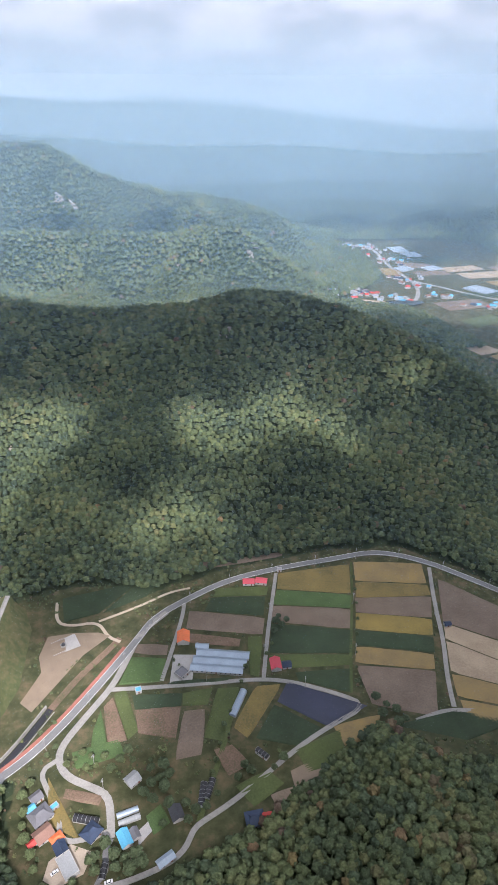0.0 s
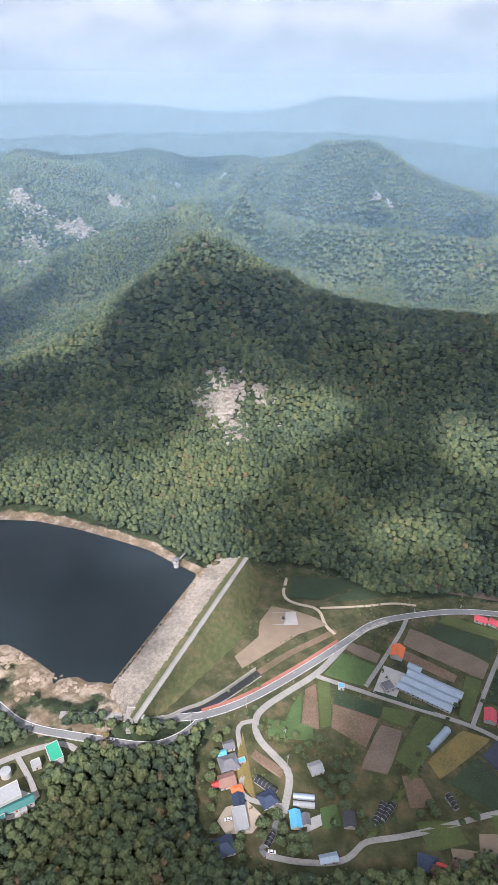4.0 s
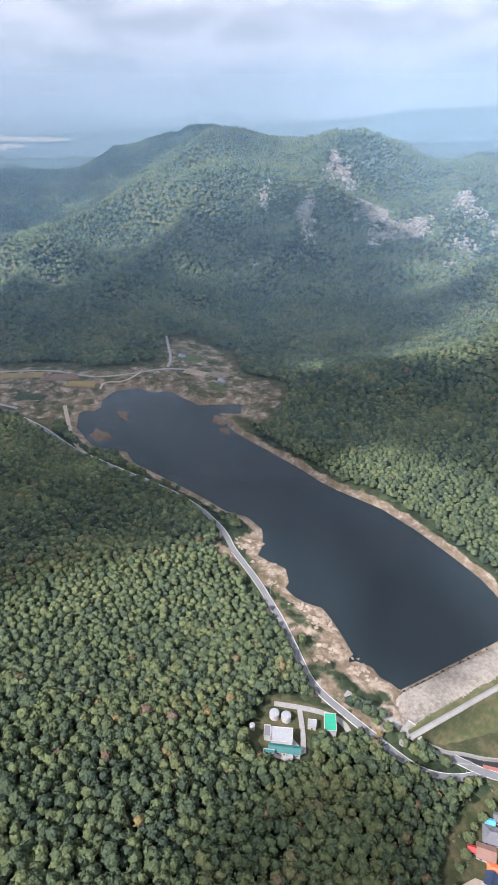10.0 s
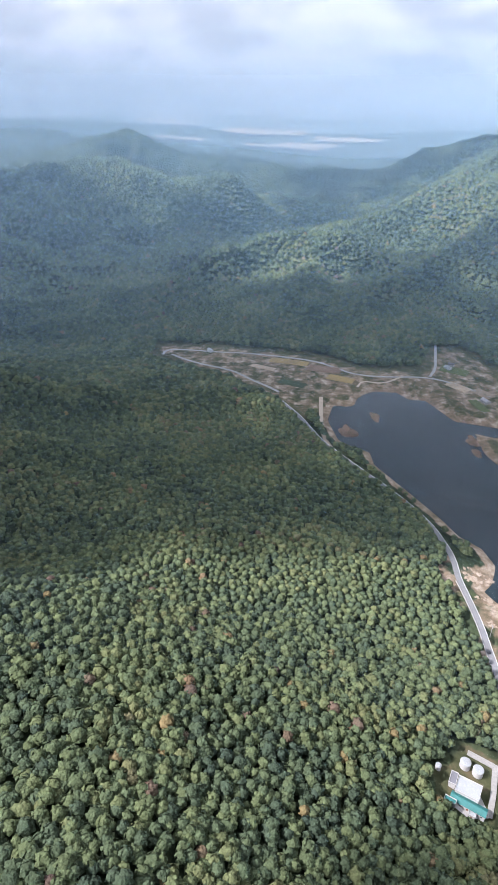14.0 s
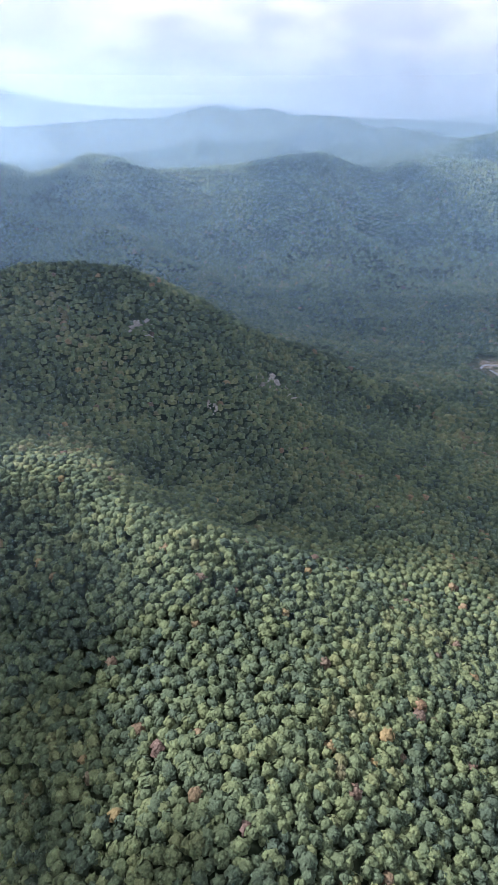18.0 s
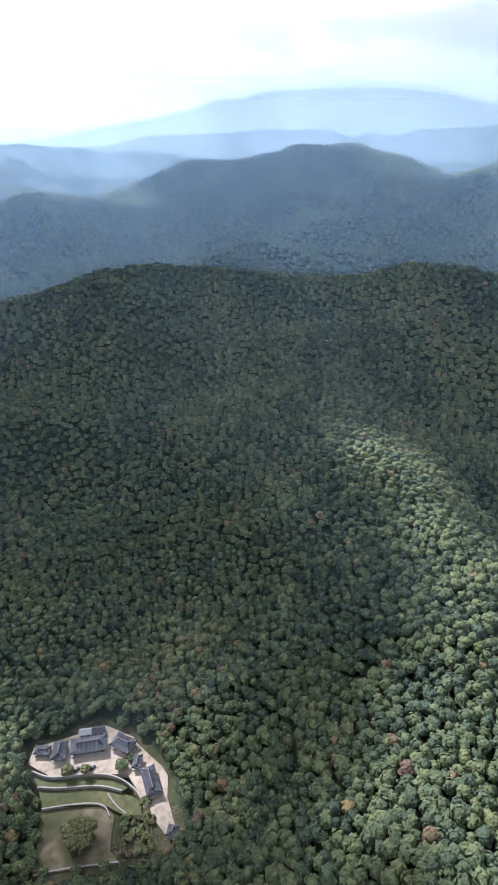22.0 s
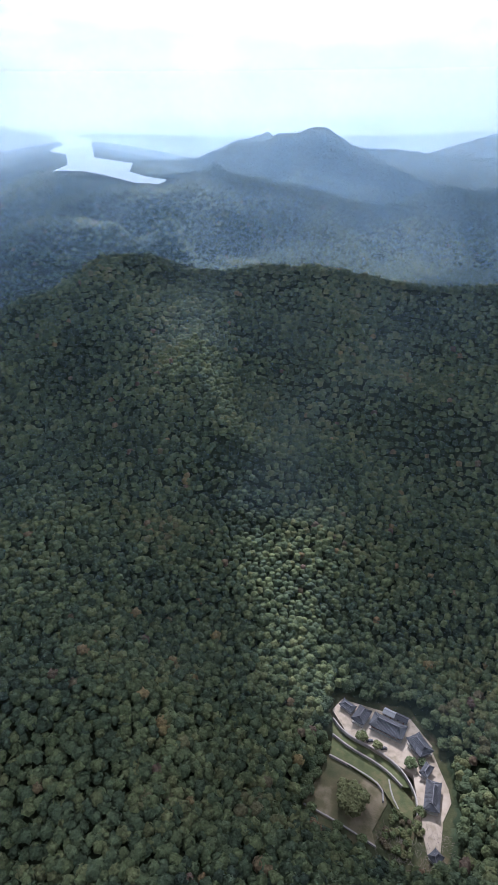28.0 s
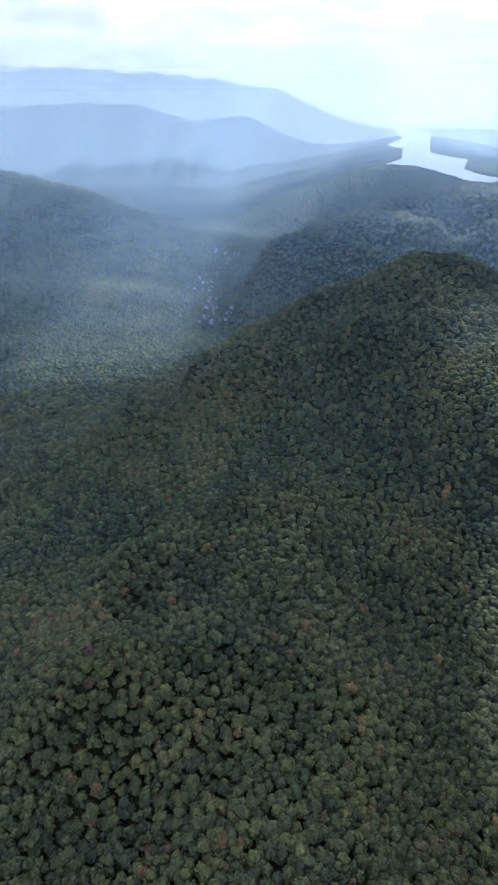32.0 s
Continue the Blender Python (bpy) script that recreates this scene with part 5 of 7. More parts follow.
def build_monument():
    x, y = -140, 337
    t = thing("monument_square", x, y, at(x, y) + 0.3, 32, "paved memorial square with a dark stone on a sandy yard", "monument")
    part("paving", boxed(-11, 11, -7, 7, -0.6, 0.15, bevel=0.05), PAINT["grey_wall"], t)
    part("plinth", boxed(-2.2, 2.2, -2.2, 2.2, 0.15, 0.7, bevel=0.1), CONCRETE, t)
    part("stone", tube(bmesh.new(), 1.6, 0.7, 2.2, 10, 1.0), PAINT["dark_tile"], t, "dark round stone")
    for i in range(22):
        u = i / 22 * 36
        px, py = (-9 + u, -6.4) if u < 18 else (27 - u, 6.4)
        part("post", boxed(px - 0.3, px + 0.3, py - 0.3, py + 0.3, 0.1, 1.0), PAINT["white_wall"], t)


build_monument()

# ---- houses ----
def gable(bm, l, w, z0, rise, over=0.4, thick=0.18):
    """A pitched roof, ridge along x, with thickness."""
    a, b = l / 2 + over, w / 2 + over
    drop = rise * over / (w / 2)
    top = [(-a, -b, z0 - drop), (a, -b, z0 - drop), (a, 0, z0 + rise), (-a, 0, z0 + rise), (a, b, z0 - drop), (-a, b, z0 - drop)]
    up = [bm.verts.new((x, y, z + thick)) for x, y, z in top]
    dn = [bm.verts.new(p) for p in top]
    for k in ((0, 1, 2, 3), (3, 2, 4, 5)):
        bm.faces.new([up[i] for i in k])
        bm.faces.new([dn[i] for i in reversed(k)])
    for i, j in ((0, 1), (1, 2), (2, 4), (4, 5), (5, 3), (3, 0)):
        bm.faces.new((dn[i], dn[j], up[j], up[i]))
    return bm


def hip(bm, l, w, z0, rise, over=0.6, curl=0.0, thick=0.25):
    """A hipped roof; curl lifts its corners."""
    a, b, r = l / 2 + over, w / 2 + over, max(0.2, (l - w) / 2 + w * 0.18)
    n = 6
    edge = []
    for (x0, y0), (x1, y1) in (((-a, -b), (a, -b)), ((a, -b), (a, b)), ((a, b), (-a, b)), ((-a, b), (-a, -b))):
        for i in range(n):
            u = i / n
            edge.append((x0 + (x1 - x0) * u, y0 + (y1 - y0) * u, z0 + curl * abs(2 * u - 1) ** 3))
    m = len(edge)
    low = [bm.verts.new((x, y, z - thick)) for x, y, z in edge]
    rim = [bm.verts.new(p) for p in edge]
    mid = [bm.verts.new((x * 0.62 if abs(x) > r else x * 0.9, y * 0.5, z0 + rise * 0.42)) for x, y, z in edge]
    top = [bm.verts.new((max(-r, min(r, x)), y * 0.03, z0 + rise)) for x, y, z in edge]
    for i in range(m):
        j = (i + 1) % m
        bm.faces.new((low[i], low[j], rim[j], rim[i]))
        bm.faces.new((rim[i], rim[j], mid[j], mid[i]))
        bm.faces.new((mid[i], mid[j], top[j], top[i]))
    bm.faces.new(low[::-1])
    bm.faces.new(top)
    return bm


def vault(bm, l, w, z0, rise, n=10):
    """A rounded tunnel roof along x, closed at its ends."""
    rows = []
    for x in (-l / 2, l / 2):
        rows.append([bm.verts.new((x, w / 2 * math.cos(math.pi * i / n), z0 + rise * math.sin(math.pi * i / n))) for i in range(n + 1)])
    for i in range(n):
        bm.faces.new((rows[0][i], rows[1][i], rows[1][i + 1], rows[0][i + 1]))
    bm.faces.new(rows[0])
    bm.faces.new(rows[1][::-1])
    return bm


def house(name, x, y, l, w, turn, high, style, roof, wall, label, category="house", group="village houses", level=None, rise=None, storeys=1):
    z = at(x, y) if level is None else level
    t = thing(name, x, y, z, turn, label, category, group)
    k = PAINT[wall]
    rise = rise if rise is not None else {"gable": w * 0.28, "hip": w * 0.3, "vault": w * 0.42, "flat": 0.5}[style]
    if style != "vault" or high > 0:
        body = boxed(-l / 2, l / 2, -w / 2, w / 2, -1.2, max(high, 0.2), bevel=0.04)
        if style == "gable":
            for s in (-1, 1):
                body.faces.new([body.verts.new(p) for p in ((s * l / 2, -w / 2, high), (s * l / 2, w / 2, high), (s * l / 2, 0, high + rise))][::s])
        part("wall", body, k, t)
    if style == "gable":
        r = part("roof", gable(bmesh.new(), l, w, high, rise), PAINT[roof], t)
        part("ridge_cap", boxed(-l / 2 - 0.4, l / 2 + 0.4, -0.2, 0.2, high + rise + 0.1, high + rise + 0.34, bevel=0.05), PAINT[roof], r)
        for i in range(int(l / 1.6)):
            px = -l / 2 + 0.8 + i * 1.6
            for s in (-1, 1):
                rib = bmesh.new()
                vs = [rib.verts.new(p) for p in ((px - 0.06, s * 0.2, high + rise + 0.24), (px + 0.06, s * 0.2, high + rise + 0.24), (px + 0.06, s * (w / 2 + 0.4), high - rise * 0.8 / w + 0.26), (px - 0.06, s * (w / 2 + 0.4), high - rise * 0.8 / w + 0.26))]
                lows = [rib.verts.new(q.co - Vector((0, 0, 0.14))) for q in vs]
                rib.faces.new(vs[::s])
                for i2, j2 in ((0, 1), (1, 2), (2, 3), (3, 0)):
                    rib.faces.new((vs[i2], lows[i2], lows[j2], vs[j2]))
                part("seam", rib, PAINT[roof], r)
    elif style == "hip":
        r = part("roof", hip(bmesh.new(), l, w, high, rise), PAINT[roof], t)
        part("ridge_cap", boxed(-(l - w) / 2 - 0.6, (l - w) / 2 + 0.6, -0.22, 0.22, high + rise - 0.05, high + rise + 0.3, bevel=0.06), PAINT[roof], r)
    elif style == "vault":
        r = part("roof", vault(bmesh.new(), l, w, max(high, 0.0), rise), PAINT[roof], t)
        for i in range(int(l / 2.5) + 1):
            part("hoop", vault(bmesh.new(), 0.14, w + 0.1, max(high, 0.0), rise + 0.06), PAINT["metal"], r).location = (-l / 2 + i * 2.5, 0, 0)
    else:
        r = part("roof", boxed(-l / 2 - 0.15, l / 2 + 0.15, -w / 2 - 0.15, w / 2 + 0.15, high, high + 0.25), PAINT[roof], t)
        for a, b, c, d in ((-l / 2 - 0.15, l / 2 + 0.15, -w / 2 - 0.15, -w / 2 + 0.1), (-l / 2 - 0.15, l / 2 + 0.15, w / 2 - 0.1, w / 2 + 0.15), (-l / 2 - 0.15, -l / 2 + 0.1, -w / 2 + 0.1, w / 2 - 0.1), (l / 2 - 0.1, l / 2 + 0.15, -w / 2 + 0.1, w / 2 - 0.1)):
            part("parapet", boxed(a, b, c, d, high + 0.25, high + 0.8), k, r)
    if high > 1.8:
        for s in (-1, 1):
            for f in range(storeys):
                n = max(1, int(l / 3.2))
                for i in range(n):
                    px = -l / 2 + (i + 0.5) * l / n
                    zc = 1.0 + f * 3.0
                    if s < 0 and i == n // 2 and f == 0:
                        part("door", boxed(px - 0.5, px + 0.5, s * (w / 2 + 0.05) - 0.04, s * (w / 2 + 0.05) + 0.04, 0.0, 2.05), PAINT["timber"], t)
                    else:
                        wd = part("window", boxed(px - 0.65, px + 0.65, s * (w / 2 + 0.03) - 0.05, s * (w / 2 + 0.03) + 0.05, zc, zc + 1.1), PAINT["white_wall"], t)
                        part("pane", boxed(px - 0.55, px + 0.55, s * (w / 2 + 0.06) - 0.05, s * (w / 2 + 0.06) + 0.05, zc + 0.1, zc + 1.0), PAINT["glass"], wd)
    return t


house("village_house", -124, 218, 6.6, 5.7, 46, 2.6, "gable", "grey_tile", "white_wall", "small grey-roofed house at the village edge")
house("village_house", -118, 207, 11, 9.5, 46, 2.8, "hip", "grey_tile", "white_wall", "grey-tiled hipped house with blue sheds beside it")
house("shed", -125, 211, 5, 3.5, 46, 2.2, "gable", "blue_roof", "grey_wall", "light blue sheet-roofed garden shed", "shed", "village sheds")
house("shed", -112, 213, 4.5, 3, 46, 2.2, "flat", "blue_roof", "grey_wall", "small light blue flat-roofed shed", "shed", "village sheds")
house("village_house", -113, 196, 9.5, 8.2, 46, 2.8, "gable", "brown_roof", "white_wall", "house with a brown weathered roof")
house("shed", -117, 191, 6, 3.4, 46, 2.2, "gable", "red_roof", "grey_wall", "red-roofed lean-to shed by a house", "shed", "village sheds")
house("shed", -105, 194, 6.2, 4.6, 46, 2.4, "hip", "orange_roof", "white_wall", "small house with a bright orange-red roof", "shed", "village sheds")
house("village_house", -101, 188, 8, 6.2, 127, 2.8, "gable", "navy_roof", "white_wall", "dark-roofed house beside the sandy yard")
house("village_house", -95, 179, 13, 7.6, 128, 3.0, "flat", "white_roof", "white_wall", "long white flat-roofed building")
house("barn", -92, 206, 14.5, 4.6, -9, 1.2, "vault", "film", "grey_wall", "dark tunnel barn covered with black film", "barn", "village barns")
house("village_house", -87, 198, 9, 8.4, 57, 2.8, "hip", "navy_roof", "white_wall", "black hip-roofed house by the lane")
house("greenhouse", -69.5, 211, 12.5, 3.4, 22, 1.0, "vault", "steel_roof", "grey_wall", "grey film-covered tunnel greenhouse", "greenhouse", "greenhouses")
house("greenhouse", -67.6, 206.6, 12.5, 3.4, 23, 1.0, "vault", "white_roof", "grey_wall", "pale film-covered tunnel greenhouse", "greenhouse", "greenhouses")
house("village_house", -68, 195, 9.5, 6, 122, 2.8, "gable", "blue_roof", "white_wall", "house with a bright sky-blue roof")
house("shed", -63, 198, 6, 4.5, 122, 2.4, "gable", "grey_tile", "grey_wall", "grey shed beside the blue house", "shed", "village sheds")
house("village_house", -70, 231, 7.8, 7.4, 47, 2.6, "gable", "white_roof", "white_wall", "house with a white metal roof among plots")
house("village_house", -95, 160, 10.5, 9.2, 47, 3.0, "hip", "navy_roof", "white_wall", "dark-roofed house with solar panels by the forest")
house("barn", -76, 178, 9, 3.6, 88, 0.8, "vault", "film", "grey_wall", "black film tunnel beside the house", "barn", "village barns")
house("village_house", -41, 210, 8.5, 6.8, 116, 2.7, "gable", "dark_tile", "grey_wall", "dark-roofed farmhouse between trees")
house("greenhouse", -27, 222, 15, 4.2, 86, 0.8, "vault", "film", "grey_wall", "long black shade net tunnel", "greenhouse", "greenhouses")
house("greenhouse", -23, 226, 13, 4.0, 76, 0.8, "vault", "film", "grey_wall", "black shade tunnel with torn film", "greenhouse", "greenhouses")
house("shed", -44, 184, 9.6, 4.4, 38, 2.4, "gable", "steel_roof", "grey_wall", "grey steel shed by the lane", "shed", "village sheds")
house("farm_building", -50, 345, 11, 9, 95, 3.2, "gable", "orange_roof", "white_wall", "white farm building with an orange roof", "farm building", "farm buildings")
house("shed", -48, 312, 8, 7.6, 50, 2.6, "flat", "grey_tile", "white_wall", "white flat-roofed shed with a grey top", "shed", "farm sheds")
for bx, by, bl in ((-19, 329.5, 39), (-21, 322.5, 39), (-23, 315.5, 38)):
    house("cattle_barn", bx, by, bl, 6.2, -5, 2.6, "gable", "steel_roof", "grey_wall", "long steel-roofed cattle barn", "barn", "cattle barns", rise=1.5)
house("cattle_barn", -35, 337, 9.5, 4.2, -5, 2.4, "gable", "steel_roof", "grey_wall", "short steel-roofed barn beside the others", "barn", "cattle barns")
house("greenhouse", -7, 287, 22, 5.0, -110, 1.0, "vault", "steel_roof", "grey_wall", "pale blue film greenhouse by the ditch", "greenhouse", "greenhouses")
house("farm_building", 20, 320, 10, 7.3, 98, 2.8, "gable", "pink_roof", "white_wall", "farmhouse with a crimson roof", "farm building", "farm buildings")
house("shed", 28, 320, 6.2, 5.6, 8, 2.3, "gable", "navy_roof", "grey_wall", "navy-roofed shed by the farmhouse", "shed", "farm sheds")
house("farm_building", 0, 409, 9.5, 6.4, 0, 2.8, "gable", "pink_roof", "white_wall", "pink-roofed building by the main road", "farm building", "farm buildings")
house("farm_building", 11, 410, 9.5, 6.4, -8, 2.8, "gable", "pink_roof", "white_wall", "pink-roofed building by the main road", "farm building", "farm buildings")
house("village_house", 4, 206, 10, 8.2, 11, 2.8, "hip", "navy_roof", "white_wall", "blue-grey hip-roofed house by the woods")
house("shed", 11, 207, 5, 4.6, 8, 2.3, "gable", "red_roof", "grey_wall", "red-roofed shed by the woods", "shed", "farm sheds")
house("shed", 9, 248, 9, 3.6, -40, 2.2, "vault", "film", "grey_wall", "dark film shed in the field", "shed", "farm sheds")
house("shed", -77, 297, 4, 4, 21, 2.2, "flat", "blue_roof", "white_wall", "small light blue pump shed", "shed", "farm sheds")
house("shed", 27, 425, 4, 3, 0, 2.3, "flat", "white_roof", "white_wall", "small white shed by the road", "shed", "farm sheds")
house("shed", 157, 360, 5, 4, 10, 2.3, "gable", "navy_roof", "grey_wall", "dark shed by the field lane", "shed", "farm sheds")


def sandy(name, text, label, lift=0.36, mat="sand"):
    ring = np.array(pairs(text))
    bm = bmesh.new()
    vs = [bm.verts.new((x, y, 0)) for x, y in ring]
    bmesh.ops.triangulate(bm, faces=[bm.faces.new(vs)])
    bmesh.ops.subdivide_edges(bm, edges=bm.edges, cuts=2, use_grid_fill=True)
    for v in bm.verts:
        v.co.z = at(v.co.x, v.co.y) + lift
    bmesh.ops.recalc_face_normals(bm, faces=bm.faces)
    if sum(f.normal.z for f in bm.faces) < 0:
        bmesh.ops.reverse_faces(bm, faces=bm.faces)
    return tagged(part(name, bm, PAINT[mat]), label, "yard", kind="structure")


sandy("sandy_yard", "-106,182 -97,192 -84,188 -86,176 -98,168 -106,172", "bare sandy yard between the houses")
sandy("concrete_yard", "-62,200 -54,210 -50,206 -60,192", "pale concrete farmyard", mat="grey_wall")
sandy("concrete_yard", "-56,304 -40,306 -40,330 -56,330", "grey concrete barnyard", mat="grey_wall")
sandy("bare_ground", "30,214 52,224 46,246 26,236", "bare reddish-brown building ground", mat="dirt")
sandy("sandy_yard", "-154,345 -135,350 -117,351 -107,348 -123,328 -133,306 -146,278 -156,285 -149,311 -155,325", "sandy ground round the memorial", lift=0.5, mat="dirt")


def tank(x, y, r, high, mat, label, level):
    t = thing("water_tank", x, y, level, 0, label, "water tank", "waterworks tanks")
    part("shell", tube(bmesh.new(), r, -1.5, high, 24), PAINT[mat], t)
    part("cover", tube(bmesh.new(), r + 0.12, high, high + 0.35, 24, r * 0.6), PAINT["white_roof"], t)
    part("hatch", boxed(r * 0.3, r * 0.3 + 0.8, -0.4, 0.4, high + 0.2, high + 0.6), PAINT["metal"], t)


# ---- waterworks in the forest ----
WL = at(-210, 135)
tank(-224.6, 125.2, 3.0, 4.5, "white_wall", "round white covered water tank", at(-224, 125))
tank(-220.6, 131.4, 3.0, 4.5, "white_wall", "round white covered water tank", at(-220, 131))
tank(-221.0, 108.2, 1.6, 3.5, "white_wall", "small white water tank among trees", at(-221, 108))
house("works_building", -208.2, 121.6, 12.7, 9.6, 59, 5.0, "flat", "white_roof", "white_wall", "white two-storey waterworks building", "building", "waterworks buildings", storeys=1)
house("works_building", -213.9, 114.8, 7.6, 3.7, 151, 4.0, "flat", "grey_tile", "white_wall", "narrow white annex of the waterworks", "building", "waterworks buildings")
house("works_building", -200.6, 119.5, 18.8, 4.9, 56, 3.2, "gable", "teal_roof", "white_wall", "long filter hall with a dark teal roof", "building", "waterworks buildings")
house("works_building", -201.8, 109.6, 6.1, 2.7, 56, 2.6, "flat", "teal_roof", "grey_wall", "small teal-roofed pump shed", "building", "waterworks buildings")
house("works_building", -205.7, 154.3, 12.3, 7.1, 150, 6.2, "flat", "green_roof", "white_wall", "tall white building with an emerald green flat roof", "building", "waterworks buildings", storeys=2)
house("works_building", -210.8, 144.4, 5.1, 4.8, 57, 3.2, "flat", "white_roof", "white_wall", "small white pump house", "building", "waterworks buildings")
house("works_building", -195.7, 120.0, 3.8, 2.9, 59, 2.6, "flat", "white_roof", "white_wall", "small white meter house", "building", "waterworks buildings")
sandy("plant_yard", "-212,128 -203,108 -194,118 -196,131", "grey paved yard of the waterworks", mat="grey_wall")


# ---- power poles ----
def build_pole(x, y, turn):
    t = thing("power_pole", x, y, at(x, y) - 0.5, turn, "grey concrete power pole by the road", "pole", "power poles")
    part("shaft", tube(bmesh.new(), 0.22, 0, 12.5, 8, 0.13), CONCRETE, t)
    for z in (11.2, 12.0):
        part("crossarm", boxed(-1.2, 1.2, -0.08, 0.08, z, z + 0.14), PAINT["metal"], t)
    part("transformer", tube(bmesh.new(), 0.3, 9.4, 10.4, 8, x=0.45), PAINT["grey_wall"], t)
    return t


POLE_LINE = resample(pairs(ROADS[0][1]), 38.0)
first = build_pole(POLE_LINE[1][0] + 5, POLE_LINE[1][1] - 3, 30)
for p, q in zip(POLE_LINE[2:-2], POLE_LINE[3:-1]):
    a = math.atan2(q[1] - p[1], q[0] - p[0])
    x, y = p[0] + 5 * math.sin(a), p[1] - 5 * math.cos(a)
    copy_thing(first, pose(x, y, at(x, y) - 0.5, 0, 0, math.degrees(a) + 90))
for x, y in ((-190, 182), (-232, 163), (-280, 170), (-330, 177), (12, 330), (17, 372), (-95, 240), (-86, 224), (80, 330), (150, 372), (86, 384), (-30, 306), (40, 300)):
    copy_thing(first, pose(x, y, at(x, y) - 0.5, 0, 0, (x * 7 + y * 3) % 180))


# ---- single trees ----
def build_tree(x, y, tall, wide, hue, seed, label, group="village trees", level=None):
    rng = np.random.RandomState(seed)
    z = at(x, y) if level is None else level
    t = thing("tree", x, y, z, rng.uniform(0, 360), label, "tree", group)
    trunk = tube(bmesh.new(), wide * 0.07, -0.4, tall * 0.55, 7, wide * 0.035)
    part("trunk", trunk, PAINT["bark"], t)
    for i in range(4):
        a, b = rng.uniform(0, 6.28), tall * rng.uniform(0.3, 0.45)
        d = Vector((math.cos(a) * wide * 0.5, math.sin(a) * wide * 0.5, tall * 0.28))
        bm = tube(bmesh.new(), wide * 0.03, 0, d.length, 5, wide * 0.012)
        bmesh.ops.transform(bm, matrix=Matrix.Translation((0, 0, b)) @ d.to_track_quat("Z", "Y").to_matrix().to_4x4(), verts=bm.verts)
        part("limb", bm, PAINT["bark"], t)
    V, F, o = [], [], 0
    for i in range(15):
        v, f = crown(12, 6, 2, rng)
        a, k = i * 2.4, math.sqrt(i / 15)
        c = np.array([math.cos(a) * k * wide * 0.34, math.sin(a) * k * wide * 0.34, tall * (0.74 - 0.26 * k) + rng.uniform(-0.4, 0.4)])
        s = wide * rng.uniform(0.17, 0.27)
        V.append(v * s + c)
        F.append(f + o)
        o += len(v)
    me = mesh_from("crown", np.concatenate(V), np.concatenate(F), LEAVES, False)
    point_values(me, "hue", np.full(o, hue))
    c = new("crown", me)
    c.parent = t
    return t


TREES = [("-112,240 -108,244 -104,248 -98,246 -94,240 -90,246 -100,238", 0.62, 5, "leafy green garden tree by the lane"), ("-80,244 -76,250 -84,238 -72,244", 0.4, 6, "round green tree beside the plots"),
         ("-62,222 -58,228 -54,232 -50,226 -56,218 -60,238 -52,240 -48,234", 0.3, 7, "dark green tree along the field edge"), ("-72,186 -66,184 -60,186 -78,192 -70,179 -62,178 -56,182 -82,184", 0.35, 7, "full green tree beside the houses"),
         ("-130,226 -132,218 -128,208 -126,200 -122,192 -116,184 -112,176", 0.55, 6, "green tree behind the village houses"), ("-36,216 -34,206 -48,204 -46,216 -30,212 -24,214 -18,222", 0.32, 6, "dark tree round the farmhouse"),
         ("-84,182 -90,170 -88,164 -104,166 -98,158 -84,160 -80,176", 0.45, 6, "green tree at the forest edge"), ("20,352 22,362 26,358 30,364 24,368", 0.15, 6, "dark green tree in the field corner"), ("-2,240 2,236 -6,232 16,238 22,244", 0.35, 6, "green tree by the stream"),
         ("-16,270 -12,280 -18,256 -20,244 -22,236 -5,305 -2,318 14,330 18,340", 0.42, 4, "bushy green tree along the ditch"), ("88,290 94,284 90,276 100,280 104,272 98,268", 0.28, 7, "dark tree at the wood's corner"),
         ("-126,246 -122,252 -135,262 -128,270", 0.5, 4, "low green bush by the road"), ("77,306 79,318 81,332 84,350 87,366 89,384 90,400 91,416", 0.38, 3, "bush in the ditch between fields")]
for k, (text, hue, wide, label) in enumerate(TREES):
    base = build_tree(*pairs(text)[0], wide * 1.05, wide, hue, 100 + k, label)
    for i, (x, y) in enumerate(pairs(text)[1:]):
        g = 0.75 + 0.5 * ((i * 37 + k * 17) % 10) / 10
        base.scale = (g, g, g)
        copy_thing(base, pose(x, y, at(x, y), 0, 0, i * 71))
    base.scale = (1, 1, 1)
build_tree(-190, 181, 5, 4.5, 0.93, 140, "yellow autumn tree by the shore road")

# ---- temple in the hollow ----
SANDY = material("worn_sand", (0.3, 0.25, 0.19), fine=0.3, coarse=0.09, bump=0.3, bump_size=1.0, tones=[(0.15, 0.125, 0.075), (0.3, 0.25, 0.19), (0.36, 0.31, 0.25)])
TEMPLE_Z = 9.0


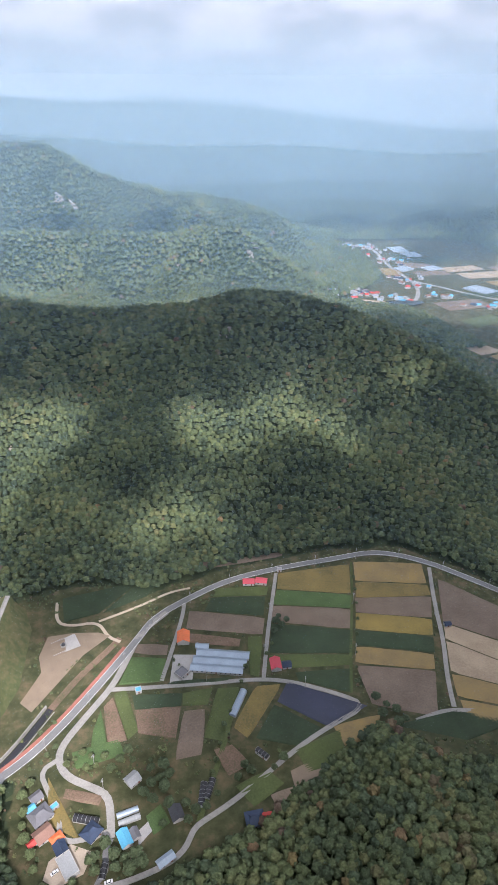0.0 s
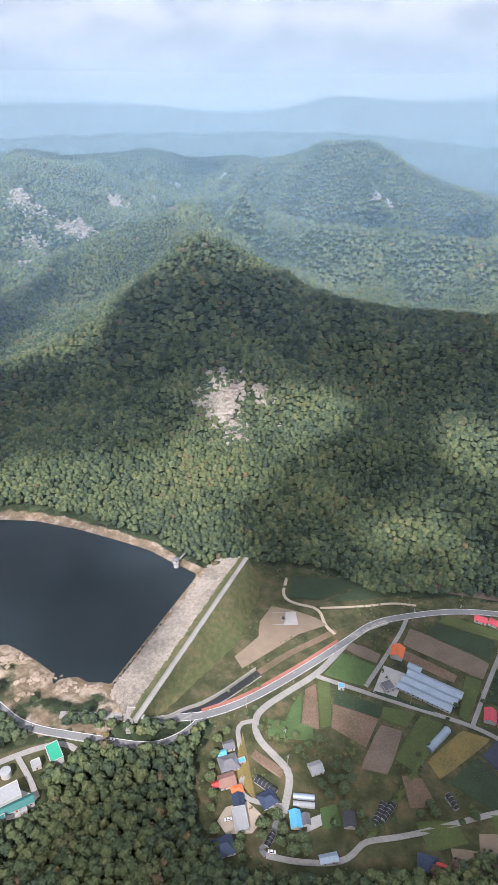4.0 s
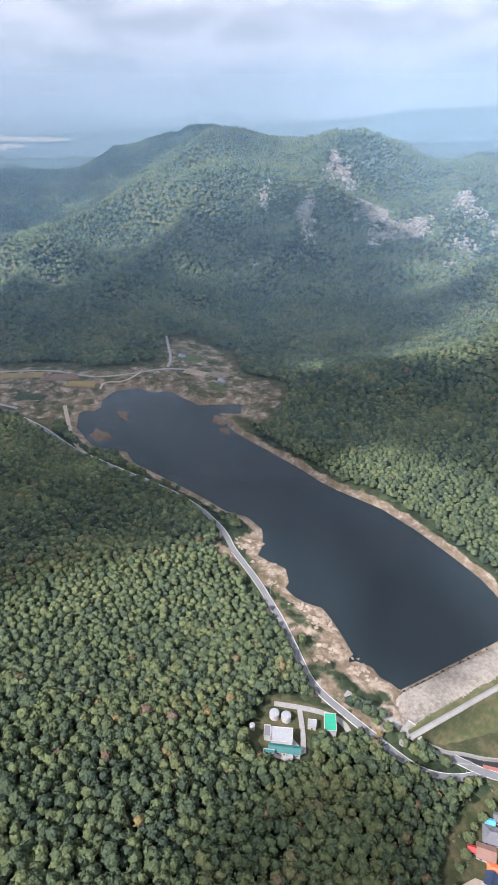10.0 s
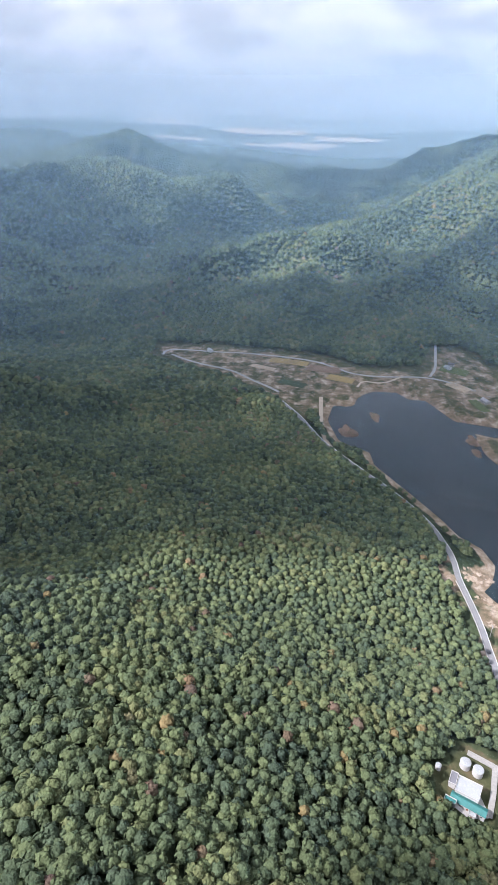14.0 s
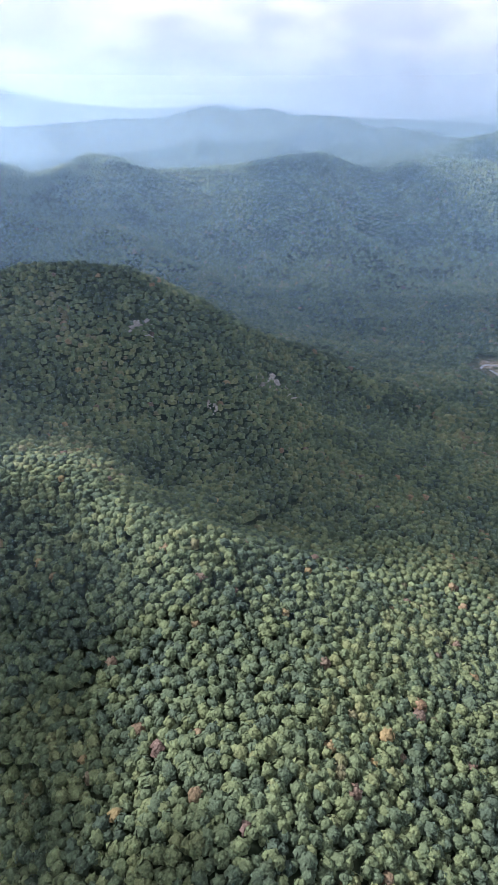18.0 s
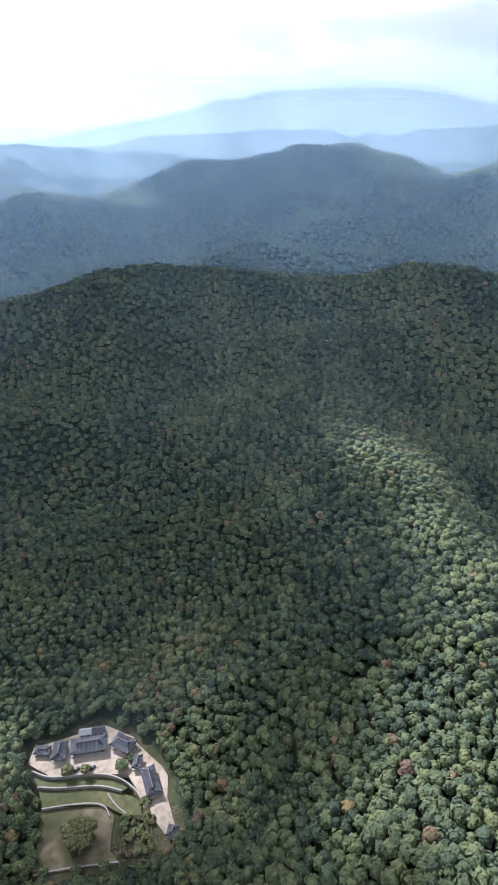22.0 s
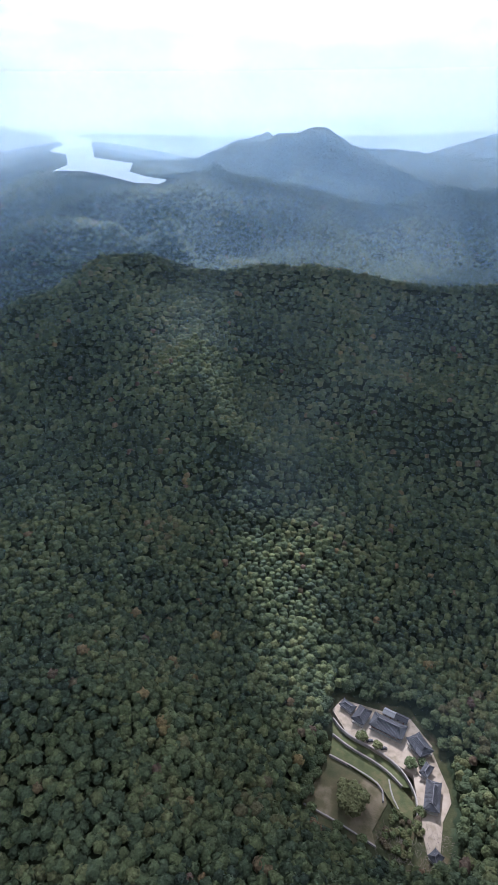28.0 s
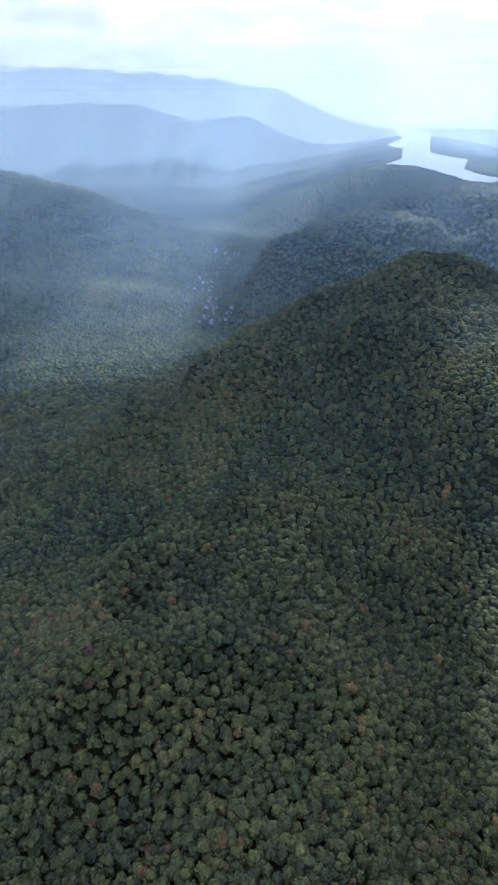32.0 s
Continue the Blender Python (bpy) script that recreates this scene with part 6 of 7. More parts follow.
def temple_hall(x, y, l, w, turn, high, label, rise=None, name="temple_hall"):
    """A timber hall under a curved tiled roof, on a stone terrace."""
    t = thing(name, x, y, TEMPLE_Z, turn, label, "temple hall", "temple halls")
    part("terrace", boxed(-l / 2 - 0.5, l / 2 + 0.5, -w / 2 - 0.5, w / 2 + 0.5, -2.0, 0.7, bevel=0.08), PAINT["stone_wall"], t)
    part("wall", boxed(-l / 2 + 0.8, l / 2 - 0.8, -w / 2 + 0.8, w / 2 - 0.8, 0.7, high, bevel=0.03), PAINT["white_wall"], t)
    n = max(2, round(l / 3))
    for s in (-1, 1):
        for i in range(n + 1):
            px = -l / 2 + 0.6 + i * (l - 1.2) / n
            part("pillar", tube(bmesh.new(), 0.18, 0.7, high, 8, x=px, y=s * (w / 2 - 0.6)), PAINT["timber"], t)
        for i in range(n):
            px = -l / 2 + 0.6 + (i + 0.5) * (l - 1.2) / n
            part("door", boxed(px - 0.9, px + 0.9, s * (w / 2 - 0.78) - 0.05, s * (w / 2 - 0.78) + 0.05, 0.8, high - 0.5), PAINT["timber"], t)
    rise = rise or w * 0.36
    r = part("roof", hip(bmesh.new(), l, w, high, rise, over=1.0, curl=0.7, thick=0.35), PAINT["dark_tile"], t, "dark grey tiled roof with upturned corners")
    half = max(0.4, (l - w) / 2 + w * 0.18)
    part("ridge", boxed(-half - 0.5, half + 0.5, -0.28, 0.28, high + rise - 0.1, high + rise + 0.55, bevel=0.08), PAINT["grey_tile"], r)
    for sx in (-1, 1):
        for sy in (-1, 1):
            bm = bmesh.new()
            a, b = Vector((sx * half, 0, high + rise)), Vector((sx * (l / 2 + 0.9), sy * (w / 2 + 0.9), high + 0.75))
            m = (a + b) / 2 + Vector((0, 0, -rise * 0.1))
            ring = []
            for p in (a, m, b):
                ring.append([bm.verts.new(p + Vector((dx, dy, dz))) for dx, dy, dz in ((-0.16, 0.1, -0.1), (0.16, -0.1, -0.1), (0.12, -0.08, 0.28), (-0.12, 0.08, 0.28))])
            for c, d in zip(ring[:-1], ring[1:]):
                for i in range(4):
                    bm.faces.new((c[i], c[(i + 1) % 4], d[(i + 1) % 4], d[i]))
            part("hip_ridge", bm, PAINT["grey_tile"], r)
    # tile rows down both slopes
    for s in (-1, 1):
        for i in range(int(2 * half / 0.8)):
            px = -half + 0.4 + i * 0.8
            bm = bmesh.new()
            ring = []
            for y0, z0 in ((0.3, high + rise), ((w / 2 + 1) * 0.5, high + rise * 0.42 + 0.08), (w / 2 + 0.98, high + 0.08)):
                ring.append([bm.verts.new((px + dx, s * y0, z0 + dz)) for dx, dz in ((-0.12, 0.0), (0.0, 0.14), (0.12, 0.0))])
            for c, d in zip(ring[:-1], ring[1:]):
                for k in range(2):
                    bm.faces.new((c[k], c[k + 1], d[k + 1], d[k]))
            part("tile_row", bm, PAINT["grey_tile"], r)
    return t


temple_hall(-14.2, -270.1, 20, 9.0, 164, 4.2, "long main temple hall with a dark tiled roof")
temple_hall(-42.2, -231, 16.5, 6.8, -94, 3.9, "temple hall with white walls beside the sandy path")
temple_hall(-34.1, -262.0, 12.5, 8.2, 129, 3.9, "temple hall at the corner of the upper yard")
temple_hall(2.9, -274.0, 10.5, 7.0, -111, 3.8, "small temple hall facing the upper yard")
temple_hall(-38.5, -246.5, 7.0, 3.6, -117, 3.4, "small temple gate house with a tiled roof")
temple_hall(12.5, -279.5, 8.0, 4.4, 152, 2.8, "low tiled lodge by the trees")
temple_hall(-44.5, -198.5, 4.6, 4.2, -129, 2.8, "small square pavilion on the slope")
house("store_shed", -14.4, -281, 7.2, 4.4, 163, 2.6, "gable", "white_roof", "grey_wall", "pale metal-roofed store behind the hall", "shed", "temple sheds", level=TEMPLE_Z + 0.5)
house("store_shed", -22.4, -279, 7.6, 4.4, 164, 2.6, "gable", "dark_tile", "grey_wall", "dark-roofed store behind the hall", "shed", "temple sheds", level=TEMPLE_Z + 0.5)


def plateau(name, text, level, mat, label, depth=4.0):
    bm = bmesh.new()
    ring = pairs(text)
    top = [bm.verts.new((x, y, level)) for x, y in ring]
    low = [bm.verts.new((x, y, level - depth)) for x, y in ring]
    area = sum(a[0] * b[1] - b[0] * a[1] for a, b in zip(ring, ring[1:] + ring[:1]))
    f = bm.faces.new(top if area > 0 else top[::-1])
    for i in range(len(ring)):
        j = (i + 1) % len(ring)
        bm.faces.new((top[i], top[j], low[j], low[i]))
    bmesh.ops.triangulate(bm, faces=[f])
    return tagged(part(name, bm, mat), label, "terrace", kind="structure")


plateau("temple_yard", "22,-276 17,-286 -4,-284 -28,-282 -42,-266 -33,-252 -33,-243 -26,-246 -10,-253 11,-262", TEMPLE_Z, SANDY, "pale sandy upper yard of the temple")
plateau("temple_path", "-31,-245 -33,-252 -42,-262 -47,-250 -51.5,-240 -53,-232 -48.5,-220 -47,-200 -40.5,-200 -36.6,-215 -34.2,-229", TEMPLE_Z - 0.02, SANDY, "pale sandy path past the temple halls")
plateau("temple_terrace", "21,-270 11,-260 -10,-254 -24,-246 -31,-237 -26,-236 -14,-246 6,-253 19,-261", 6.6, GRASS, "narrow grassed terrace below the yard")
plateau("temple_terrace", "19,-260 6,-253 -14,-246 -26,-236 -34,-228 -34,-218 -24,-222 -14,-234 4,-242 19,-247", 4.6, GRASS, "grassed terrace above the lower yard")
plateau("lower_yard", "20,-248 4,-243 -15,-236 -18,-226 -11,-208 -14,-200 11,-208 30,-213 23,-234", 2.8, WORN, "worn earth lower yard of the temple")


def stone_wall(text, level, high):
    line = pairs(text)
    t = thing("stone_wall", 0, 0, 0, 0, "grey dry stone terrace wall below the temple", "wall", "terrace walls", kind="structure")
    p = resample(line, 1.5)
    rng = np.random.RandomState(int(abs(p[0][0]) * 10))
    bm = bmesh.new()
    for (x0, y0), (x1, y1) in zip(p[:-1], p[1:]):
        a = math.atan2(y1 - y0, x1 - x0)
        for k in range(2):
            s = bmesh.new()
            box(s, -0.78, 0.78, -0.42, 0.42, 0, high / 2 + 0.04, bevel=0.08)
            bmesh.ops.transform(s, matrix=Matrix.Translation(((x0 + x1) / 2 + rng.uniform(-0.06, 0.06), (y0 + y1) / 2 + rng.uniform(-0.06, 0.06), level - high + k * high / 2)) @ Matrix.Rotation(a + rng.uniform(-0.06, 0.06), 4, "Z"), verts=s.verts)
            part("stone", s, PAINT["stone_wall"], t)
    bm.free()


stone_wall("20.7,-270.2 10.7,-260.2 -10.3,-254.2 -23.7,-246.4 -31,-236.6 -34.3,-227.8 -34.5,-219.6", TEMPLE_Z + 0.4, 2.6)
stone_wall("19.2,-260.2 6.6,-253.3 -14,-246.1 -25.6,-236.6", 6.9, 2.2)
stone_wall("19.1,-246.9 4,-242.7 -14.2,-235.4 -15.6,-225.9", 4.9, 2.2)
stone_wall("-17.7,-239.9 -20.4,-229.8 -24.5,-223.4", 5.0, 1.6)
stone_wall("28.7,-213.2 10.9,-208.9 -13.8,-200.2", 3.6, 2.4)


def build_car(x, y, z, turn, paint, label):
    t = thing("car", x, y, z, turn, label, "car", "parked cars")
    part("body", boxed(-2.2, 2.2, -0.88, 0.88, 0.35, 0.95, bevel=0.15), PAINT[paint], t)
    c = bmesh.new()
    box(c, -1.3, 1.1, -0.78, 0.78, 0.95, 1.5)
    for v in c.verts:
        if v.co.z > 1.2:
            v.co.x *= 0.72
            v.co.y *= 0.85
    part("cabin", c, PAINT["glass"], t)
    part("roof", boxed(-0.9, 0.75, -0.64, 0.64, 1.5, 1.54), PAINT[paint], t)
    for px in (-1.4, 1.4):
        for py in (-0.85, 0.85):
            w = tube(bmesh.new(), 0.34, -0.11, 0.11, 12)
            bmesh.ops.transform(w, matrix=Matrix.Translation((px, py, 0.34)) @ Matrix.Rotation(radians(90), 4, "X"), verts=w.verts)
            part("wheel", w, PAINT["black_car"], t)


build_car(-13.0, -256.2, TEMPLE_Z, 20, "black_car", "dark parked car in the temple yard")
build_car(-8.6, -257.6, TEMPLE_Z, 24, "white_car", "white parked car in the temple yard")
build_car(-4.0, -259.2, TEMPLE_Z, 24, "black_car", "dark parked car in the temple yard")
build_car(-101, 176, at(-101, 176) + 0.4, 40, "white_car", "white car parked in the village yard")
build_car(-72, 172, at(-72, 172) + 0.5, 20, "white_car", "white car by the village lane")
build_car(-186, 181, at(-186, 181) + 0.5, 40, "white_car", "white car on the shore road")
build_tree(1.0, -259.5, 6, 8, 0.72, 201, "clipped olive garden tree in the temple yard", "temple trees", TEMPLE_Z)
build_tree(-9.0, -255.6, 5.4, 7, 0.74, 202, "clipped olive garden tree in the temple yard", "temple trees", TEMPLE_Z)
build_tree(-29.5, -249, 6, 8.5, 0.5, 203, "green tree beside the temple yard", "temple trees", TEMPLE_Z)
build_tree(2.0, -221.0, 13, 21, 0.8, 204, "large yellowing tree in the lower temple yard", "temple trees", 2.8)
build_tree(20.5, -193, 10, 11, 0.97, 205, "rust-brown autumn tree below the temple", "temple trees")
build_tree(26, -288, 11, 9, 0.3, 206, "dark green tree behind the temple", "temple trees")
rng = np.random.RandomState(77)
for i in range(60):
    x, y = rng.uniform(-38, -17), rng.uniform(-224, -198)
    if x > -20 and y < -214:
        continue
    build_tree(x, y, rng.uniform(1.6, 3.4), rng.uniform(2.6, 5.0), rng.uniform(0.5, 0.85), 600 + i, "straggling green shrub on the temple slope", "temple shrubs", max(at(x, y), 2.5) if y < -208 else 3.0)


for i, (x, y, tall, wide, hue) in enumerate(((27, -246, 8, 9, 0.35), (29, -236, 9, 10, 0.3), (30, -226, 8, 9, 0.5), (31, -217, 9, 10, 0.4), (26, -256, 8, 9, 0.45), (25, -266, 9, 10, 0.3), (27, -277, 10, 11, 0.2), (14, -292, 10, 10, 0.3), (2, -290, 9, 10, 0.35),
                                             (-38, -278, 8, 9, 0.4), (-48, -266, 8, 9, 0.5), (-56, -252, 7, 8, 0.6), (-58, -240, 7, 8, 0.45), (26, -203, 8, 9, 0.4), (14, -190, 8, 9, 0.5), (4, -186, 8, 10, 0.45), (-8, -186, 8, 10, 0.55), (-18, -188, 7, 9, 0.5), (-30, -184, 7, 8, 0.5), (-58, -214, 8, 9, 0.4),
                                             (-36, -252, 5, 6, 0.4), (22, -252, 6, 7, 0.55), (23.5, -242, 7, 8, 0.4), (25.5, -232, 7, 8.5, 0.5), (27.5, -221, 7, 8, 0.35), (24, -211, 6, 7, 0.55), (8, -205, 5, 7, 0.5), (-6, -201, 5, 7, 0.6))):
    build_tree(x, y, tall, wide, hue, 400 + i, "full green tree at the edge of the temple ground", "temple trees")


def dead_branches(x0, y0, x1, y1, count, seed):
    rng = np.random.RandomState(seed)
    bm = bmesh.new()
    for i in range(count):
        x, y = rng.uniform(x0, x1), rng.uniform(y0, y1)
        ln = rng.uniform(1.5, 4.5)
        b = bmesh.new()
        tube(b, 0.09, 0, ln, 5, 0.03)
        m = Matrix.Translation((x, y, max(at(x, y), 2.5) + 0.5)) @ Matrix.Rotation(rng.uniform(0, 6.3), 4, "Z") @ Matrix.Rotation(radians(rng.uniform(60, 95)), 4, "X")
        bmesh.ops.transform(b, matrix=m, verts=b.verts)
        me = bpy.data.meshes.new("tmp")
        b.to_mesh(me)
        b.free()
        bm.from_mesh(me)
        bpy.data.meshes.remove(me)
    tagged(part("fallen_branches", bm, PAINT["dead_wood"]), "heap of grey fallen branches on the slope", "branches", kind="stuff")


dead_branches(-54, -214, -14, -184, 420, 9)
# clipped hedge bed below the wall
bed = rows_mesh("hedge_bed", [(18, -203), (2, -199), (4, -193), (20, -197)], CROPS["green"], 1.4, 0.5, 0.6)
tagged(new("hedge_bed", bed), "bright green planted bed below the temple wall", "garden bed", kind="structure")


# ---- bare rock on the slopes ----
def outcrop(x, y, wide, tall, count, seed, label="pale bare granite outcrop on the wooded slope", flat=0.8, mat=None):
    """Angular blocks in a few knots, half sunk in the slope."""
    rng = np.random.RandomState(seed)
    d = Vector((-x, -y, 0)).normalized()
    side = Vector((-d.y, d.x, 0))
    knots = [(rng.normal(0, 0.3), rng.normal(0, 0.28)) for _ in range(5)]
    V, F, P, o = [], [], [], 0
    for i in range(count):
        ku, kw = knots[rng.randint(5)]
        u, w = ku + rng.normal(0, 0.14), kw + rng.normal(0, 0.14)
        px, py = x + side.x * u * wide + d.x * w * tall, y + side.y * u * wide + d.y * w * tall
        v, f = lobe(rng.randint(4, 7), 3, rng)
        v = v * (1 + rng.uniform(-0.3, 0.3, (len(v), 1)))
        s = rng.uniform(0.04, 0.13) * math.sqrt(wide * tall)
        v = v * (s * rng.uniform(0.7, 1.4), s, s * flat)
        c = rng.uniform(0, 6.28)
        v = np.c_[v[:, 0] * math.cos(c) - v[:, 1] * math.sin(c), v[:, 0] * math.sin(c) + v[:, 1] * math.cos(c), v[:, 2]]
        V.append(v)
        P.append((px, py, 0.1 * s))
        F.append(f + o)
        o += len(v)
    P = np.array(P)
    P[:, 2] += height(P[:, 0], P[:, 1])
    V = [v + p for v, p in zip(V, P)]
    me = mesh_from("rock_outcrop", np.concatenate(V), np.concatenate(F), mat or ROCK, False)
    tagged(new("rock_outcrop", me), label, "rock", kind="stuff")


for k, o in enumerate(OUTCROPS):
    outcrop(*o[:4], int(o[4] * 1.8), 500 + k)

# ---- the far valley town ----
def small_house(name, x, y, l, w, high, turn, roof, label, group, z=None):
    t = thing(name, x, y, (at(x, y) if z is None else z), turn, label, "house", group)
    part("wall", boxed(-l / 2, l / 2, -w / 2, w / 2, -1.5, high), PAINT["white_wall"], t)
    part("roof", gable(bmesh.new(), l, w, high, w * 0.3, 0.5, 0.3), PAINT[roof], t)
    return t


def quad_at(x, y, l, w, turn):
    a = radians(turn)
    return [(x + u * l / 2 * math.cos(a) - v * w / 2 * math.sin(a), y + u * l / 2 * math.sin(a) + v * w / 2 * math.cos(a)) for u, v in ((-1, -1), (1, -1), (1, 1), (-1, 1))]


rng = np.random.RandomState(31)
ROOFS = ("grey_tile", "blue_roof", "white_roof", "brown_roof", "navy_roof", "white_roof", "steel_roof", "red_roof")
for cx, cy, sx, sy, count in ((240, 1290, 55, 30, 26), (310, 1280, 30, 25, 12), (250, 1810, 40, 40, 14), (320, 1760, 45, 45, 16), (365, 1650, 30, 50, 14), (380, 1440, 40, 50, 14), (400, 1310, 40, 25, 8), (480, 1250, 60, 40, 8)):
    for i in range(count):
        x, y = cx + rng.normal(0, sx * 0.6), cy + rng.normal(0, sy * 0.6)
        small_house("town_house", x, y, rng.uniform(8, 14), rng.uniform(6, 9), rng.uniform(2.6, 5), rng.uniform(0, 180), ROOFS[rng.randint(len(ROOFS))], "small house of the far valley town", "town houses")
for x, y, l, w, turn, kind_of in ((442, 1257, 110, 60, 20, "brown"), (520, 1340, 120, 50, 25, "dark"), (581, 1532, 130, 60, 15, "tan"), (620, 1450, 120, 60, 20, "straw"), (540, 1600, 110, 50, 20, "tan"), (434, 1617, 80, 50, 10, "brown"), (450, 1540, 90, 45, 15, "brown"),
                              (420, 1700, 70, 60, 5, "dark"), (500, 1700, 100, 60, 15, "dark"), (390, 992, 60, 45, 35, "tan"), (430, 960, 60, 40, 35, "straw"), (370, 1030, 40, 35, 40, "ochre"), (470, 1030, 70, 40, 30, "green"), (520, 1150, 90, 50, 25, "straw"), (450, 1150, 80, 45, 30, "olive"),
                              (650, 1300, 110, 70, 20, "tan"), (680, 1600, 120, 80, 20, "brown"), (350, 1540, 50, 60, 5, "straw"), (250, 1240, 60, 22, 5, "tan"), (105, 1251, 70, 45, 10, "olive"), (-77, 1190, 60, 40, 0, "olive")):
    tagged(new("field", rows_mesh("field", quad_at(x, y, l, w, turn), CROPS[kind_of], 5.0, 0.3, 1.2)), FIELD_NAMES[kind_of] + " in the far valley", "field", kind="structure")
for x, y, n, turn in ((420, 1760, 5, 20), (450, 1720, 5, 20), (395, 1560, 4, 40), (530, 1350, 7, 35), (470, 1580, 4, 35), (262, 655, 0, 0)):
    for i in range(n):
        a = radians(turn + 90)
        house("greenhouse", x + math.cos(a) * i * 9, y + math.sin(a) * i * 9, 46, 6.5, turn, 1.2, "vault", "steel_roof", "grey_wall", "pale blue film greenhouse of the valley town", "greenhouse", "town greenhouses")
pond = bmesh.new()
ring = [(319 + 38 * math.cos(a) * (1 + 0.15 * math.sin(3 * a)), 1246 + 17 * math.sin(a)) for a in np.linspace(0, 2 * math.pi, 28, endpoint=False)]
pz = max(at(x, y) for x, y in ring) + 0.4
pond.faces.new([pond.verts.new((x, y, pz)) for x, y in ring])
bmesh.ops.triangulate(pond, faces=pond.faces)
tagged(part("pond", pond, WATER), "blue farm pond beside the town", "water", kind="structure")
v, f = ribbon(pairs("330,1240 370,1330 385,1450 350,1600 340,1760 250,1850 120,1960"), 9, 1.4, step=20)
tagged(new("town_road", mesh_from("town_road", v, f, CONCRETE, False)), "pale road through the far valley town", "road", kind="structure")
v, f = ribbon(pairs("385,1450 520,1290 640,1240 760,1200"), 8, 1.4, step=20)
tagged(new("town_road", mesh_from("town_road", v, f, CONCRETE, False)), "pale road across the far valley fields", "road", kind="structure")


def solar_array(x, y, rows, cols, turn):
    t = thing("solar_array", x, y, at(x, y), turn, "ground-mounted solar panels in rows", "solar panels", "solar arrays")
    for i in range(rows):
        p = boxed(-cols * 2.2, cols * 2.2, i * 6 - 1.6, i * 6 + 1.6, 1.0, 1.15)
        for vtx in p.verts:
            vtx.co.z += (vtx.co.y - i * 6) * 0.35 + at(x, y + i * 3) - at(x, y)
        row = part("panel_row", p, PAINT["navy_roof"], t)
        for k in range(3):
            part("post", tube(bmesh.new(), 0.12, -1, 1, 6, x=(k - 1) * cols * 1.8, y=i * 6), PAINT["metal"], row)


solar_array(330, 800, 5, 7, 35)
solar_array(300, 760, 5, 7, 35)
solar_array(560, 1330, 5, 8, 35)

# ---- villages down the southern valley ----
rng = np.random.RandomState(32)
for cx, cy, s, count in ((825, -782, 28, 16), (858, -806, 24, 10), (965, -888, 26, 10), (1000, -930, 24, 6), (1085, -1060, 24, 10), (1115, -1112, 22, 8), (1180, -1125, 26, 8), (545, -385, 10, 3)):
    for i in range(count):
        x, y = cx + rng.normal(0, s * 0.6), cy + rng.normal(0, s * 0.6)
        small_house("valley_house", x, y, rng.uniform(6, 11), rng.uniform(5, 7), rng.uniform(2.6, 4), rng.uniform(0, 180), ("white_roof", "brown_roof", "grey_tile", "white_roof")[rng.randint(4)], "pale house in the southern valley", "valley houses", at(x, y) + 3)
v, f = ribbon(pairs("800,-760 840,-795 900,-840 970,-895 1030,-980 1090,-1065 1125,-1118 1190,-1130"), 11, 5.0, step=15, thick=5)
tagged(new("valley_lane", mesh_from("valley_lane", v, f, CONCRETE, False)), "pale road down the southern valley", "road", kind="structure")


# ---- the far lake ----
def build_far_lake():
    bm = bmesh.new()
    f = bm.faces.new([bm.verts.new((x, y, LAKE_LEVEL)) for x, y in lake])
    if f.normal.z < 0 or sum(a[0] * b[1] - b[0] * a[1] for a, b in zip(lake, np.roll(lake, -1, 0))) < 0:
        bmesh.ops.reverse_faces(bm, faces=[f])
    bmesh.ops.triangulate(bm, faces=bm.faces)
    tagged(part("far_lake", bm, WATER), "bright winding lake among the far hills", "water", kind="structure")


build_far_lake()
# pale farmland on the far plain
for x, y, l, w, turn in ((-3720, -380, 260, 160, 100), (-3700, 180, 420, 150, 85), (-3800, 330, 300, 120, 80), (-3950, 560, 380, 120, 75), (-4150, 80, 500, 140, 90), (-4300, -500, 400, 160, 95)):
    tagged(new("field", rows_mesh("field", quad_at(x, y, l, w, turn), CROPS["tan"], 40.0, 1.0, 16.0)), "pale tan farmland on the far plain", "field", kind="structure")

# ---- head of the reservoir ----
v, f = ribbon(pairs("-923,-122 -881,-83 -847,-23 -816,-1 -790,24 -770,40"), 4.0, 0.5)
tagged(new("valley_road", mesh_from("valley_road", v, f, CONCRETE, False)), "pale track beside the stream bed", "road", kind="structure")
v, f = ribbon(pairs("-819,216 -800,190 -810,160 -790,150"), 3.0, 0.5)
tagged(new("valley_track", mesh_from("valley_track", v, f, PAINT["sand"], False)), "sandy track through the marsh", "road", kind="structure")
v, f = ribbon(pairs("-821,258 -849,274 -898,286 -937,296"), 4.0, 0.8)
tagged(new("valley_road", mesh_from("valley_road", v, f, CONCRETE, False)), "pale farm road up the side valley", "road", kind="structure")
for x, y, l, w, turn, k in ((-790, 290, 34, 18, 40, "tan"), (-770, 318, 30, 20, 30, "dirt"), (-845, 300, 40, 24, 60, "olive"), (-880, 60, 60, 18, 70, "straw"), (-850, 110, 50, 22, 70, "tilled"), (-815, 130, 40, 18, 60, "straw"), (-800, 60, 40, 16, 60, "dark"), (-860, 20, 40, 12, 60, "tan"), (-730, 300, 40, 14, 10, "olive")):
    tagged(new("field", rows_mesh("field", quad_at(x, y, l, w, turn), CROPS[k], 2.4, 0.3, 0.6)), FIELD_NAMES[k] + " at the reservoir's head", "field", kind="structure")
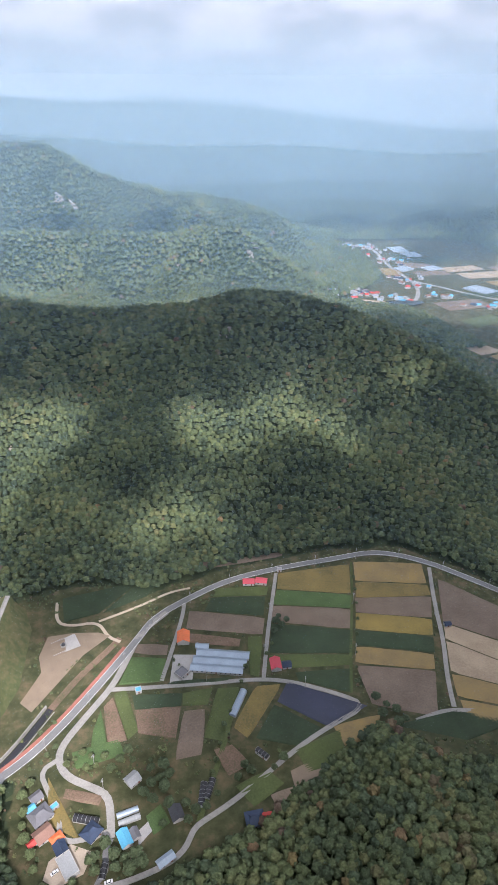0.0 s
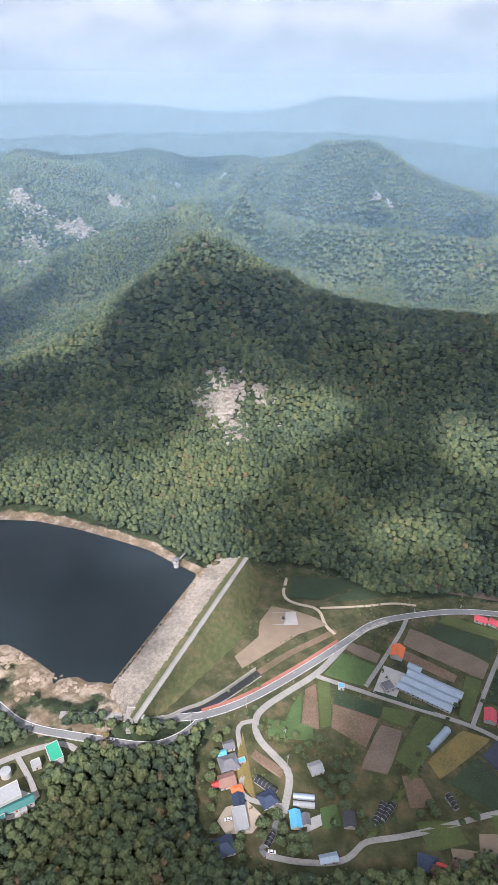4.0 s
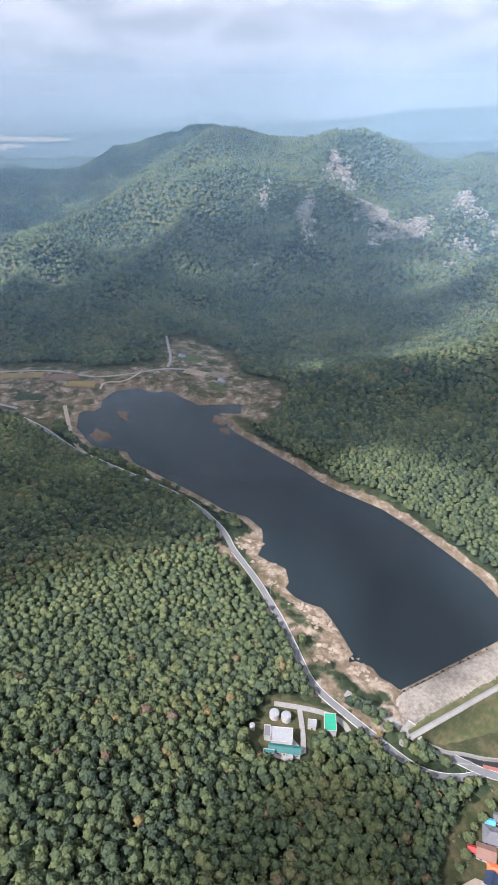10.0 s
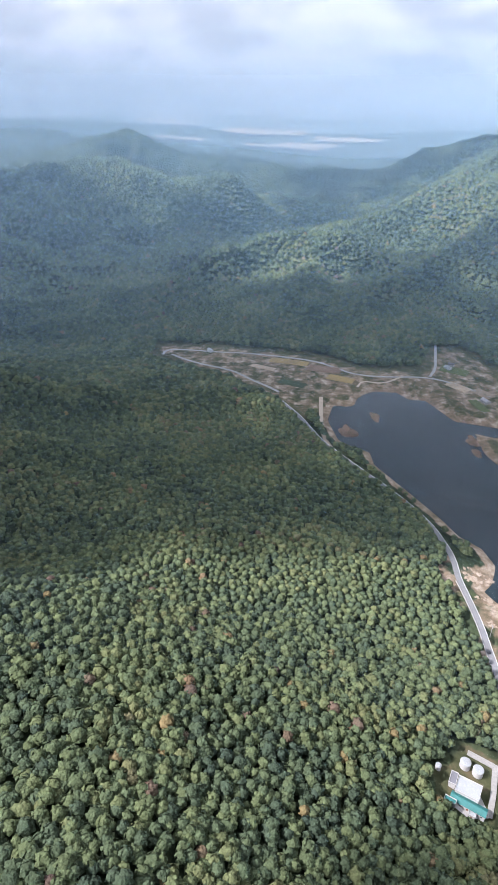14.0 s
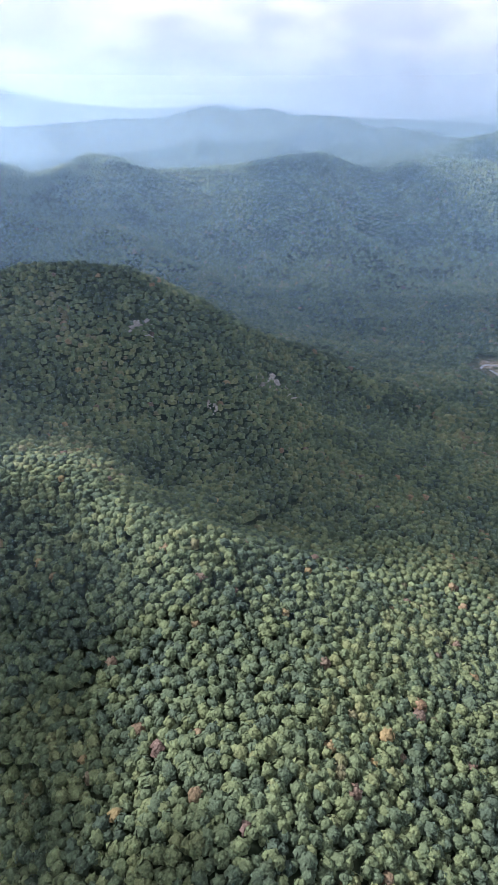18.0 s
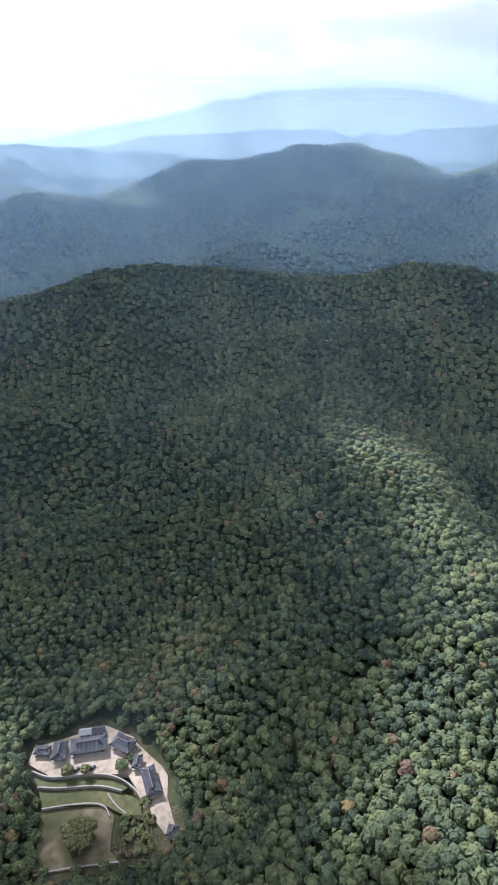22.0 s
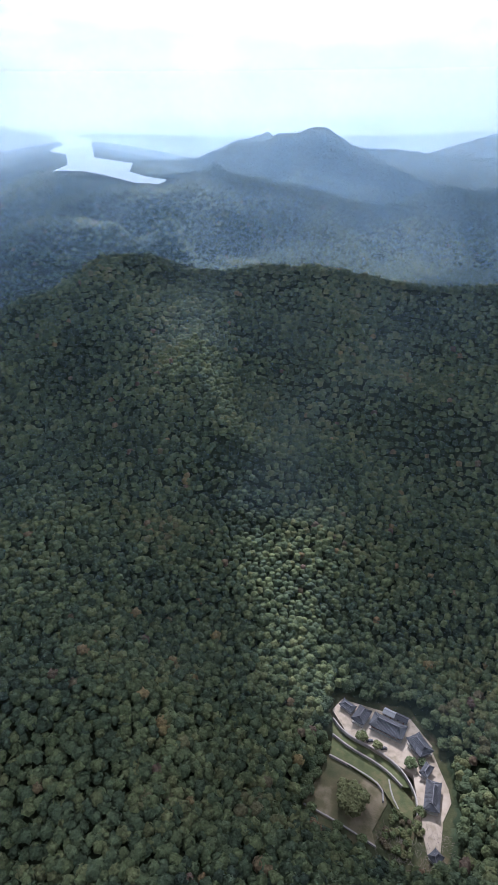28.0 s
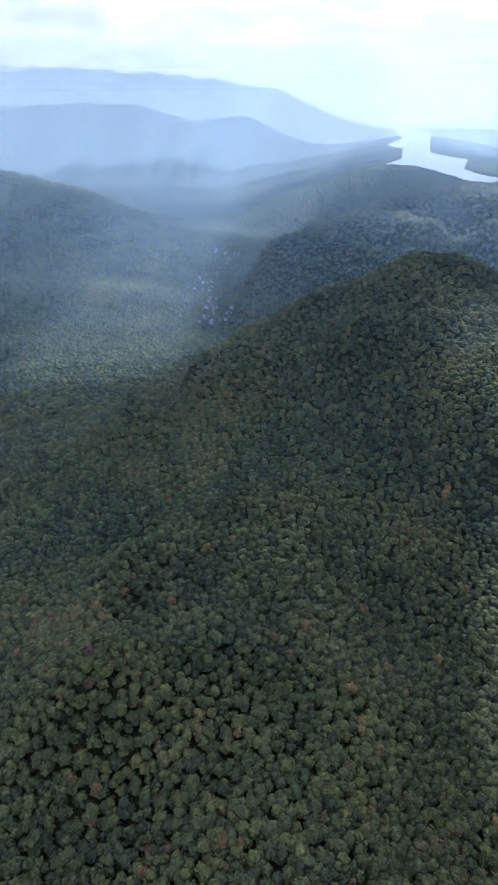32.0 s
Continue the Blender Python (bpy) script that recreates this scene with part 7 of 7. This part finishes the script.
for x, y, l, w, turn, roof in ((-850, 292, 10, 7, 30, "white_roof"), (-862, 300, 8, 6, 60, "grey_tile"), (-742, 312, 12, 7, 20, "white_roof"), (-930, -62, 10, 6, 30, "white_roof")):
    small_house("valley_house", x, y, l, w, 3, turn, roof, "small pale farmhouse at the reservoir's head", "valley houses")
for x, y, l, w in ((-700, 160, 20, 9), (-664, 120, 26, 14), (-640, 262, 22, 12), (-612, 258, 16, 8)):
    r = np.random.RandomState(int(-x))
    V, F, o = [], [], 0
    for i in range(14):
        vv, ff = lobe(9, 3, r)
        s = r.uniform(0.25, 0.5)
        V.append(vv * (l * s, w * s, 1.6) + (x + r.normal(0, l * 0.22), y + r.normal(0, w * 0.22), WATER_LEVEL - 0.6))
        F.append(ff + o)
        o += len(vv)
    tagged(new("mud_island", mesh_from("mud_island", np.concatenate(V), np.concatenate(F), CROPS["tilled"])), "low brown mud island in the shallows", "island")
v, f = ribbon(pairs("-606,94 -640,88 -674,88 -715,92 -755,96"), 5.0, 0.7)
tagged(new("causeway", mesh_from("causeway", v, f, PAINT["sand"], False)), "pale causeway across the shallows", "road", kind="structure")
# boulders and bare granite along the near shore
for k, (x, y, w, d, n) in enumerate(((-396, 192, 16, 12, 26), (-366, 190, 12, 9, 18), (-340, 186, 12, 8, 12), (-310, 192, 16, 10, 18), (-285, 196, 22, 12, 24), (-262, 190, 22, 12, 20), (-240, 196, 24, 10, 18), (-222, 205, 14, 8, 12))):
    outcrop(x, y, w * 1.3, d, n * 2, 700 + k, "pale bare granite along the shore", 0.35, SHORE_ROCK)


# ---- weeds and scrub on the open ground ----
def build_scrub():
    rng = np.random.RandomState(90)
    ring = FIELDS
    n = 9000
    x, y = rng.uniform(-205, 240, n), rng.uniform(150, 455, n)
    ok = (ring_distance(x, y, ring) < 4) & (wave(x / 17, y / 17, 51) + 0.6 * wave(x / 6, y / 6, 52) > 0.12)
    for _, text in PLOTS:
        ok &= ring_distance(x, y, np.array(pairs(text))) > 0.8
    ok &= ring_distance(x, y, np.array([(28, 306), (82, 285), (54, 268), (20, 289)])) > 1
    for line, w in ROAD_LINES:
        ok &= line_distance(x, y, line) > w / 2 + 1.5
    for text in ("72,296 78,340 87,394 92,436", "160,428 153,380 150,345 143,310 140,283", "112,272 140,283 200,272 260,262", "-119,244 -128,236 -118,222 -108,208 -103,192 -86,196 -78,200", "-95,338 -111,347 -118,365 -138,356 -154,348"):
        ok &= line_distance(x, y, pairs(text)) > 2.6
    for o in bpy.data.objects:
        if o.type == "EMPTY" and o.parent is None and "house" in o.name or o.name.split(".")[0] in ("shed", "barn", "cattle_barn", "farm_building"):
            p = o.matrix_world.translation
            ok &= np.hypot(x - p.x, y - p.y) > (22 if "cattle" in o.name else 7)
    ok &= ~((x < -160) & (y > 205) & (y < 375))
    ok &= ring_distance(x, y, np.array([(-154, 296), (-154, 348), (-123, 348), (-132, 318)])) > 1
    x, y = x[ok], y[ok]
    z = height(x, y)
    V, F, Hh, o = [], [], [], 0
    kinds = [crown(7, 5, 1, rng) for _ in range(6)]
    for i in range(len(x)):
        v, f = kinds[rng.randint(6)]
        s = rng.uniform(0.4, 1.5) ** 1.3
        V.append(v * (s, s, s * 0.9) + (x[i], y[i], z[i] + 0.15))
        F.append(f + o)
        Hh.append(np.full(len(v), rng.uniform(0.25, 0.9)))
        o += len(v)
    me = mesh_from("scrub", np.concatenate(V), np.concatenate(F), LEAVES, False)
    point_values(me, "hue", np.concatenate(Hh))
    tagged(new("scrub", me), "weeds and low scrub between the plots", "scrub", kind="stuff")


build_scrub()
